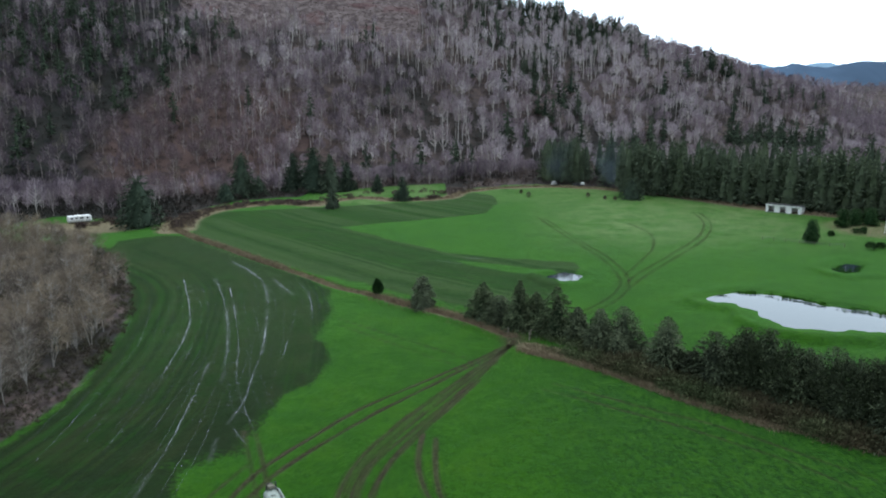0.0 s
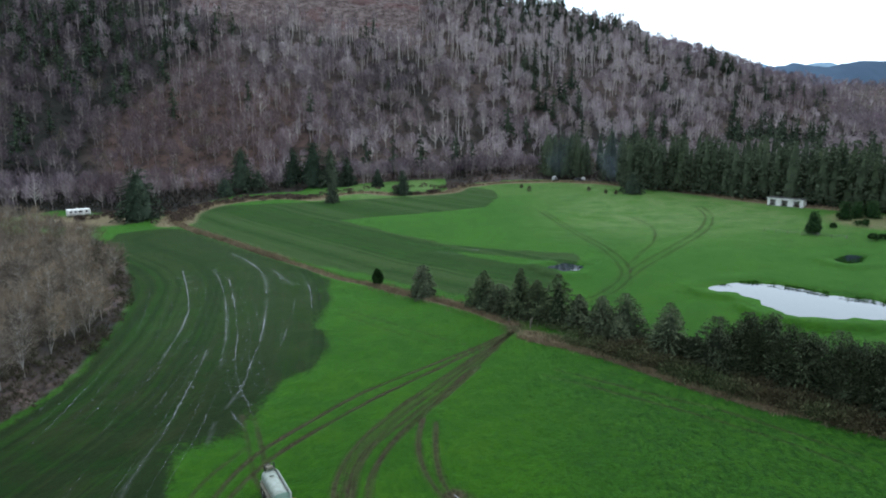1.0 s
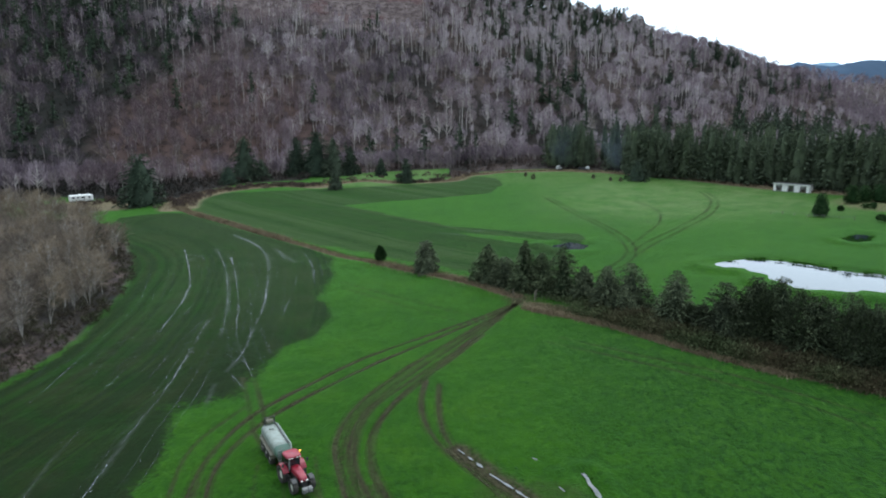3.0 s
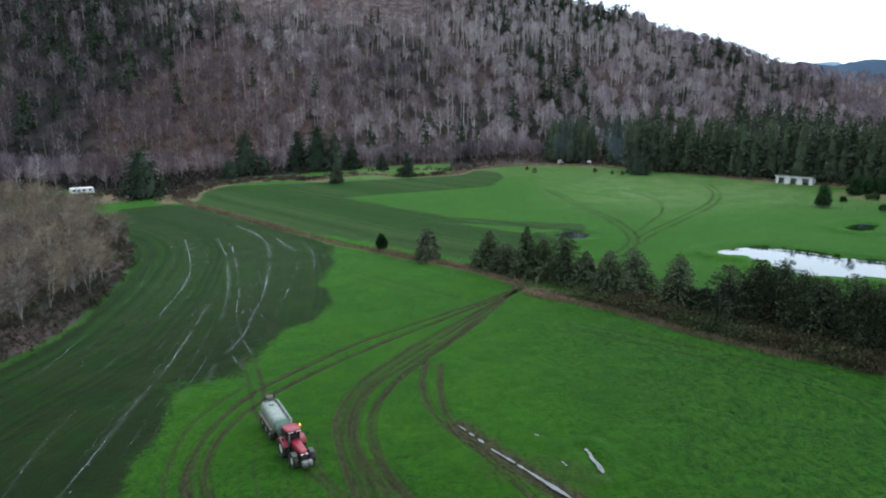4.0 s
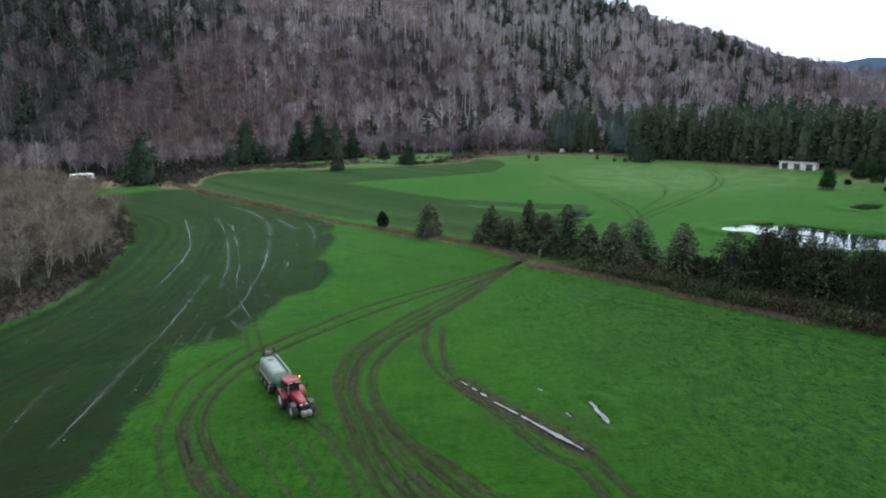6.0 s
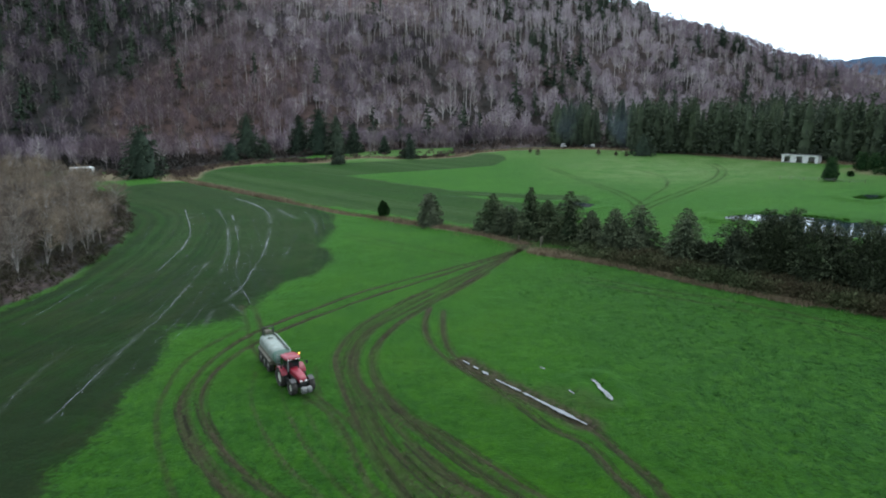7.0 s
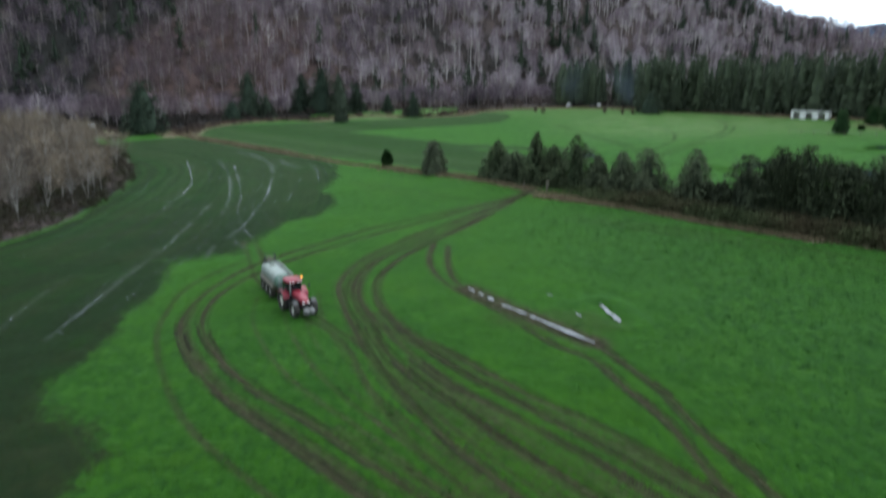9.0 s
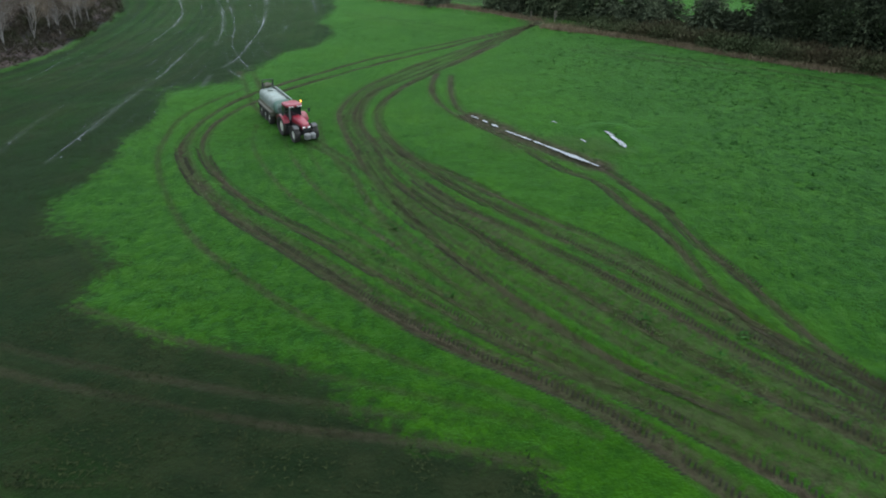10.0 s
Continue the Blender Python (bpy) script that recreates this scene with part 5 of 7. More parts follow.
def verges():
    rng = np.random.default_rng(45)
    x, y = along(spline(HEDGE, 2), 900, 0.9, rng)
    x2, y2 = along(spline([(a + 2.4, b + 2.6) for a, b in HEDGE[2:]], 2), 900, 1.2, rng)
    x3, y3 = along(spline([(13, 142), (19, 137), (27, 130.5), (36, 121)], 2), 320, 1.3, rng)
    x, y = np.r_[x, x2, x3], np.r_[y, y2, y3]
    grow = smooth(14, 32, x)
    kinds = [[(*bush(rng, 1.2, 1.1, 80, 0.22), 0)] for i in range(5)]
    n = len(x)
    m = rng.uniform(0, 1, n) < grow * 0.85 + 0.12
    tint = np.clip(0.15 + 0.7 * value_noise(x, y, 6, 46, 3) + 0.5 * smooth(40, 54, x), 0, 1)
    scatter("bramble_hedge", kinds, np.stack([x[m], y[m], base_z(x[m], y[m]) - 0.15, (0.4 + 0.95 * grow[m]) * rng.uniform(0.5, 1.6, m.sum()), rng.integers(0, 5, m.sum()), tint[m]], 1),
            [BRAMBLE], "tangled bramble and dead stems below the hedge trees", "bramble", 47)
    px, py = [], []
    for line, count, width in ((DITCH, 11000, 0.8), (DITCH[6:], 8000, 1.5), (HEDGE, 7000, 1.2), ([(a - 1.6, b - 1.9) for a, b in HEDGE[:7]], 9000, 0.6), (BANK, 6000, 2.6), (FAR_VERGE, 8000, 1.8)):
        a, b = along(spline(line, 2), count, width, rng)
        px.append(a)
        py.append(b)
    x, y = np.concatenate(px), np.concatenate(py)
    n = len(x)
    tall = np.where(y < 200, rng.uniform(0.3, 0.9, n), rng.uniform(0.5, 1.3, n))
    d = np.stack([rng.normal(0, 0.35, n) * tall, rng.normal(0, 0.35, n) * tall, tall], 1)
    v, f = slivers(np.stack([x, y, base_z(x, y) - 0.1], 1), d, np.where(y < 200, 0.09, 0.2) * rng.uniform(0.6, 1.4, n), rng)
    tagged(new("dead_grass", mesh_of("dead_grass", v, f, [STRAW])), "strips of tall straw-coloured dead grass along ditches", "grass", kind="stuff")
    # scrub banks at the head of the dark field
    kinds = [[(*bush(rng, 2.0, 1.9, 120, 0.6), 0)] for i in range(4)]
    a, b = along(spline(BANK, 3), 150, 3.0, rng)
    c, e = along(spline([(-24, 330), (-14, 327), (-2, 331)], 2), 26, 1.5, rng)
    g, h = along(spline([(-60, 338), (-30, 348), (0, 346), (20, 366)], 2), 40, 4, rng)
    q, w = along(spline([(-150, 292), (-128, 283), (-110, 290)], 2), 50, 4, rng)
    x, y = np.r_[a, c, g, q], np.r_[b, e, h, w]
    n = len(x)
    scatter("scrub_bank", kinds, np.stack([x, y, base_z(x, y) - 0.3, rng.uniform(0.5, 1.0, n), rng.integers(0, 4, n), 0 * x], 1),
            [SCRUB], "brown bramble bank at the head of the field", "scrub", 48)


verges()


# ---------------------------------------------------------------- made things
RED = plain("red_paint", (0.27, 0.008, 0.024), (0.19, 0.007, 0.018), 2.5, 0.4)
BLACK = plain("black_plastic", (0.018, 0.018, 0.019), (0.035, 0.034, 0.032), 6, 0.55)
RUBBER = plain("muddy_tyre", (0.022, 0.021, 0.020), (0.060, 0.052, 0.040), 5, 0.85, bump=0.01)
RIM = plain("pale_rim", (0.74, 0.72, 0.64), (0.52, 0.49, 0.42), 6, 0.5)
STEEL = plain("grey_steel", (0.26, 0.27, 0.27), (0.17, 0.17, 0.165), 5, 0.5, 0.3)
TANK = plain("green_grey_tank", (0.245, 0.285, 0.255), (0.17, 0.185, 0.155), 1.6, 0.7)
TANK_END = plain("green_tank_end", (0.075, 0.15, 0.11), (0.085, 0.12, 0.09), 2, 0.5)
TANK_DIRT = plain("splashed_tank_side", (0.17, 0.155, 0.115), (0.10, 0.088, 0.062), 2, 0.7)
WEIGHT = plain("cast_weight", (0.19, 0.19, 0.185), (0.12, 0.118, 0.108), 5, 0.75)
WHITE = plain("white_paint", (0.78, 0.78, 0.76), (0.66, 0.655, 0.63), 0.8, 0.55)
DIRTY_WHITE = plain("weathered_white", (0.86, 0.85, 0.82), (0.74, 0.72, 0.68), 0.7, 0.75)
GREY = plain("grey_trim", (0.22, 0.22, 0.22), (0.15, 0.15, 0.15), 2, 0.6)
WOOD = plain("weathered_post", (0.22, 0.19, 0.15), (0.13, 0.11, 0.085), 5, 0.85, bump=0.01)
DARK_CAR = plain("dark_car_paint", (0.03, 0.033, 0.04), (0.02, 0.022, 0.027), 2, 0.3)
VAN_PAINT = plain("dull_pale_paint", (0.50, 0.50, 0.49), (0.36, 0.36, 0.35), 0.9, 0.5)
CONCRETE = plain("concrete_slab", (0.32, 0.31, 0.29), (0.22, 0.21, 0.19), 1.5, 0.85)


def glass_material():
    n = Nodes("tinted_glass")
    n.put(Base_Color=(0.012, 0.016, 0.018), Roughness=0.05, Specular_IOR_Level=0.6)
    return n.mat


def lamp_material(name, colour, strength):
    n = Nodes(name)
    n.put(Base_Color=colour, Roughness=0.2, Emission_Color=(*colour, 1), Emission_Strength=strength)
    return n.mat


GLASS = glass_material()
BEACON = lamp_material("amber_beacon", (1.0, 0.45, 0.08), 3.0)
HEADLAMP = lamp_material("headlamp", (0.8, 0.8, 0.78), 0.1)


def box(bm, cx, cy, cz, sx, sy, sz, bevel=0.0, turn=(0, 0, 0)):
    m = pose(cx, cy, cz, *turn) @ Matrix.Diagonal((sx, sy, sz, 1))
    made = bmesh.ops.create_cube(bm, size=1, matrix=m)["verts"]
    if bevel:
        edges = list({e for v in made for e in v.link_edges})
        bmesh.ops.bevel(bm, geom=edges, offset=bevel, segments=2, affect='EDGES', profile=0.6)


def cyl(bm, cx, cy, cz, r, length, axis="z", seg=16, r2=None):
    turn = {"x": (0, 90, 0), "y": (90, 0, 0), "z": (0, 0, 0)}[axis]
    bmesh.ops.create_cone(bm, cap_ends=True, segments=seg, radius1=r, radius2=r if r2 is None else r2, depth=length, matrix=pose(cx, cy, cz, *turn))


def rod(bm, a, b, r, seg=6):
    a, b = Vector(a), Vector(b)
    m = Matrix.Translation((a + b) / 2) @ (b - a).to_track_quat("Z", "Y").to_matrix().to_4x4()
    bmesh.ops.create_cone(bm, cap_ends=True, segments=seg, radius1=r, radius2=r, depth=(b - a).length, matrix=m)


def loft(bm, rings, close=True):
    """Faces between rings of points; the ends are closed."""
    rows = [[bm.verts.new(p) for p in ring] for ring in rings]
    n = len(rows[0])
    for a, b in zip(rows[:-1], rows[1:]):
        for i in range(n):
            bm.faces.new((a[i], a[(i + 1) % n], b[(i + 1) % n], b[i]))
    if close:
        bm.faces.new(rows[0][::-1])
        bm.faces.new(rows[-1])


def ring(x, cy, cz, w, h, n=24, power=3.0):
    """A rounded rectangle across the x axis."""
    out = []
    for i in range(n):
        a = 2 * math.pi * i / n
        c, s = math.cos(a), math.sin(a)
        out.append((x, cy + w / 2 * math.copysign(abs(c) ** (2 / power), c), cz + h / 2 * math.copysign(abs(s) ** (2 / power), s)))
    return out


def piece(name, bm, mat, parent, label="", soft=False):
    """Turns a bmesh into one mesh object under its thing or part."""
    bmesh.ops.recalc_face_normals(bm, faces=bm.faces[:])
    me = bpy.data.meshes.new(name)
    bm.to_mesh(me)
    bm.free()
    me.materials.append(mat)
    if soft:
        me.polygons.foreach_set("use_smooth", np.ones(len(me.polygons), bool))
    return part(name, me, parent, label)


def wheel(parent, x, y, r, w, lugs=22, name="wheel"):
    """A tyre with lugs and a dished rim; its axle lies along y."""
    hub = piece_empty(name, parent, x, y, r)
    bm = bmesh.new()
    prof = [(0.56, 0.40), (0.78, 0.5), (0.93, 0.48), (0.97, 0.3), (0.97, -0.3), (0.93, -0.48), (0.78, -0.5), (0.56, -0.40)]
    rows = []
    for i in range(28):
        a = 2 * math.pi * i / 28
        rows.append([bm.verts.new((math.cos(a) * q * r, k * w, math.sin(a) * q * r)) for q, k in prof])
    for i in range(28):
        a, b = rows[i], rows[(i + 1) % 28]
        for k in range(len(prof)):
            bm.faces.new((a[k], a[(k + 1) % len(prof)], b[(k + 1) % len(prof)], b[k]))
    for i in range(lugs):
        for side in (-1, 1):
            a = 360 * (i + 0.25 * side) / lugs
            t = radians(a)
            box(bm, math.cos(t) * r * 0.975, side * w * 0.24, math.sin(t) * r * 0.975, r * 0.06, w * 0.5, r * 0.07, 0, (0, -a, side * 24))
    piece("tyre", bm, RUBBER, hub)
    bm = bmesh.new()
    for q0, q1, k0, k1 in ((0.58, 0.58, -0.36, 0.36),):
        cyl(bm, 0, 0, 0, r * 0.575, w * 0.5, "y", 24)
    side = 1 if y > 0 else -1
    cyl(bm, 0, side * w * 0.26, 0, r * 0.26, w * 0.16, "y", 16, r * 0.22)
    for i in range(8):
        t = 2 * math.pi * i / 8
        cyl(bm, math.cos(t) * r * 0.17, side * w * 0.36, math.sin(t) * r * 0.17, r * 0.022, w * 0.06, "y", 6)
    piece("rim", bm, RIM, hub, "pale muddy wheel rim")
    return hub


def piece_empty(name, parent, x, y, z):
    """A part that holds pieces of its own, as a small axle stub."""
    bm = bmesh.new()
    cyl(bm, 0, 0, 0, 0.12, 0.3, "y", 10)
    ob = piece(name, bm, STEEL, parent)
    ob.location = (x, y, z)
    return ob


def tractor():
    t = thing("tractor", -16.4, 69.1, at(-16.4, 69.1), "red four-wheel-drive tractor pulling a slurry tanker", "tractor", turn=-56)
    t.matrix_basis = t.matrix_basis @ Matrix.Diagonal((0.93, 0.93, 0.93, 1))
    for y in (-1.05, 1.05):
        wheel(t, 0, y, 1.02, 0.72, 24)
        wheel(t, 3.0, y * 0.97, 0.78, 0.60, 20)
    # chassis and axles
    bm = bmesh.new()
    box(bm, 1.4, 0, 0.98, 3.9, 0.72, 0.62, 0.06)
    box(bm, 0, 0, 1.0, 0.6, 1.7, 0.45, 0.08)
    box(bm, 3.0, 0, 0.78, 0.34, 1.7, 0.3, 0.05)
    box(bm, -0.75, 0, 0.85, 0.9, 0.7, 0.5, 0.05)
    piece("chassis", bm, BLACK, t, "dark oily chassis")
    # bonnet, narrowing and falling to the front
    bm = bmesh.new()
    loft(bm, [ring(x, 0, z, w, h, 20, 4) for x, z, w, h in ((0.92, 1.78, 1.02, 0.92), (1.5, 1.78, 1.04, 0.90), (2.4, 1.73, 1.0, 0.86), (3.1, 1.66, 0.94, 0.78), (3.55, 1.55, 0.84, 0.64), (3.72, 1.45, 0.66, 0.44))])
    bonnet = piece("bonnet", bm, RED, t, "glossy red bonnet", True)
    bm = bmesh.new()
    for y in (-0.515, 0.515):
        box(bm, 2.2, y, 1.46, 2.0, 0.03, 0.34, 0.01)
    piece("side_grille", bm, BLACK, bonnet)
    bm = bmesh.new()
    box(bm, 3.68, 0, 1.30, 0.1, 0.74, 0.42, 0.03)
    piece("front_grille", bm, BLACK, bonnet)
    bm = bmesh.new()
    for y in (-0.27, 0.27):
        box(bm, 3.70, y, 1.56, 0.12, 0.30, 0.12, 0.03, (0, 18, 0))
    piece("headlight", bm, HEADLAMP, bonnet, "pale headlight band")
    # cab
    bm = bmesh.new()
    for x, y, lx in ((-0.62, -0.80, 0.06), (-0.62, 0.80, 0.06), (0.28, -0.86, 0.0), (0.28, 0.86, 0.0), (0.98, -0.62, -0.10), (0.98, 0.62, -0.10)):
        rod(bm, (x, y, 1.45), (x + lx, y, 3.08), 0.05)
    box(bm, 0.15, 0, 1.42, 1.6, 1.6, 0.14, 0.03)
    cab = piece("cab_frame", bm, BLACK, t)
    bm = bmesh.new()
    box(bm, 0.96, 0, 2.25, 0.03, 1.22, 1.5)
    piece("windscreen", bm, GLASS, cab)
    bm = bmesh.new()
    box(bm, -0.60, 0, 2.25, 0.03, 1.5, 1.5)
    piece("rear_window", bm, GLASS, cab)
    for y in (-1, 1):
        bm = bmesh.new()
        box(bm, -0.17, y * 0.85, 2.25, 0.86, 0.03, 1.5)
        piece("side_window", bm, GLASS, cab)
        bm = bmesh.new()
        box(bm, 0.63, y * 0.75, 2.2, 0.72, 0.03, 1.6, 0, (0, 0, -y * 18))
        piece("cab_door", bm, GLASS, cab)
    bm = bmesh.new()
    box(bm, 0.12, 0, 1.95, 0.5, 0.55, 0.75, 0.08)
    piece("seat", bm, BLACK, cab)
    bm = bmesh.new()
    loft(bm, [[(p[2] * 1.0, p[1], p[0]) for p in ring(z, 0, 0.16, w, l, 24, 5)] for z, w, l in ((3.06, 1.72, 1.86), (3.14, 1.80, 1.96), (3.25, 1.76, 1.92), (3.33, 1.5, 1.62))])
    roof = piece("cab_roof", bm, RED, t, "red cab roof", True)
    for y in (-0.6, -0.3, 0.3, 0.6):
        bm = bmesh.new()
        box(bm, 1.13, y, 3.12, 0.06, 0.2, 0.1, 0.02)
        piece("work_light", bm, HEADLAMP, roof)
    bm = bmesh.new()
    cyl(bm, 0.3, 0.96, 3.40, 0.08, 0.18, "z", 12, 0.06)
    piece("beacon", bm, BEACON, roof, "lit amber beacon")
    # mudguards
    for y in (-1, 1):
        bm = bmesh.new()
        rows = []
        for i in range(9):
            a = radians(25 + i * 16)
            q = 1.13
            rows.append([(math.cos(a) * q, y * 0.72, 1.02 + math.sin(a) * q), (math.cos(a) * q, y * 1.40, 1.02 + math.sin(a) * q),
                         (math.cos(a) * (q + 0.05), y * 1.40, 1.02 + math.sin(a) * (q + 0.05)), (math.cos(a) * (q + 0.05), y * 0.72, 1.02 + math.sin(a) * (q + 0.05))])
        loft(bm, rows)
        box(bm, -0.1, y * 0.78, 1.75, 1.2, 0.08, 0.7, 0.02)
        piece("rear_mudguard", bm, RED, t, "red rear mudguard")
        bm = bmesh.new()
        rows = []
        for i in range(6):
            a = radians(50 + i * 17)
            q = 0.88
            rows.append([(3.0 + math.cos(a) * q, y * 0.74, 0.78 + math.sin(a) * q), (3.0 + math.cos(a) * q, y * 1.28, 0.78 + math.sin(a) * q),
                         (3.0 + math.cos(a) * (q + 0.04), y * 1.28, 0.78 + math.sin(a) * (q + 0.04)), (3.0 + math.cos(a) * (q + 0.04), y * 0.74, 0.78 + math.sin(a) * (q + 0.04))])
        loft(bm, rows)
        piece("front_mudguard", bm, BLACK, t)
        bm = bmesh.new()
        for k in range(4):
            box(bm, 0.95, y * 0.98, 0.55 + 0.27 * k, 0.42, 0.3, 0.04)
        box(bm, 1.0, y * 0.82, 0.95, 0.7, 0.3, 0.55, 0.05)
        piece("step", bm, BLACK, t)
        bm = bmesh.new()
        rod(bm, (0.95, y * 0.85, 2.75), (1.15, y * 1.45, 2.75), 0.02)
        box(bm, 1.16, y * 1.45, 2.58, 0.06, 0.22, 0.40, 0.02)
        piece("mirror", bm, BLACK, t)
    bm = bmesh.new()
    rod(bm, (1.0, -0.62, 1.9), (1.0, -0.62, 3.15), 0.07, 10)
    rod(bm, (1.0, -0.62, 1.8), (1.0, -0.62, 2.6), 0.10, 10)
    piece("exhaust", bm, STEEL, t)
    # front weight on its linkage
    bm = bmesh.new()
    box(bm, 3.95, 0, 0.85, 0.7, 0.5, 0.24, 0.04)
    piece("front_linkage", bm, BLACK, t)
    bm = bmesh.new()
    for y in (-0.30, 0.30):
        loft(bm, [ring(x, y, z, w, h, 20, 5) for x, z, w, h in ((4.20, 0.86, 0.44, 0.46), (4.30, 0.84, 0.56, 0.60), (4.62, 0.82, 0.56, 0.58), (4.74, 0.78, 0.46, 0.42))])
    box(bm, 4.42, 0, 0.88, 0.36, 0.5, 0.42, 0.05)
    piece("front_weight", bm, WEIGHT, t, "pale grey front weight block", True)
    bm = bmesh.new()
    for y in (-0.35, 0.35):
        rod(bm, (-0.6, y, 0.9), (-1.25, y * 0.9, 0.6), 0.05)
    box(bm, -1.1, 0, 0.5, 0.4, 0.16, 0.1, 0.02)
    piece("hitch", bm, BLACK, t)


def tank_ring(x, grow=0.0, drop=0.0, n=36):
    """The tank's cross section: a flat-topped barrel, narrower below."""
    out = []
    for i in range(n):
        a = 2 * math.pi * i / n
        c, q = math.cos(a), math.sin(a)
        w = 0.97 * (1 if q > -0.2 else 1 - 0.22 * (-0.2 - q))
        out.append((x, (w + grow) * math.copysign(abs(c) ** 0.62, c), 1.96 - drop * 0.5 + (0.74 + grow - drop * 0.5) * math.copysign(abs(q) ** 0.70, q)))
    return out


def tanker():
    t = thing("slurry_tanker", -19.3, 74.3, at(-19.3, 74.3), "pale green three-axle slurry tanker coupled behind the tractor", "tanker", turn=-62)
    for x in (-1.55, 0.05, 1.65):
        for y in (-0.96, 0.96):
            wheel(t, x, y, 0.66, 0.54, 18)
    # sloping green front end
    bm = bmesh.new()
    loft(bm, [tank_ring(3.0), tank_ring(3.12, -0.01), tank_ring(3.62, -0.10, 0.42), tank_ring(3.72, -0.22, 0.55)])
    piece("front_end", bm, TANK_END, t, "darker green sloping tank end")
    bm = bmesh.new()
    loft(bm, [tank_ring(x) for x in (3.0, 1.9, 0.6, -0.8, -2.2, -2.6)] + [tank_ring(-2.74, -0.07), tank_ring(-2.82, -0.25)])
    tank = piece("tank", bm, TANK, t, "pale green-grey tank shell", True)
    # muddy lower flanks and wheel arches
    for y in (-1, 1):
        bm = bmesh.new()
        box(bm, 0.2, y * 0.98, 1.60, 5.6, 0.05, 0.32, 0.02)
        box(bm, 0.05, y * 0.98, 1.40, 5.0, 0.54, 0.05, 0.02)
        for x in (-2.45, 2.55):
            box(bm, x, y * 0.98, 1.20, 0.05, 0.54, 0.40, 0.02)
        piece("wheel_arch", bm, TANK_DIRT, t, "mud-splashed wheel arch")
    # filling pipe along the top edge
    bm = bmesh.new()
    rod(bm, (3.5, 0.82, 2.74), (-2.0, 0.82, 2.74), 0.085, 10)
    rod(bm, (-2.0, 0.82, 2.74), (-2.7, 0.42, 2.8), 0.085, 10)
    rod(bm, (3.5, 0.82, 2.74), (3.95, 0.7, 2.35), 0.085, 10)
    piece("top_pipe", bm, TANK, tank, "pale filling pipe along the tank edge")
    bm = bmesh.new()
    rod(bm, (3.1, 0.60, 2.76), (-2.3, 0.60, 2.76), 0.05, 8)
    for x in (2.7, 1.1, -0.5, -2.0):
        box(bm, x, 0.72, 2.71, 0.07, 0.34, 0.10, 0.01)
    piece("hose", bm, BLACK, tank, "dark hose beside the pipe")
    bm = bmesh.new()
    cyl(bm, -1.2, -0.1, 2.74, 0.30, 0.10, "z", 18)
    cyl(bm, -1.2, -0.1, 2.81, 0.25, 0.05, "z", 18)
    piece("hatch", bm, TANK, tank)
    bm = bmesh.new()
    for k in range(5):
        box(bm, 3.70 + 0.02 * k, -0.45, 2.35 - 0.27 * k, 0.05, 0.42, 0.04)
    for y in (-0.66, -0.24):
        rod(bm, (3.69, y, 2.5), (3.82, y, 1.1), 0.025)
    piece("ladder", bm, STEEL, t)
    # chassis and drawbar
    bm = bmesh.new()
    for y in (-0.48, 0.48):
        box(bm, 0.35, y, 1.02, 6.1, 0.16, 0.26, 0.02)
        rod(bm, (3.3, y, 1.02), (4.7, y * 0.18, 0.62), 0.10, 8)
    for x in (-1.55, 0.05, 1.65):
        box(bm, x, 0, 0.70, 0.16, 1.8, 0.16, 0.02)
    cyl(bm, 4.8, 0, 0.58, 0.14, 0.12, "z", 14)
    piece("chassis", bm, TANK_DIRT, t, "muddy steel chassis and drawbar")
    bm = bmesh.new()
    rod(bm, (3.95, 0.22, 0.0), (3.95, 0.22, 1.0), 0.05)
    box(bm, 3.95, 0.3, 0.05, 0.25, 0.25, 0.06)
    piece("stand_leg", bm, STEEL, t)
    # hooped nozzle holder at the back
    bm = bmesh.new()
    for y in (-0.55, 0.55):
        rod(bm, (-2.2, y, 2.62), (-2.45, y, 3.58), 0.05)
        rod(bm, (-2.9, y, 2.5), (-2.45, y, 3.58), 0.05)
    rod(bm, (-2.45, -0.6, 3.58), (-2.45, 0.6, 3.58), 0.05)
    frame_part = piece("spreader_frame", bm, BLACK, t)
    bm = bmesh.new()
    box(bm, -2.6, 0, 3.02, 0.75, 0.8, 0.34, 0.08, (0, -12, 0))
    cyl(bm, -3.0, 0, 2.95, 0.20, 0.4, "x", 12, 0.34)
    piece("spreader_box", bm, TANK_DIRT, frame_part, "dirty spreader head")
    bm = bmesh.new()
    box(bm, -2.88, 0, 1.3, 0.14, 2.0, 0.28, 0.03)
    for y in (-0.95, 0.95):
        box(bm, -2.96, y, 1.3, 0.04, 0.3, 0.14, 0.01)
    piece("rear_bumper", bm, STEEL, t)


tractor()
tanker()


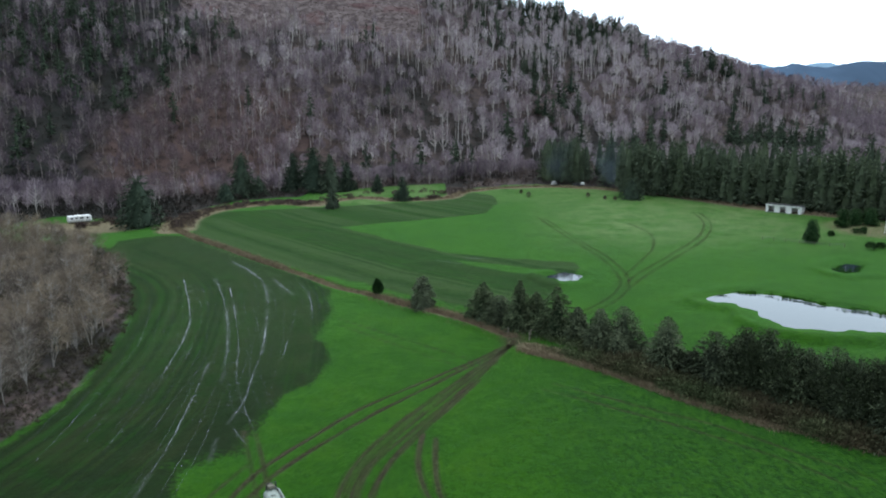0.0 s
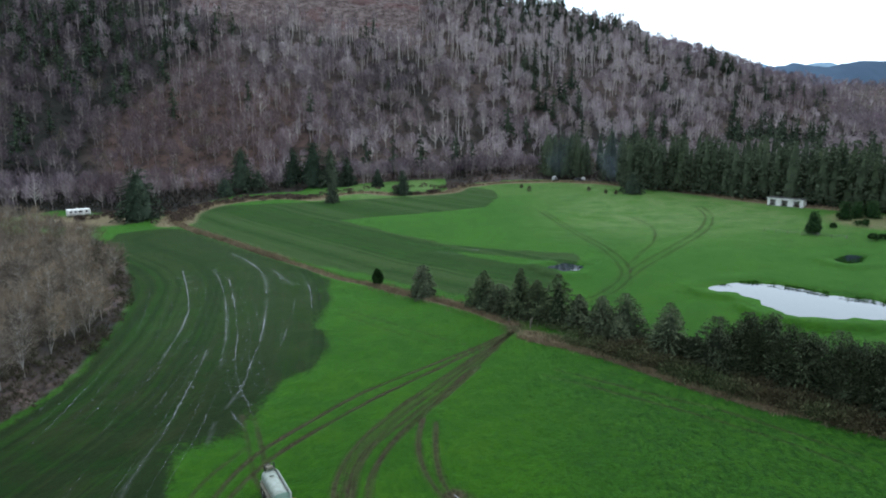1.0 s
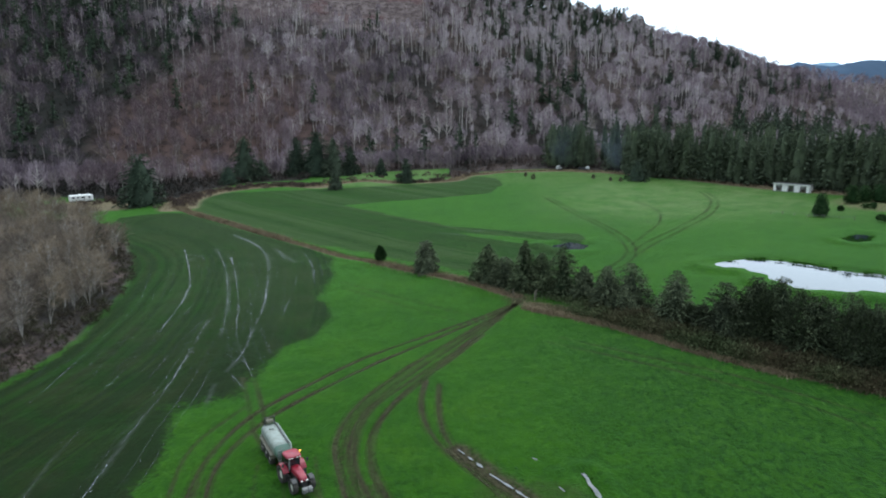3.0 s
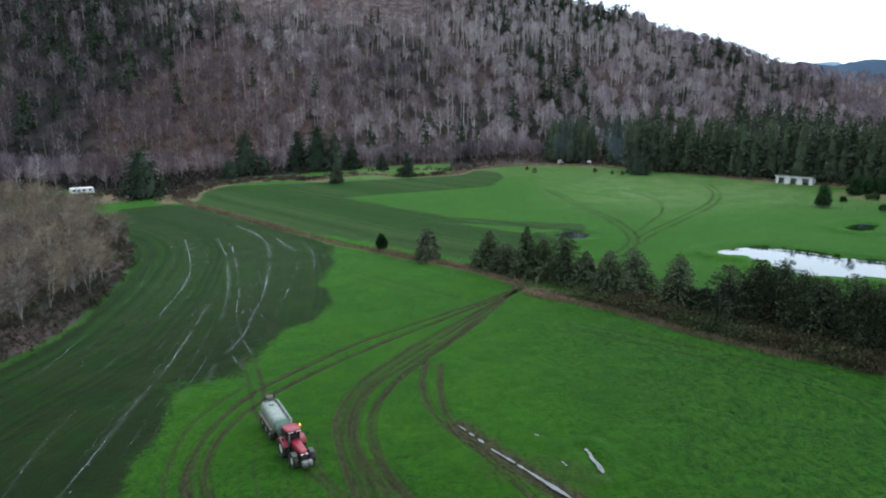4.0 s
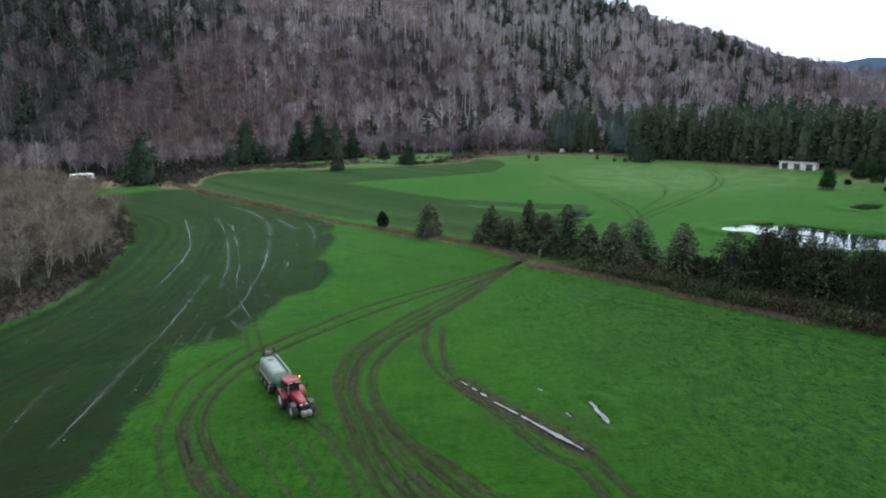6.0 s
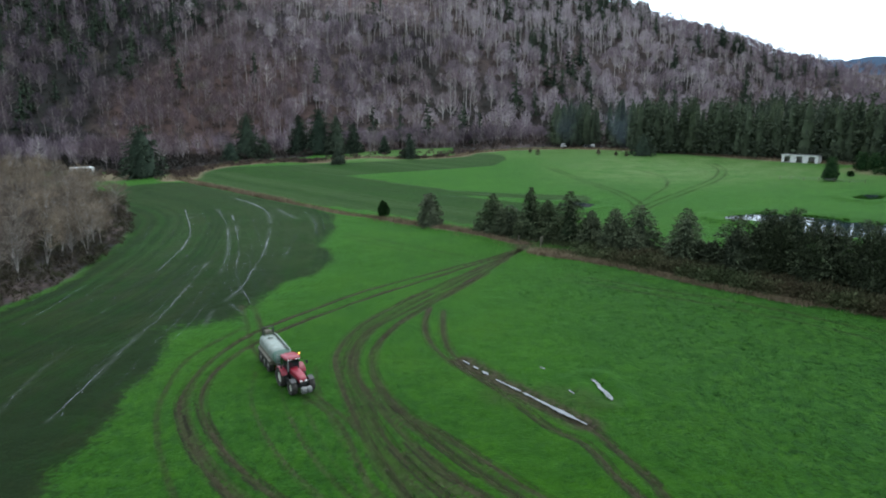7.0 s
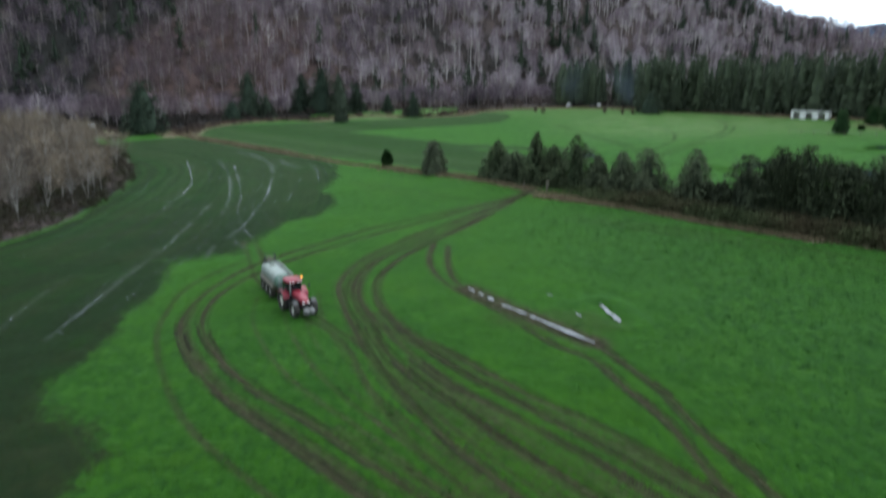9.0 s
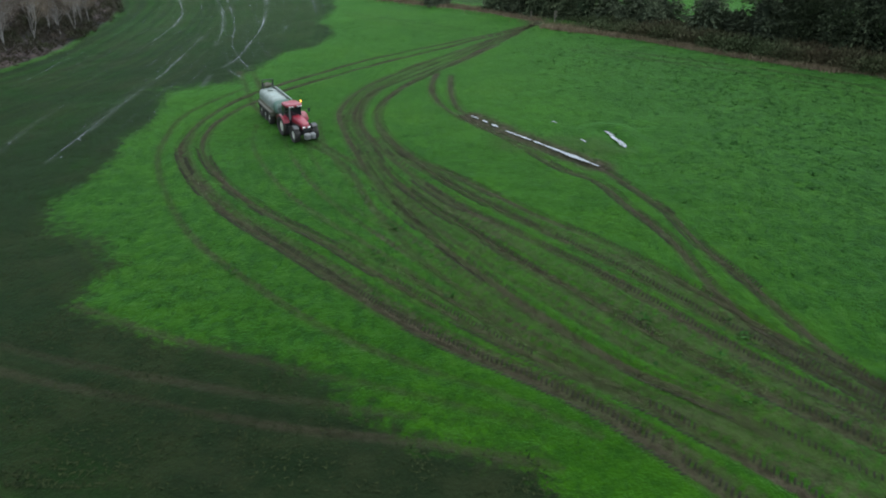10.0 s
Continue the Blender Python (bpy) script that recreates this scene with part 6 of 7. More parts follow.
def open_shed():
    s = thing("open_shed", 132.4, 271.5, at(132.4, 271.5), "long low white shed with three dark open bays", "shed", turn=-42.1)
    L, D, Hh = 13.0, 4.0, 2.7
    bays = ((-4.5, 2.1), (-0.2, 2.2), (4.1, 2.3))
    bm = bmesh.new()
    edge = -L / 2
    for cx, w in bays:
        a, b = edge, cx - w / 2
        box(bm, (a + b) / 2, -D / 2, Hh / 2 - 0.1, b - a, 0.2, Hh + 0.2)
        box(bm, cx, -D / 2, Hh - 0.25, w, 0.2, 0.5)
        edge = cx + w / 2
    box(bm, (edge + L / 2) / 2, -D / 2, Hh / 2 - 0.1, L / 2 - edge, 0.2, Hh + 0.2)
    piece("front_wall", bm, DIRTY_WHITE, s, "white painted front wall")
    for x in (-L / 2 + 0.1, L / 2 - 0.1):
        bm = bmesh.new()
        box(bm, x, 0.1, Hh / 2 - 0.1, 0.2, D - 0.4, Hh + 0.2)
        piece("end_wall", bm, DIRTY_WHITE, s)
    bm = bmesh.new()
    box(bm, 0, D / 2, Hh / 2 - 0.1, L, 0.2, Hh + 0.2)
    piece("back_wall", bm, DIRTY_WHITE, s)
    bm = bmesh.new()
    box(bm, 0, 0, Hh + 0.14, L + 0.5, D + 0.6, 0.14, 0.02, (2, 0, 0))
    piece("roof", bm, BLACK, s, "flat dark mossy roof")
    bm = bmesh.new()
    box(bm, 0, -D / 2 - 0.34, Hh + 0.08, L + 0.5, 0.06, 0.3)
    piece("fascia", bm, WHITE, s)
    bm = bmesh.new()
    box(bm, 0, 0, -0.1, L + 0.4, D + 0.4, 0.24, 0.02)
    piece("floor_slab", bm, CONCRETE, s)


def caravan():
    c = thing("caravan", -147.8, 283.8, at(-147.8, 283.8) + 0.02, "long white travel trailer parked below bare trees", "caravan", turn=36.5)
    bm = bmesh.new()
    loft(bm, [ring(x, 0, z, w, h, 28, 7) for x, z, w, h in ((-4.3, 1.9, 2.2, 2.2), (-4.15, 1.9, 2.42, 2.5), (3.7, 1.9, 2.42, 2.5), (4.15, 1.82, 2.36, 2.3), (4.4, 1.7, 2.1, 1.9))])
    body = piece("body", bm, WHITE, c, "white caravan body")
    for x, w, h in ((-2.9, 0.95, 0.6), (-1.2, 0.9, 0.55), (0.7, 1.3, 0.65), (2.9, 0.7, 0.75)):
        bm = bmesh.new()
        box(bm, x, -1.215, 2.1, w, 0.04, h, 0.02)
        piece("window", bm, GLASS, body)
    bm = bmesh.new()
    box(bm, 1.9, -1.215, 1.72, 0.7, 0.04, 1.9, 0.02)
    piece("door", bm, DIRTY_WHITE, body)
    bm = bmesh.new()
    box(bm, -0.1, -1.216, 1.15, 8.0, 0.035, 0.16)
    piece("stripe", bm, GREY, body, "grey side stripe")
    bm = bmesh.new()
    box(bm, -0.4, 0, 3.24, 0.9, 0.7, 0.26, 0.06)
    box(bm, 2.4, 0.2, 3.2, 0.4, 0.4, 0.14, 0.03)
    piece("roof_unit", bm, WHITE, c)
    for x in (-0.9, 0.05):
        for y in (-1.05, 1.05):
            wheel(c, x, y, 0.36, 0.22, 12)
    bm = bmesh.new()
    rod(bm, (4.2, 0.6, 0.65), (5.5, 0, 0.6), 0.06)
    rod(bm, (4.2, -0.6, 0.65), (5.5, 0, 0.6), 0.06)
    rod(bm, (5.4, 0, 0), (5.4, 0, 0.9), 0.05)
    piece("hitch", bm, STEEL, c)
    bm = bmesh.new()
    box(bm, 0, 0, 0.55, 8.2, 2.0, 0.2, 0.02)
    for x in (-3.7, 3.7):
        for y in (-0.9, 0.9):
            rod(bm, (x, y, 0), (x, y, 0.5), 0.05)
    piece("chassis", bm, BLACK, c)


def parked_car(x, y, turn, paint, label, tall):
    c = thing("parked_car", x, y, at(x, y), label, "car", "cars beyond the far field", turn)
    bm = bmesh.new()
    loft(bm, [ring(q, 0, z, w, h, 20, 5) for q, z, w, h in ((-2.3, 0.75, 1.6, 0.5), (-2.15, 0.78, 1.8, 0.75), (2.0, 0.74, 1.8, 0.72), (2.3, 0.68, 1.55, 0.5))])
    piece("body", bm, paint, c, soft=True)
    bm = bmesh.new()
    loft(bm, [ring(q, 0, z, w, h, 20, 5) for q, z, w, h in ((-2.0, 1.2, 1.5, 0.4), (-1.7, 1.1 + tall / 2, 1.6, tall), (0.6, 1.1 + tall / 2, 1.55, tall), (1.2, 1.2, 1.5, 0.3))])
    piece("cabin", bm, paint, c, soft=True)
    bm = bmesh.new()
    box(bm, -0.5, 0, 1.2 + tall * 0.5, 2.0, 1.64, tall * 0.5, 0.05)
    piece("window", bm, GLASS, c)
    for q in (-1.4, 1.4):
        for w in (-0.8, 0.8):
            wheel(c, q, w, 0.34, 0.22, 10)


open_shed()
caravan()
parked_car(57.5, 366, 62, VAN_PAINT, "small pale van parked below firs", 1.1)
parked_car(68.6, 360, -5, DARK_CAR, "dark car parked beyond the far field", 0.6)
parked_car(71.6, 363, 84, VAN_PAINT, "pale car parked behind a dark one", 0.6)


def flag_pole():
    p = thing("white_pole", 143.8, 226.7, at(143.8, 226.7), "tall thin white pole on the lawn", "pole")
    bm = bmesh.new()
    cyl(bm, 0, 0, 2.8, 0.11, 6.0, "z", 10, 0.07)
    piece("shaft", bm, WHITE, p)
    bm = bmesh.new()
    cyl(bm, 0, 0, 0.1, 0.22, 0.3, "z", 10)
    cyl(bm, 0, 0, 5.83, 0.12, 0.12, "z", 10, 0.04)
    piece("base_and_cap", bm, GREY, p)


def wire_fence(points, label):
    f = thing("wire_fence", *points[0], at(*points[0]), label, "fence")
    x0, y0 = points[0]
    z0 = at(x0, y0)
    line = spline(points, 3.0)
    tops = []
    for x, y in line:
        bm = bmesh.new()
        z = at(x, y) - z0
        cyl(bm, x - x0, y - y0, z + 0.55, 0.07, 1.5, "z", 8, 0.06)
        piece("post", bm, WOOD, f)
        tops.append((x - x0, y - y0, z))
    for h in (0.5, 0.85, 1.15):
        bm = bmesh.new()
        for a, b in zip(tops[:-1], tops[1:]):
            rod(bm, (a[0], a[1], a[2] + h), (b[0], b[1], b[2] + h), 0.012, 4)
        piece("wire", bm, STEEL, f)


def gate_posts():
    for x, y, h in ((17.3, 135.4, 1.9), (17.9, 137.6, 1.6), (13.4, 139.3, 1.4), (33.2, 118.6, 1.2)):
        p = thing("gate_post", x, y, at(x, y), "grey weathered wooden post at the gateway", "post", "posts along the hedge")
        bm = bmesh.new()
        box(bm, 0, 0, h / 2 - 0.2, 0.2, 0.2, h + 0.4, 0.03)
        piece("shaft", bm, WOOD, p)


flag_pole()
wire_fence([(102.5, 223), (108, 219), (114, 213), (121, 209)], "thin wire fence round the lawn edge")
gate_posts()


def lying_blades(p, length, width, rng):
    """Flat tufts bent over by the wet, their faces to the sky."""
    a = rng.uniform(0, 2 * np.pi, len(p))
    go = np.stack([np.cos(a), np.sin(a), rng.uniform(0.1, 0.5, len(p))], 1)
    side = np.stack([-np.sin(a), np.cos(a), rng.normal(0, 0.15, len(p))], 1) * (width / 2)[:, None]
    v = np.stack([p - side, p + side, p + go * length[:, None]], 1).reshape(-1, 3)
    return v, np.arange(len(v)).reshape(-1, 3)


def small_growth():
    rng = np.random.default_rng(55)
    for x, y, h in ((39.6, 326.4, 2.8), (37.5, 339, 2.0), (66.2, 321.8, 2.4), (72.2, 313.9, 1.9), (76.1, 311.5, 2.0), (6, 349, 1.8)):
        ob = thing("rusty_shrub", x, y, at(x, y), "small rust-brown shrub on the far rise", "shrub", "rusty shrubs on the far rise")
        part("stem", mesh_of("stem", *tube(np.array([(0, 0, -0.1), (0, 0, h * 0.7)]), [0.12, 0.05], 5), [BARK_DARK]), ob)
        part("crown", mesh_of("crown", *bush(rng, h, h * 0.38, 220, 0.4, 0.3), [SCRUB]), ob)
    ob = thing("brush_pile", -141.5, 272, at(-141.5, 272), "dark heap of cut brush beside the caravan", "brush pile")
    part("sticks", mesh_of("sticks", *bush(rng, 2.2, 1.9, 400, 0.8), [SCRUB]), ob)
    # rough tussocks in the near pasture
    n = 260000
    x, y = rng.uniform(-60, 75, n), 24 + 116 * rng.uniform(0, 1, n) ** 1.25
    keep = (value_noise(x, y, 0.9, 201, 2) + 0.3 * value_noise(x, y, 9, 202) > -0.1) & (region(x, y, FIELD_EDGE, 4) > 0.5)
    for strength, pts in TRACKS[:7]:
        keep &= line_distance(x, y, spline(pts), 3) > 0.6
    keep &= (x < 16) | (y < np.interp(x, [16, 28, 45, 63, 84], [129, 120, 101, 86, 66]))
    x, y = x[keep], y[keep]
    n = len(x)
    tall = rng.uniform(0.05, 0.16, n)
    v, f = lying_blades(np.stack([x, y, field_z(x, y) + 0.01], 1), tall * 1.5, rng.uniform(0.04, 0.09, n), rng)
    tagged(new("pasture_grass", mesh_of("pasture_grass", v, f, [TUSSOCK])), "short tussocky green pasture grass", "grass", kind="stuff")


def tussocks():
    """Rank tufts standing up out of the wet meadow, thickest towards the hedge."""
    rng = np.random.default_rng(57)
    n = 26000
    x, y = rng.uniform(-28, 78, n), rng.uniform(24, 134, n)
    thick = smooth(2, 34, x) * 0.60 - 0.05 + 0.30 * value_noise(x, y, 11, 203, 3) + 0.3 * value_noise(x, y, 2.5, 204, 2)
    keep = (rng.uniform(0, 1, n) < thick) & (region(x, y, FIELD_EDGE, 4) > 1.0) & (y < np.interp(x, [-28, 14, 16, 28, 45, 63, 84], [150, 134, 128, 119, 100, 85, 65]))
    for strength, pts in TRACKS[:7]:
        keep &= line_distance(x, y, spline(pts), 3) > 0.9
    for pool in (RUT_POOL, list(GRASS_POOL)):
        keep &= line_distance(x, y, np.array(pool), 4) > 1.2
    x, y = x[keep], y[keep]
    n, each = len(x), 9
    a = rng.uniform(0, 2 * np.pi, (n, each))
    size = rng.uniform(0.5, 1.25, (n, 1))
    foot = np.stack([x[:, None] + np.cos(a) * 0.14 * size, y[:, None] + np.sin(a) * 0.14 * size, np.repeat(field_z(x, y)[:, None] - 0.02, each, 1)], 2).reshape(-1, 3)
    d = np.stack([np.cos(a) * 0.26 * size, np.sin(a) * 0.26 * size, rng.uniform(0.04, 0.14, (n, each)) * size], 2).reshape(-1, 3)
    across = np.stack([-np.sin(a), np.cos(a), rng.normal(0, 0.25, a.shape)], 2).reshape(-1, 3) * np.repeat(0.07 * size[:, 0], each)[:, None]
    v = np.stack([foot - across, foot + across, foot + d], 1).reshape(-1, 3)
    f = np.arange(len(v)).reshape(-1, 3)
    tagged(new("rank_tussocks", mesh_of("rank_tussocks", v, f, [RANK])), "dark rank grass tussocks in the wet meadow", "grass", kind="stuff")


RANK = foliage("rank_grass", (0.0100, 0.042, 0.0070), (0.032, 0.096, 0.018))
tussocks()
TUSSOCK = foliage("pasture_blades", (0.013, 0.052, 0.005), (0.034, 0.100, 0.009))
small_growth()


def field_litter():
    """Dead stubble and torn turf in the slurry field."""
    rng = np.random.default_rng(85)
    n = 70000
    x, y = rng.uniform(-62, 8, n), 22 + 60 * rng.uniform(0, 1, n) ** 1.5
    keep = (value_noise(x, y, 2.2, 241, 3) + rng.normal(0, 0.4, n) > 0.15) & (region(x, y, FIELD_EDGE, 4) < -0.2)
    x, y = x[keep], y[keep]
    n = len(x)
    tall = rng.uniform(0.04, 0.15, n)
    v, f = lying_blades(np.stack([x, y, field_z(x, y) + 0.01], 1), tall * 2.0, rng.uniform(0.05, 0.12, n), rng)
    tagged(new("field_stubble", mesh_of("field_stubble", v, f, [STUBBLE])), "dead stubble and torn turf in slurry", "grass", kind="stuff")


STUBBLE = foliage("torn_turf", (0.010, 0.018, 0.006), (0.030, 0.038, 0.014))
field_litter()


def slurry_lines():
    """Pale liquid lying in thin broken lines along the spreading passes."""
    rng = np.random.default_rng(95)
    V, Fc, T, E, n = [], [], [], [], 0
    for k, (strength, pts) in enumerate(slurry_passes()):
        line = spline(pts, 0.6)
        line = line + 0.16 * np.stack([value_noise(line[:, 0], line[:, 1], 2.6, 251, 3), value_noise(line[:, 0], line[:, 1], 2.6, 252, 3)], 1)
        go = unit(np.gradient(line, axis=0))
        side = np.stack([-go[:, 1], go[:, 0]], 1)
        x, y = line[:, 0], line[:, 1]
        wide = (0.03 + 0.06 * strength) * (0.9 + 0.5 * value_noise(x, y, 7, 260 + k, 2) + 0.18 * value_noise(x, y, 1.1, 290 + k, 2))
        wide = np.clip(wide, 0.03, 0.3) * (1 + 0.7 * smooth(110, 190, y))
        much = strength * np.clip(0.62 + 0.85 * value_noise(x, y, 11, 310 + k, 2) + 0.35 * value_noise(x, y, 2.0, 330 + k, 2), 0.05, 1.15)
        fade = np.minimum(np.arange(len(line)), np.arange(len(line))[::-1]) / 8.0
        much = much * np.clip(fade, 0, 1)
        m = len(line)
        for s, edge in ((1, 0.0), (0, 1.0), (-1, 0.0)):
            q = line + side * (wide * s)[:, None]
            V.append(np.c_[q, field_z(q[:, 0], q[:, 1]) + 0.045 + 0.07 * smooth(95, 125, q[:, 1])])
            T.append(much)
            E.append(np.full(m, edge))
        i = np.arange(m - 1) + n
        Fc += [np.stack([i, i + m, i + m + 1, i + 1], 1), np.stack([i + m, i + 2 * m, i + 2 * m + 1, i + m + 1], 1)]
        n += 3 * m
        # splashes thrown beside the line
        c = int(m * (0.3 + 0.6 * strength))
        j = rng.integers(0, m, c)
        j = j[rng.uniform(size=c) < np.clip(much[j] * 1.3, 0.03, 1)]
        c = len(j)
        if c:
            q = line[j] + side[j] * (rng.normal(0, 0.28, c) * np.where(rng.uniform(size=c) < 0.25, 3.0, 1.0))[:, None]
            a = go[j] * rng.uniform(0.08, 0.42, c)[:, None]
            b = side[j] * rng.uniform(0.03, 0.11, c)[:, None]
            ring_ = np.stack([q - a, q + b, q + a * 0.8, q - b], 1).reshape(-1, 2)
            V.append(np.c_[ring_, field_z(ring_[:, 0], ring_[:, 1]) + 0.05 + 0.07 * smooth(95, 125, ring_[:, 1])])
            T.append(np.repeat(rng.uniform(0.15, 0.55, c), 4))
            E.append(np.full(4 * c, 1.0))
            Fc.append(np.arange(4 * c).reshape(-1, 4) + n)
            n += 4 * c
    me = mesh_of("slurry_lines", np.vstack(V), np.vstack(Fc), [SLURRY], smooth_faces=True)
    set_attr(me, "tint", np.concatenate(T))
    set_attr(me, "centre", np.concatenate(E))
    tagged(new("slurry_lines", me), "thin pale lines of wet slurry across the field", "slurry", kind="stuff")


def slurry_material():
    """Wet film that thins to nothing at its edges."""
    n = Nodes("wet_slurry")
    n.put(Base_Color=n.mix(n.step(n.noise(1.5, 3), 0.3, 0.7), (0.15, 0.17, 0.175), (0.32, 0.35, 0.36)), Roughness=0.35, Specular_IOR_Level=0.4)
    film = n.math('MULTIPLY', n.step(n.attr("centre"), 0.0, 0.8), n.attr("tint"))
    film = n.math('MULTIPLY', film, n.step(n.noise(0.8, 5, 0.7), 0.36, 0.62, 0.3, 1.1))
    n.put(Alpha=n.math('MINIMUM', n.math('MULTIPLY', film, 1.05), 0.9))
    return n.mat


SLURRY = slurry_material()
slurry_lines()


def wheel_track(lines, seed):
    """One thin worn wheel track."""
    V, Fc, T, E, n = [], [], [], [], 0
    for k, (strength, half, pts) in enumerate(lines):
        k += seed * 3
        line = spline(pts, 0.8)
        line = line + 0.16 * np.stack([value_noise(line[:, 0], line[:, 1], 5, 351 + k, 3), value_noise(line[:, 0], line[:, 1], 5, 352 + k, 3)], 1)
        go = unit(np.gradient(line, axis=0))
        side = np.stack([-go[:, 1], go[:, 0]], 1)
        m = len(line)
        much = strength * np.clip(0.65 + 0.7 * value_noise(line[:, 0], line[:, 1], 9, 460 + k, 3), 0.08, 1.1) * np.clip(np.minimum(np.arange(m), np.arange(m)[::-1]) / 9.0, 0, 1)
        wide = half * (1 + 0.5 * value_noise(line[:, 0], line[:, 1], 3, 580 + k, 2))
        for s, edge in ((1, 0.0), (0, 1.0), (-1, 0.0)):
            q = line + side * (wide * s)[:, None]
            V.append(np.c_[q, field_z(q[:, 0], q[:, 1]) + (0.11 if half > 0.5 else 0.03)])
            T.append(much)
            E.append(np.full(m, edge))
        i = np.arange(m - 1) + n
        Fc += [np.stack([i, i + m, i + m + 1, i + 1], 1), np.stack([i + m, i + 2 * m, i + 2 * m + 1, i + m + 1], 1)]
        n += 3 * m
    me = mesh_of("wheel_track", np.vstack(V), np.vstack(Fc), [MARKS], smooth_faces=True)
    set_attr(me, "tint", np.concatenate(T))
    set_attr(me, "centre", np.concatenate(E))
    tagged(new("wheel_track", me), "thin dark brown wheel track across the pasture", "wheel track", kind="structure")


def wheel_marks():
    for k, p in enumerate(FAR_TRACKS):
        wheel_track([(0.65, 0.7, np.array(p))], k)
    for k, (strength, pts) in enumerate(TRACKS):
        p = np.array(pts)
        heavy = [(0.55, 0.2, p + (0.5, 0.25)), (0.45, 0.2, p + (-0.55, -0.2))] if strength > 0.7 else []
        wheel_track([(0.95 * strength, 0.34, p)], 10 + k)
        for j, edge in enumerate(heavy):
            wheel_track([edge], 40 + 2 * k + j)
    # lighter passes that fan out between the main ones
    runs = []
    for strength, pts in TRACKS[:5]:
        p = spline(pts, 1.0)
        p = p[p[:, 1] < 80]
        s = np.r_[0, np.cumsum(np.linalg.norm(np.diff(p, axis=0), axis=1))]
        q = np.linspace(0, s[-1], 14)
        runs.append(np.stack([np.interp(q, s, p[:, 0]), np.interp(q, s, p[:, 1])], 1))
    for k, (i, f, first) in enumerate(((1, 0.3, 4), (1, 0.6, 3), (1, 0.85, 5), (2, 0.35, 3), (2, 0.7, 2), (3, 0.3, 4), (3, 0.6, 3), (0, 0.5, 6))):
        wheel_track([(0.42, 0.22, (runs[i] * (1 - f) + runs[i + 1] * f)[first:])], 90 + k)


def marks_material():
    n = Nodes("worn_marks")
    n.put(Base_Color=n.mix(n.step(n.noise(1.2, 3), 0.3, 0.7), (0.024, 0.022, 0.011), (0.050, 0.042, 0.025)), Roughness=0.9, Specular_IOR_Level=0.05)
    film = n.math('MULTIPLY', n.step(n.attr("centre"), 0.0, 0.9), n.attr("tint"))
    n.put(Alpha=n.math('MINIMUM', n.math('MULTIPLY', film, n.step(n.noise(1.5, 4, 0.65), 0.3, 0.62, 0.2, 0.75)), 0.85))
    return n.mat


MARKS = marks_material()
wheel_marks()


def tread_prints():
    """Lug prints pressed beside the deepest ruts."""
    rng = np.random.default_rng(65)
    P, D = [], []
    for strength, pts in TRACKS:
        if strength < 0.7:
            continue
        line = spline(pts, 0.27)
        line = line[line[:, 1] < 64]
        if len(line) < 5:
            continue
        go = unit(np.gradient(line, axis=0))
        side = np.stack([-go[:, 1], go[:, 0]], 1)
        for s in (-1, 1):
            keep = value_noise(line[:, 0], line[:, 1], 6, 210 + s, 2) > -0.05
            q = line[keep] + side[keep] * s * rng.uniform(0.16, 0.24, keep.sum())[:, None]
            w = (side[keep] * s * 0.34 - go[keep] * 0.16)
            P.append(q)
            D.append(w)
    P, D = np.vstack(P), np.vstack(D)
    n = len(P)
    z = field_z(P[:, 0], P[:, 1]) + 0.05
    along_way = np.stack([-D[:, 1], D[:, 0]], 1)
    along_way = along_way / np.linalg.norm(along_way, axis=1, keepdims=True) * 0.05
    h = rng.uniform(0.01, 0.05, n)
    a = np.c_[P - along_way, z - 0.14]
    b = np.c_[P + along_way, z - 0.14]
    c = np.c_[P + D + along_way, z - 0.02]
    d = np.c_[P + D - along_way, z - 0.02]
    e = np.c_[P + D * 0.5, z - 0.04 + h]
    v = np.stack([a, b, c, d, e], 1).reshape(-1, 3)
    k = np.arange(n)[:, None] * 5
    f = np.vstack([k + np.array(t) for t in ((0, 1, 4), (1, 2, 4), (2, 3, 4), (3, 0, 4))])
    tagged(new("tread_clods", mesh_of("tread_clods", v, f, [MUD])), "dark mud clods pressed by tyre lugs", "mud", kind="stuff")


MUD = plain("lug_mud", (0.014, 0.016, 0.009), (0.028, 0.028, 0.016), 1.5, 0.9, spec=0.1)
tread_prints()


def rut_pools():
    """Water standing in the wheel ruts."""
    for points, w in (([(1.3, 75.6), (2.0, 74.5)], 0.20), ([(2.4, 73.9), (2.9, 73.1)], 0.24), ([(3.3, 72.5), (3.9, 71.5)], 0.24), (RUT_POOL[2:4], 0.22), ([(7.1, 66.9), (9.6, 63.4), (12.1, 59.9)], 0.29), ([(9.6, 73.7), (10.1, 73.2)], 0.14), ([(11.7, 67.6), (12.1, 66.7)], 0.12)):
        line = spline(points, 0.5)
        go = unit(np.gradient(line, axis=0))
        side = np.stack([-go[:, 1], go[:, 0]], 1)
        wide = np.maximum(w * (0.7 + 0.8 * value_noise(line[:, 0] * 3, line[:, 1] * 3, 2.0, 221)), 0.06)
        wide[0] = wide[-1] = 0.08
        z = np.full(len(line), base_z(line[:, 0], line[:, 1]).mean() + 0.045)
        v = np.vstack([np.c_[line + side * wide[:, None], z], np.c_[line - side * wide[:, None], z]])
        n = len(line)
        i = np.arange(n - 1)
        f = np.stack([i, i + n, i + n + 1, i + 1], 1)
        tagged(new("puddle", mesh_of("puddle", v, f, [MUDDY_WATER])), "thin bright puddle standing in a wheel rut", "puddle", kind="structure")


rut_pools()


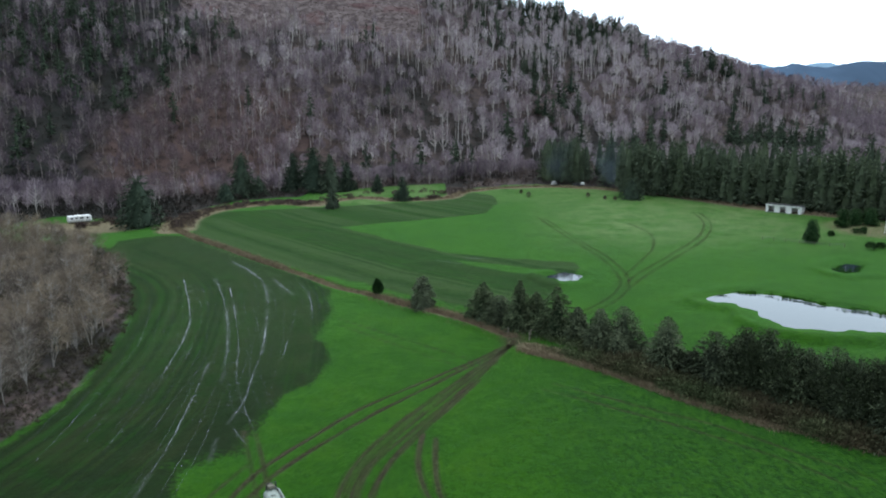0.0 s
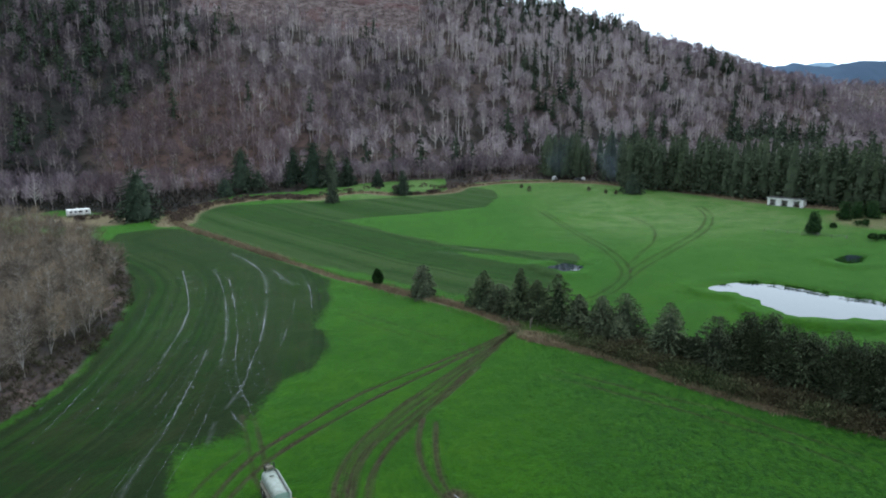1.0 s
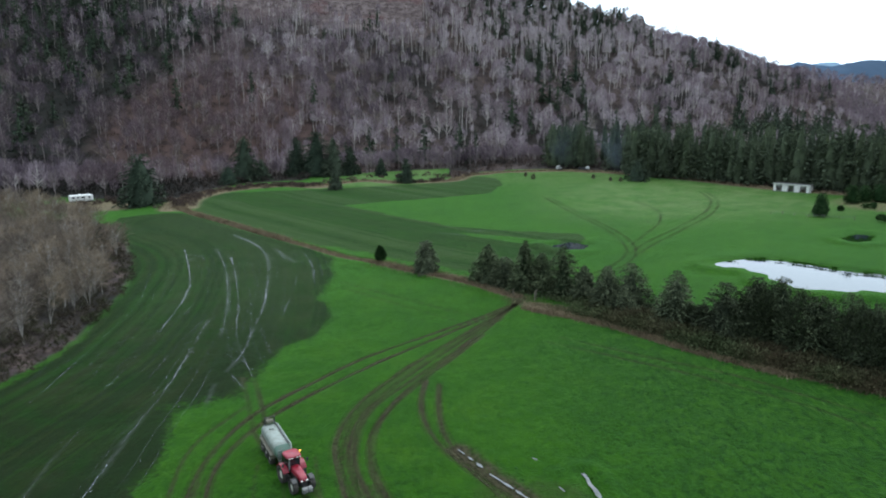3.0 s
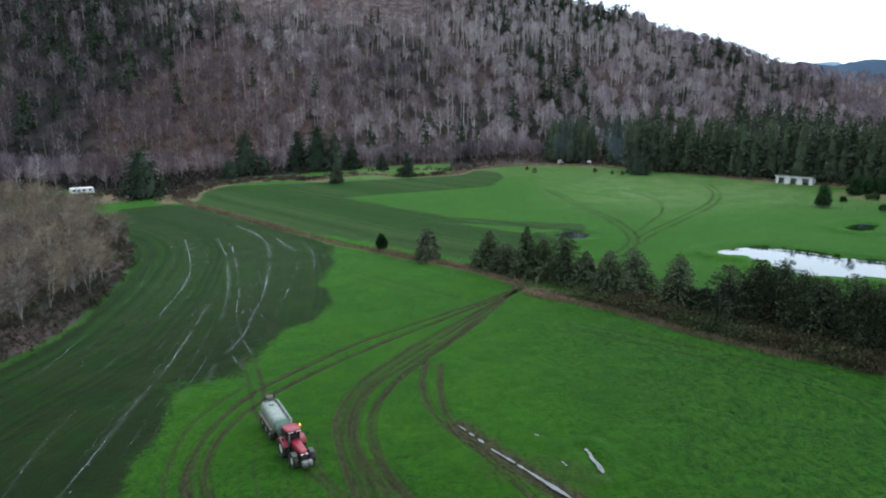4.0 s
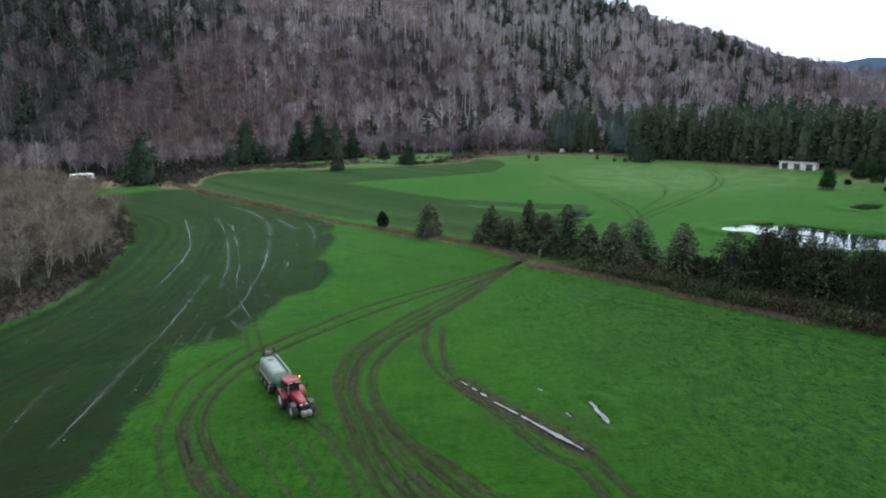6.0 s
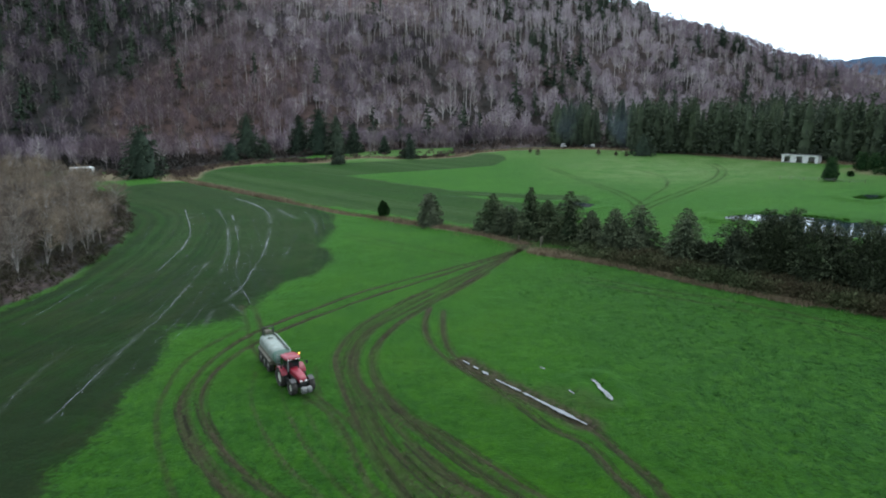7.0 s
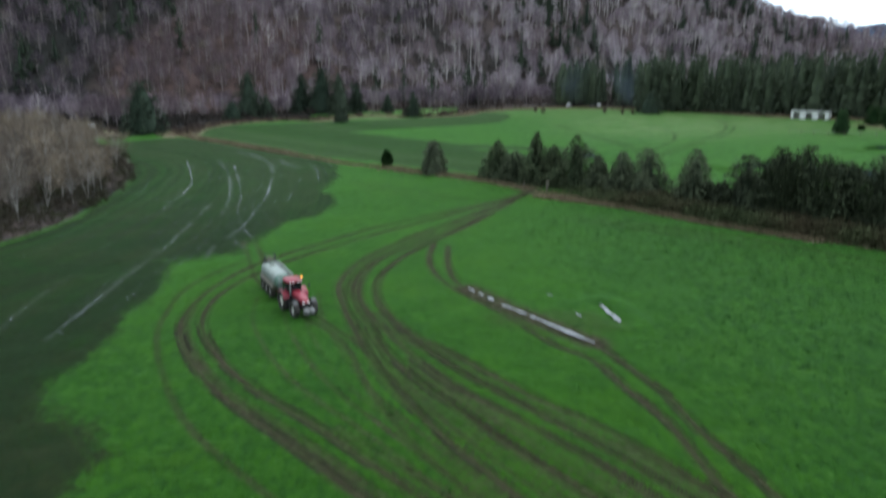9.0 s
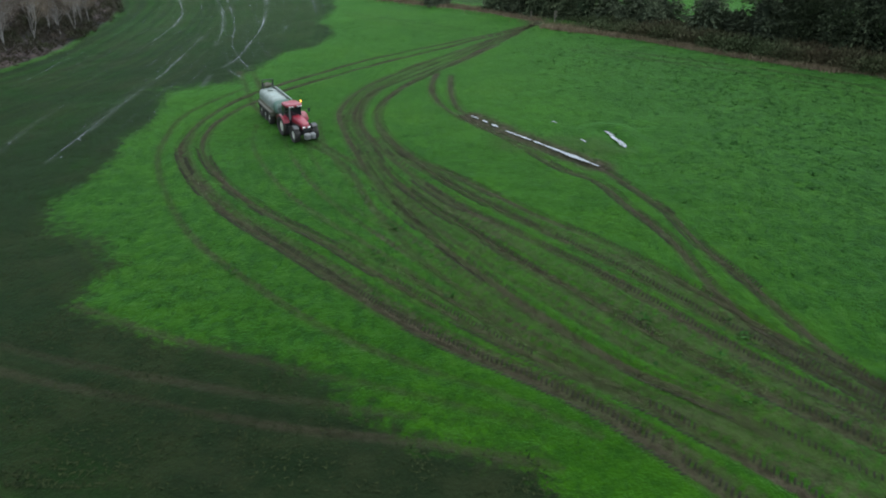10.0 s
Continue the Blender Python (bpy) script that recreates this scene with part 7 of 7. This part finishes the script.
def shore_grass():
    """Grass standing round and in the edge of the pond and pools."""
    rng = np.random.default_rng(75)
    P = []
    for ring_, count, spread in ((POND, 6000, 0.8), (HOLLOW_A, 120, 0.7), (HOLLOW_B, 2600, 1.5), (GRASS_POOL, 24, 0.1)):
        x, y = along(np.vstack([ring_, ring_[:1]]), count, spread, rng)
        keep = value_noise(x, y, 2.5, 231, 2) > -0.25
        P.append(np.c_[x[keep], y[keep]])
    P = np.vstack(P)
    n = len(P)
    tall = rng.uniform(0.06, 0.2, n)
    d = np.stack([rng.normal(0, 0.5, n) * tall, rng.normal(0, 0.5, n) * tall, tall], 1)
    lift = np.where(np.hypot(P[:, 0] - 109, P[:, 1] - 185) < 8, WATER_LEVEL["hollow_b"] - 0.03, -99)
    v, f = slivers(np.c_[P, np.maximum(base_z(P[:, 0], P[:, 1]) - 0.12, lift)], d, rng.uniform(0.2, 0.6, n), rng)
    tagged(new("shore_grass", mesh_of("shore_grass", v, f, [TUSSOCK])), "rough grass standing round the flood water", "grass", kind="stuff")


shore_grass()


def smoke_plume(x, y, h, r, lean, seed, body):
    """Thin blue smoke drifting up in front of the firs."""
    rng = np.random.default_rng(seed)
    pieces = []
    for shell in (0.4, 0.7, 1.0):
        zs = np.linspace(0, h, 12)
        rows = []
        for z in zs:
            q = z / h
            a = np.arange(14) * 2 * np.pi / 14
            w = r * shell * (0.25 + 0.9 * q) * (1 + 0.25 * np.sin(3 * a + 5 * q + seed) + 0.12 * rng.normal(size=14))
            w = w * (1 - smooth(0.75, 1.0, q) * 0.9)
            rows.append(np.stack([np.cos(a) * w + lean * h * q ** 1.4, np.sin(a) * w, np.full(14, z)], 1))
        f = []
        for k in range(len(zs) - 1):
            for s in range(14):
                i0, i1 = k * 14 + s, k * 14 + (s + 1) % 14
                f += [(i0, i1, i1 + 14), (i0, i1 + 14, i0 + 14)]
        pieces.append((np.vstack(rows), np.array(f)))
    me = mesh_of("smoke", *join(pieces), [SMOKE], smooth_faces=True)
    height = np.concatenate([p[0][:, 2] for p in pieces]) / h
    set_attr(me, "body", body * smooth(0.0, 0.25, height) * smooth(1.0, 0.3, height))
    ob = tagged(new("smoke", me), "thin blue smoke drifting before dark firs", "smoke", kind="stuff")
    ob.matrix_basis = pose(x, y, at(x, y) + 0.3)


def smoke_material():
    n = Nodes("thin_smoke")
    n.t.nodes.remove(n.b)
    soft = n.t.nodes.new("ShaderNodeBsdfDiffuse")
    soft.inputs["Color"].default_value = (0.42, 0.50, 0.62, 1)
    clear = n.t.nodes.new("ShaderNodeBsdfTransparent")
    both = n.t.nodes.new("ShaderNodeMixShader")
    n.link(n.math('MULTIPLY', n.attr("body"), n.step(n.noise(0.09, 3, 0.6), 0.35, 0.75, 0.0, 0.06)), both.inputs[0])
    n.link(clear.outputs[0], both.inputs[1])
    n.link(soft.outputs[0], both.inputs[2])
    n.link(both.outputs[0], n.out.inputs[0])
    return n.mat


SMOKE = smoke_material()
smoke_plume(82, 344, 30, 10, -0.12, 3, 1.0)
smoke_plume(57, 358, 32, 9, -0.05, 5, 0.45)


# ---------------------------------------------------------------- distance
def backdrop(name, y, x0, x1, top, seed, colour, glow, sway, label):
    # aerial haze is put into the colour: a bluish base that also glows
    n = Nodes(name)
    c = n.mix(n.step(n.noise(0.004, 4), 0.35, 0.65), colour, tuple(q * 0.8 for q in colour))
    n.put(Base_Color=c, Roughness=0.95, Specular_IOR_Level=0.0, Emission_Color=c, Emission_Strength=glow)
    gx, gy = np.arange(x0, x1, 9.0), np.linspace(y, y + 500, 9)
    X, Y = [a.ravel() for a in np.meshgrid(gx, gy)]
    crest = top + sway * top * (0.7 * value_noise(X, 0 * X, 420, seed, 3) + 0.5 * value_noise(X, 0.4 * Y, 110, seed + 9, 4))
    Z = crest * np.sin(np.clip((Y - y) / 500, 0, 1) * np.pi * 0.62) + 0.03 * top * value_noise(X, Y, 60, seed + 3)
    me = mesh_of(name, np.stack([X, Y, Z], 1), grid_faces(len(gx), len(gy)), [n.mat], smooth_faces=True)
    tagged(new(name, me), label, "hills", kind="structure")


backdrop("backdrop_near", 2300, 700, 2700, 172, 61, (0.055, 0.086, 0.13), 0.32, 0.30, "wooded ridge far up the valley in painted blue haze")
backdrop("backdrop_far", 3700, 900, 4200, 236, 71, (0.12, 0.19, 0.26), 0.75, 0.25, "hills on the horizon in painted pale blue haze")
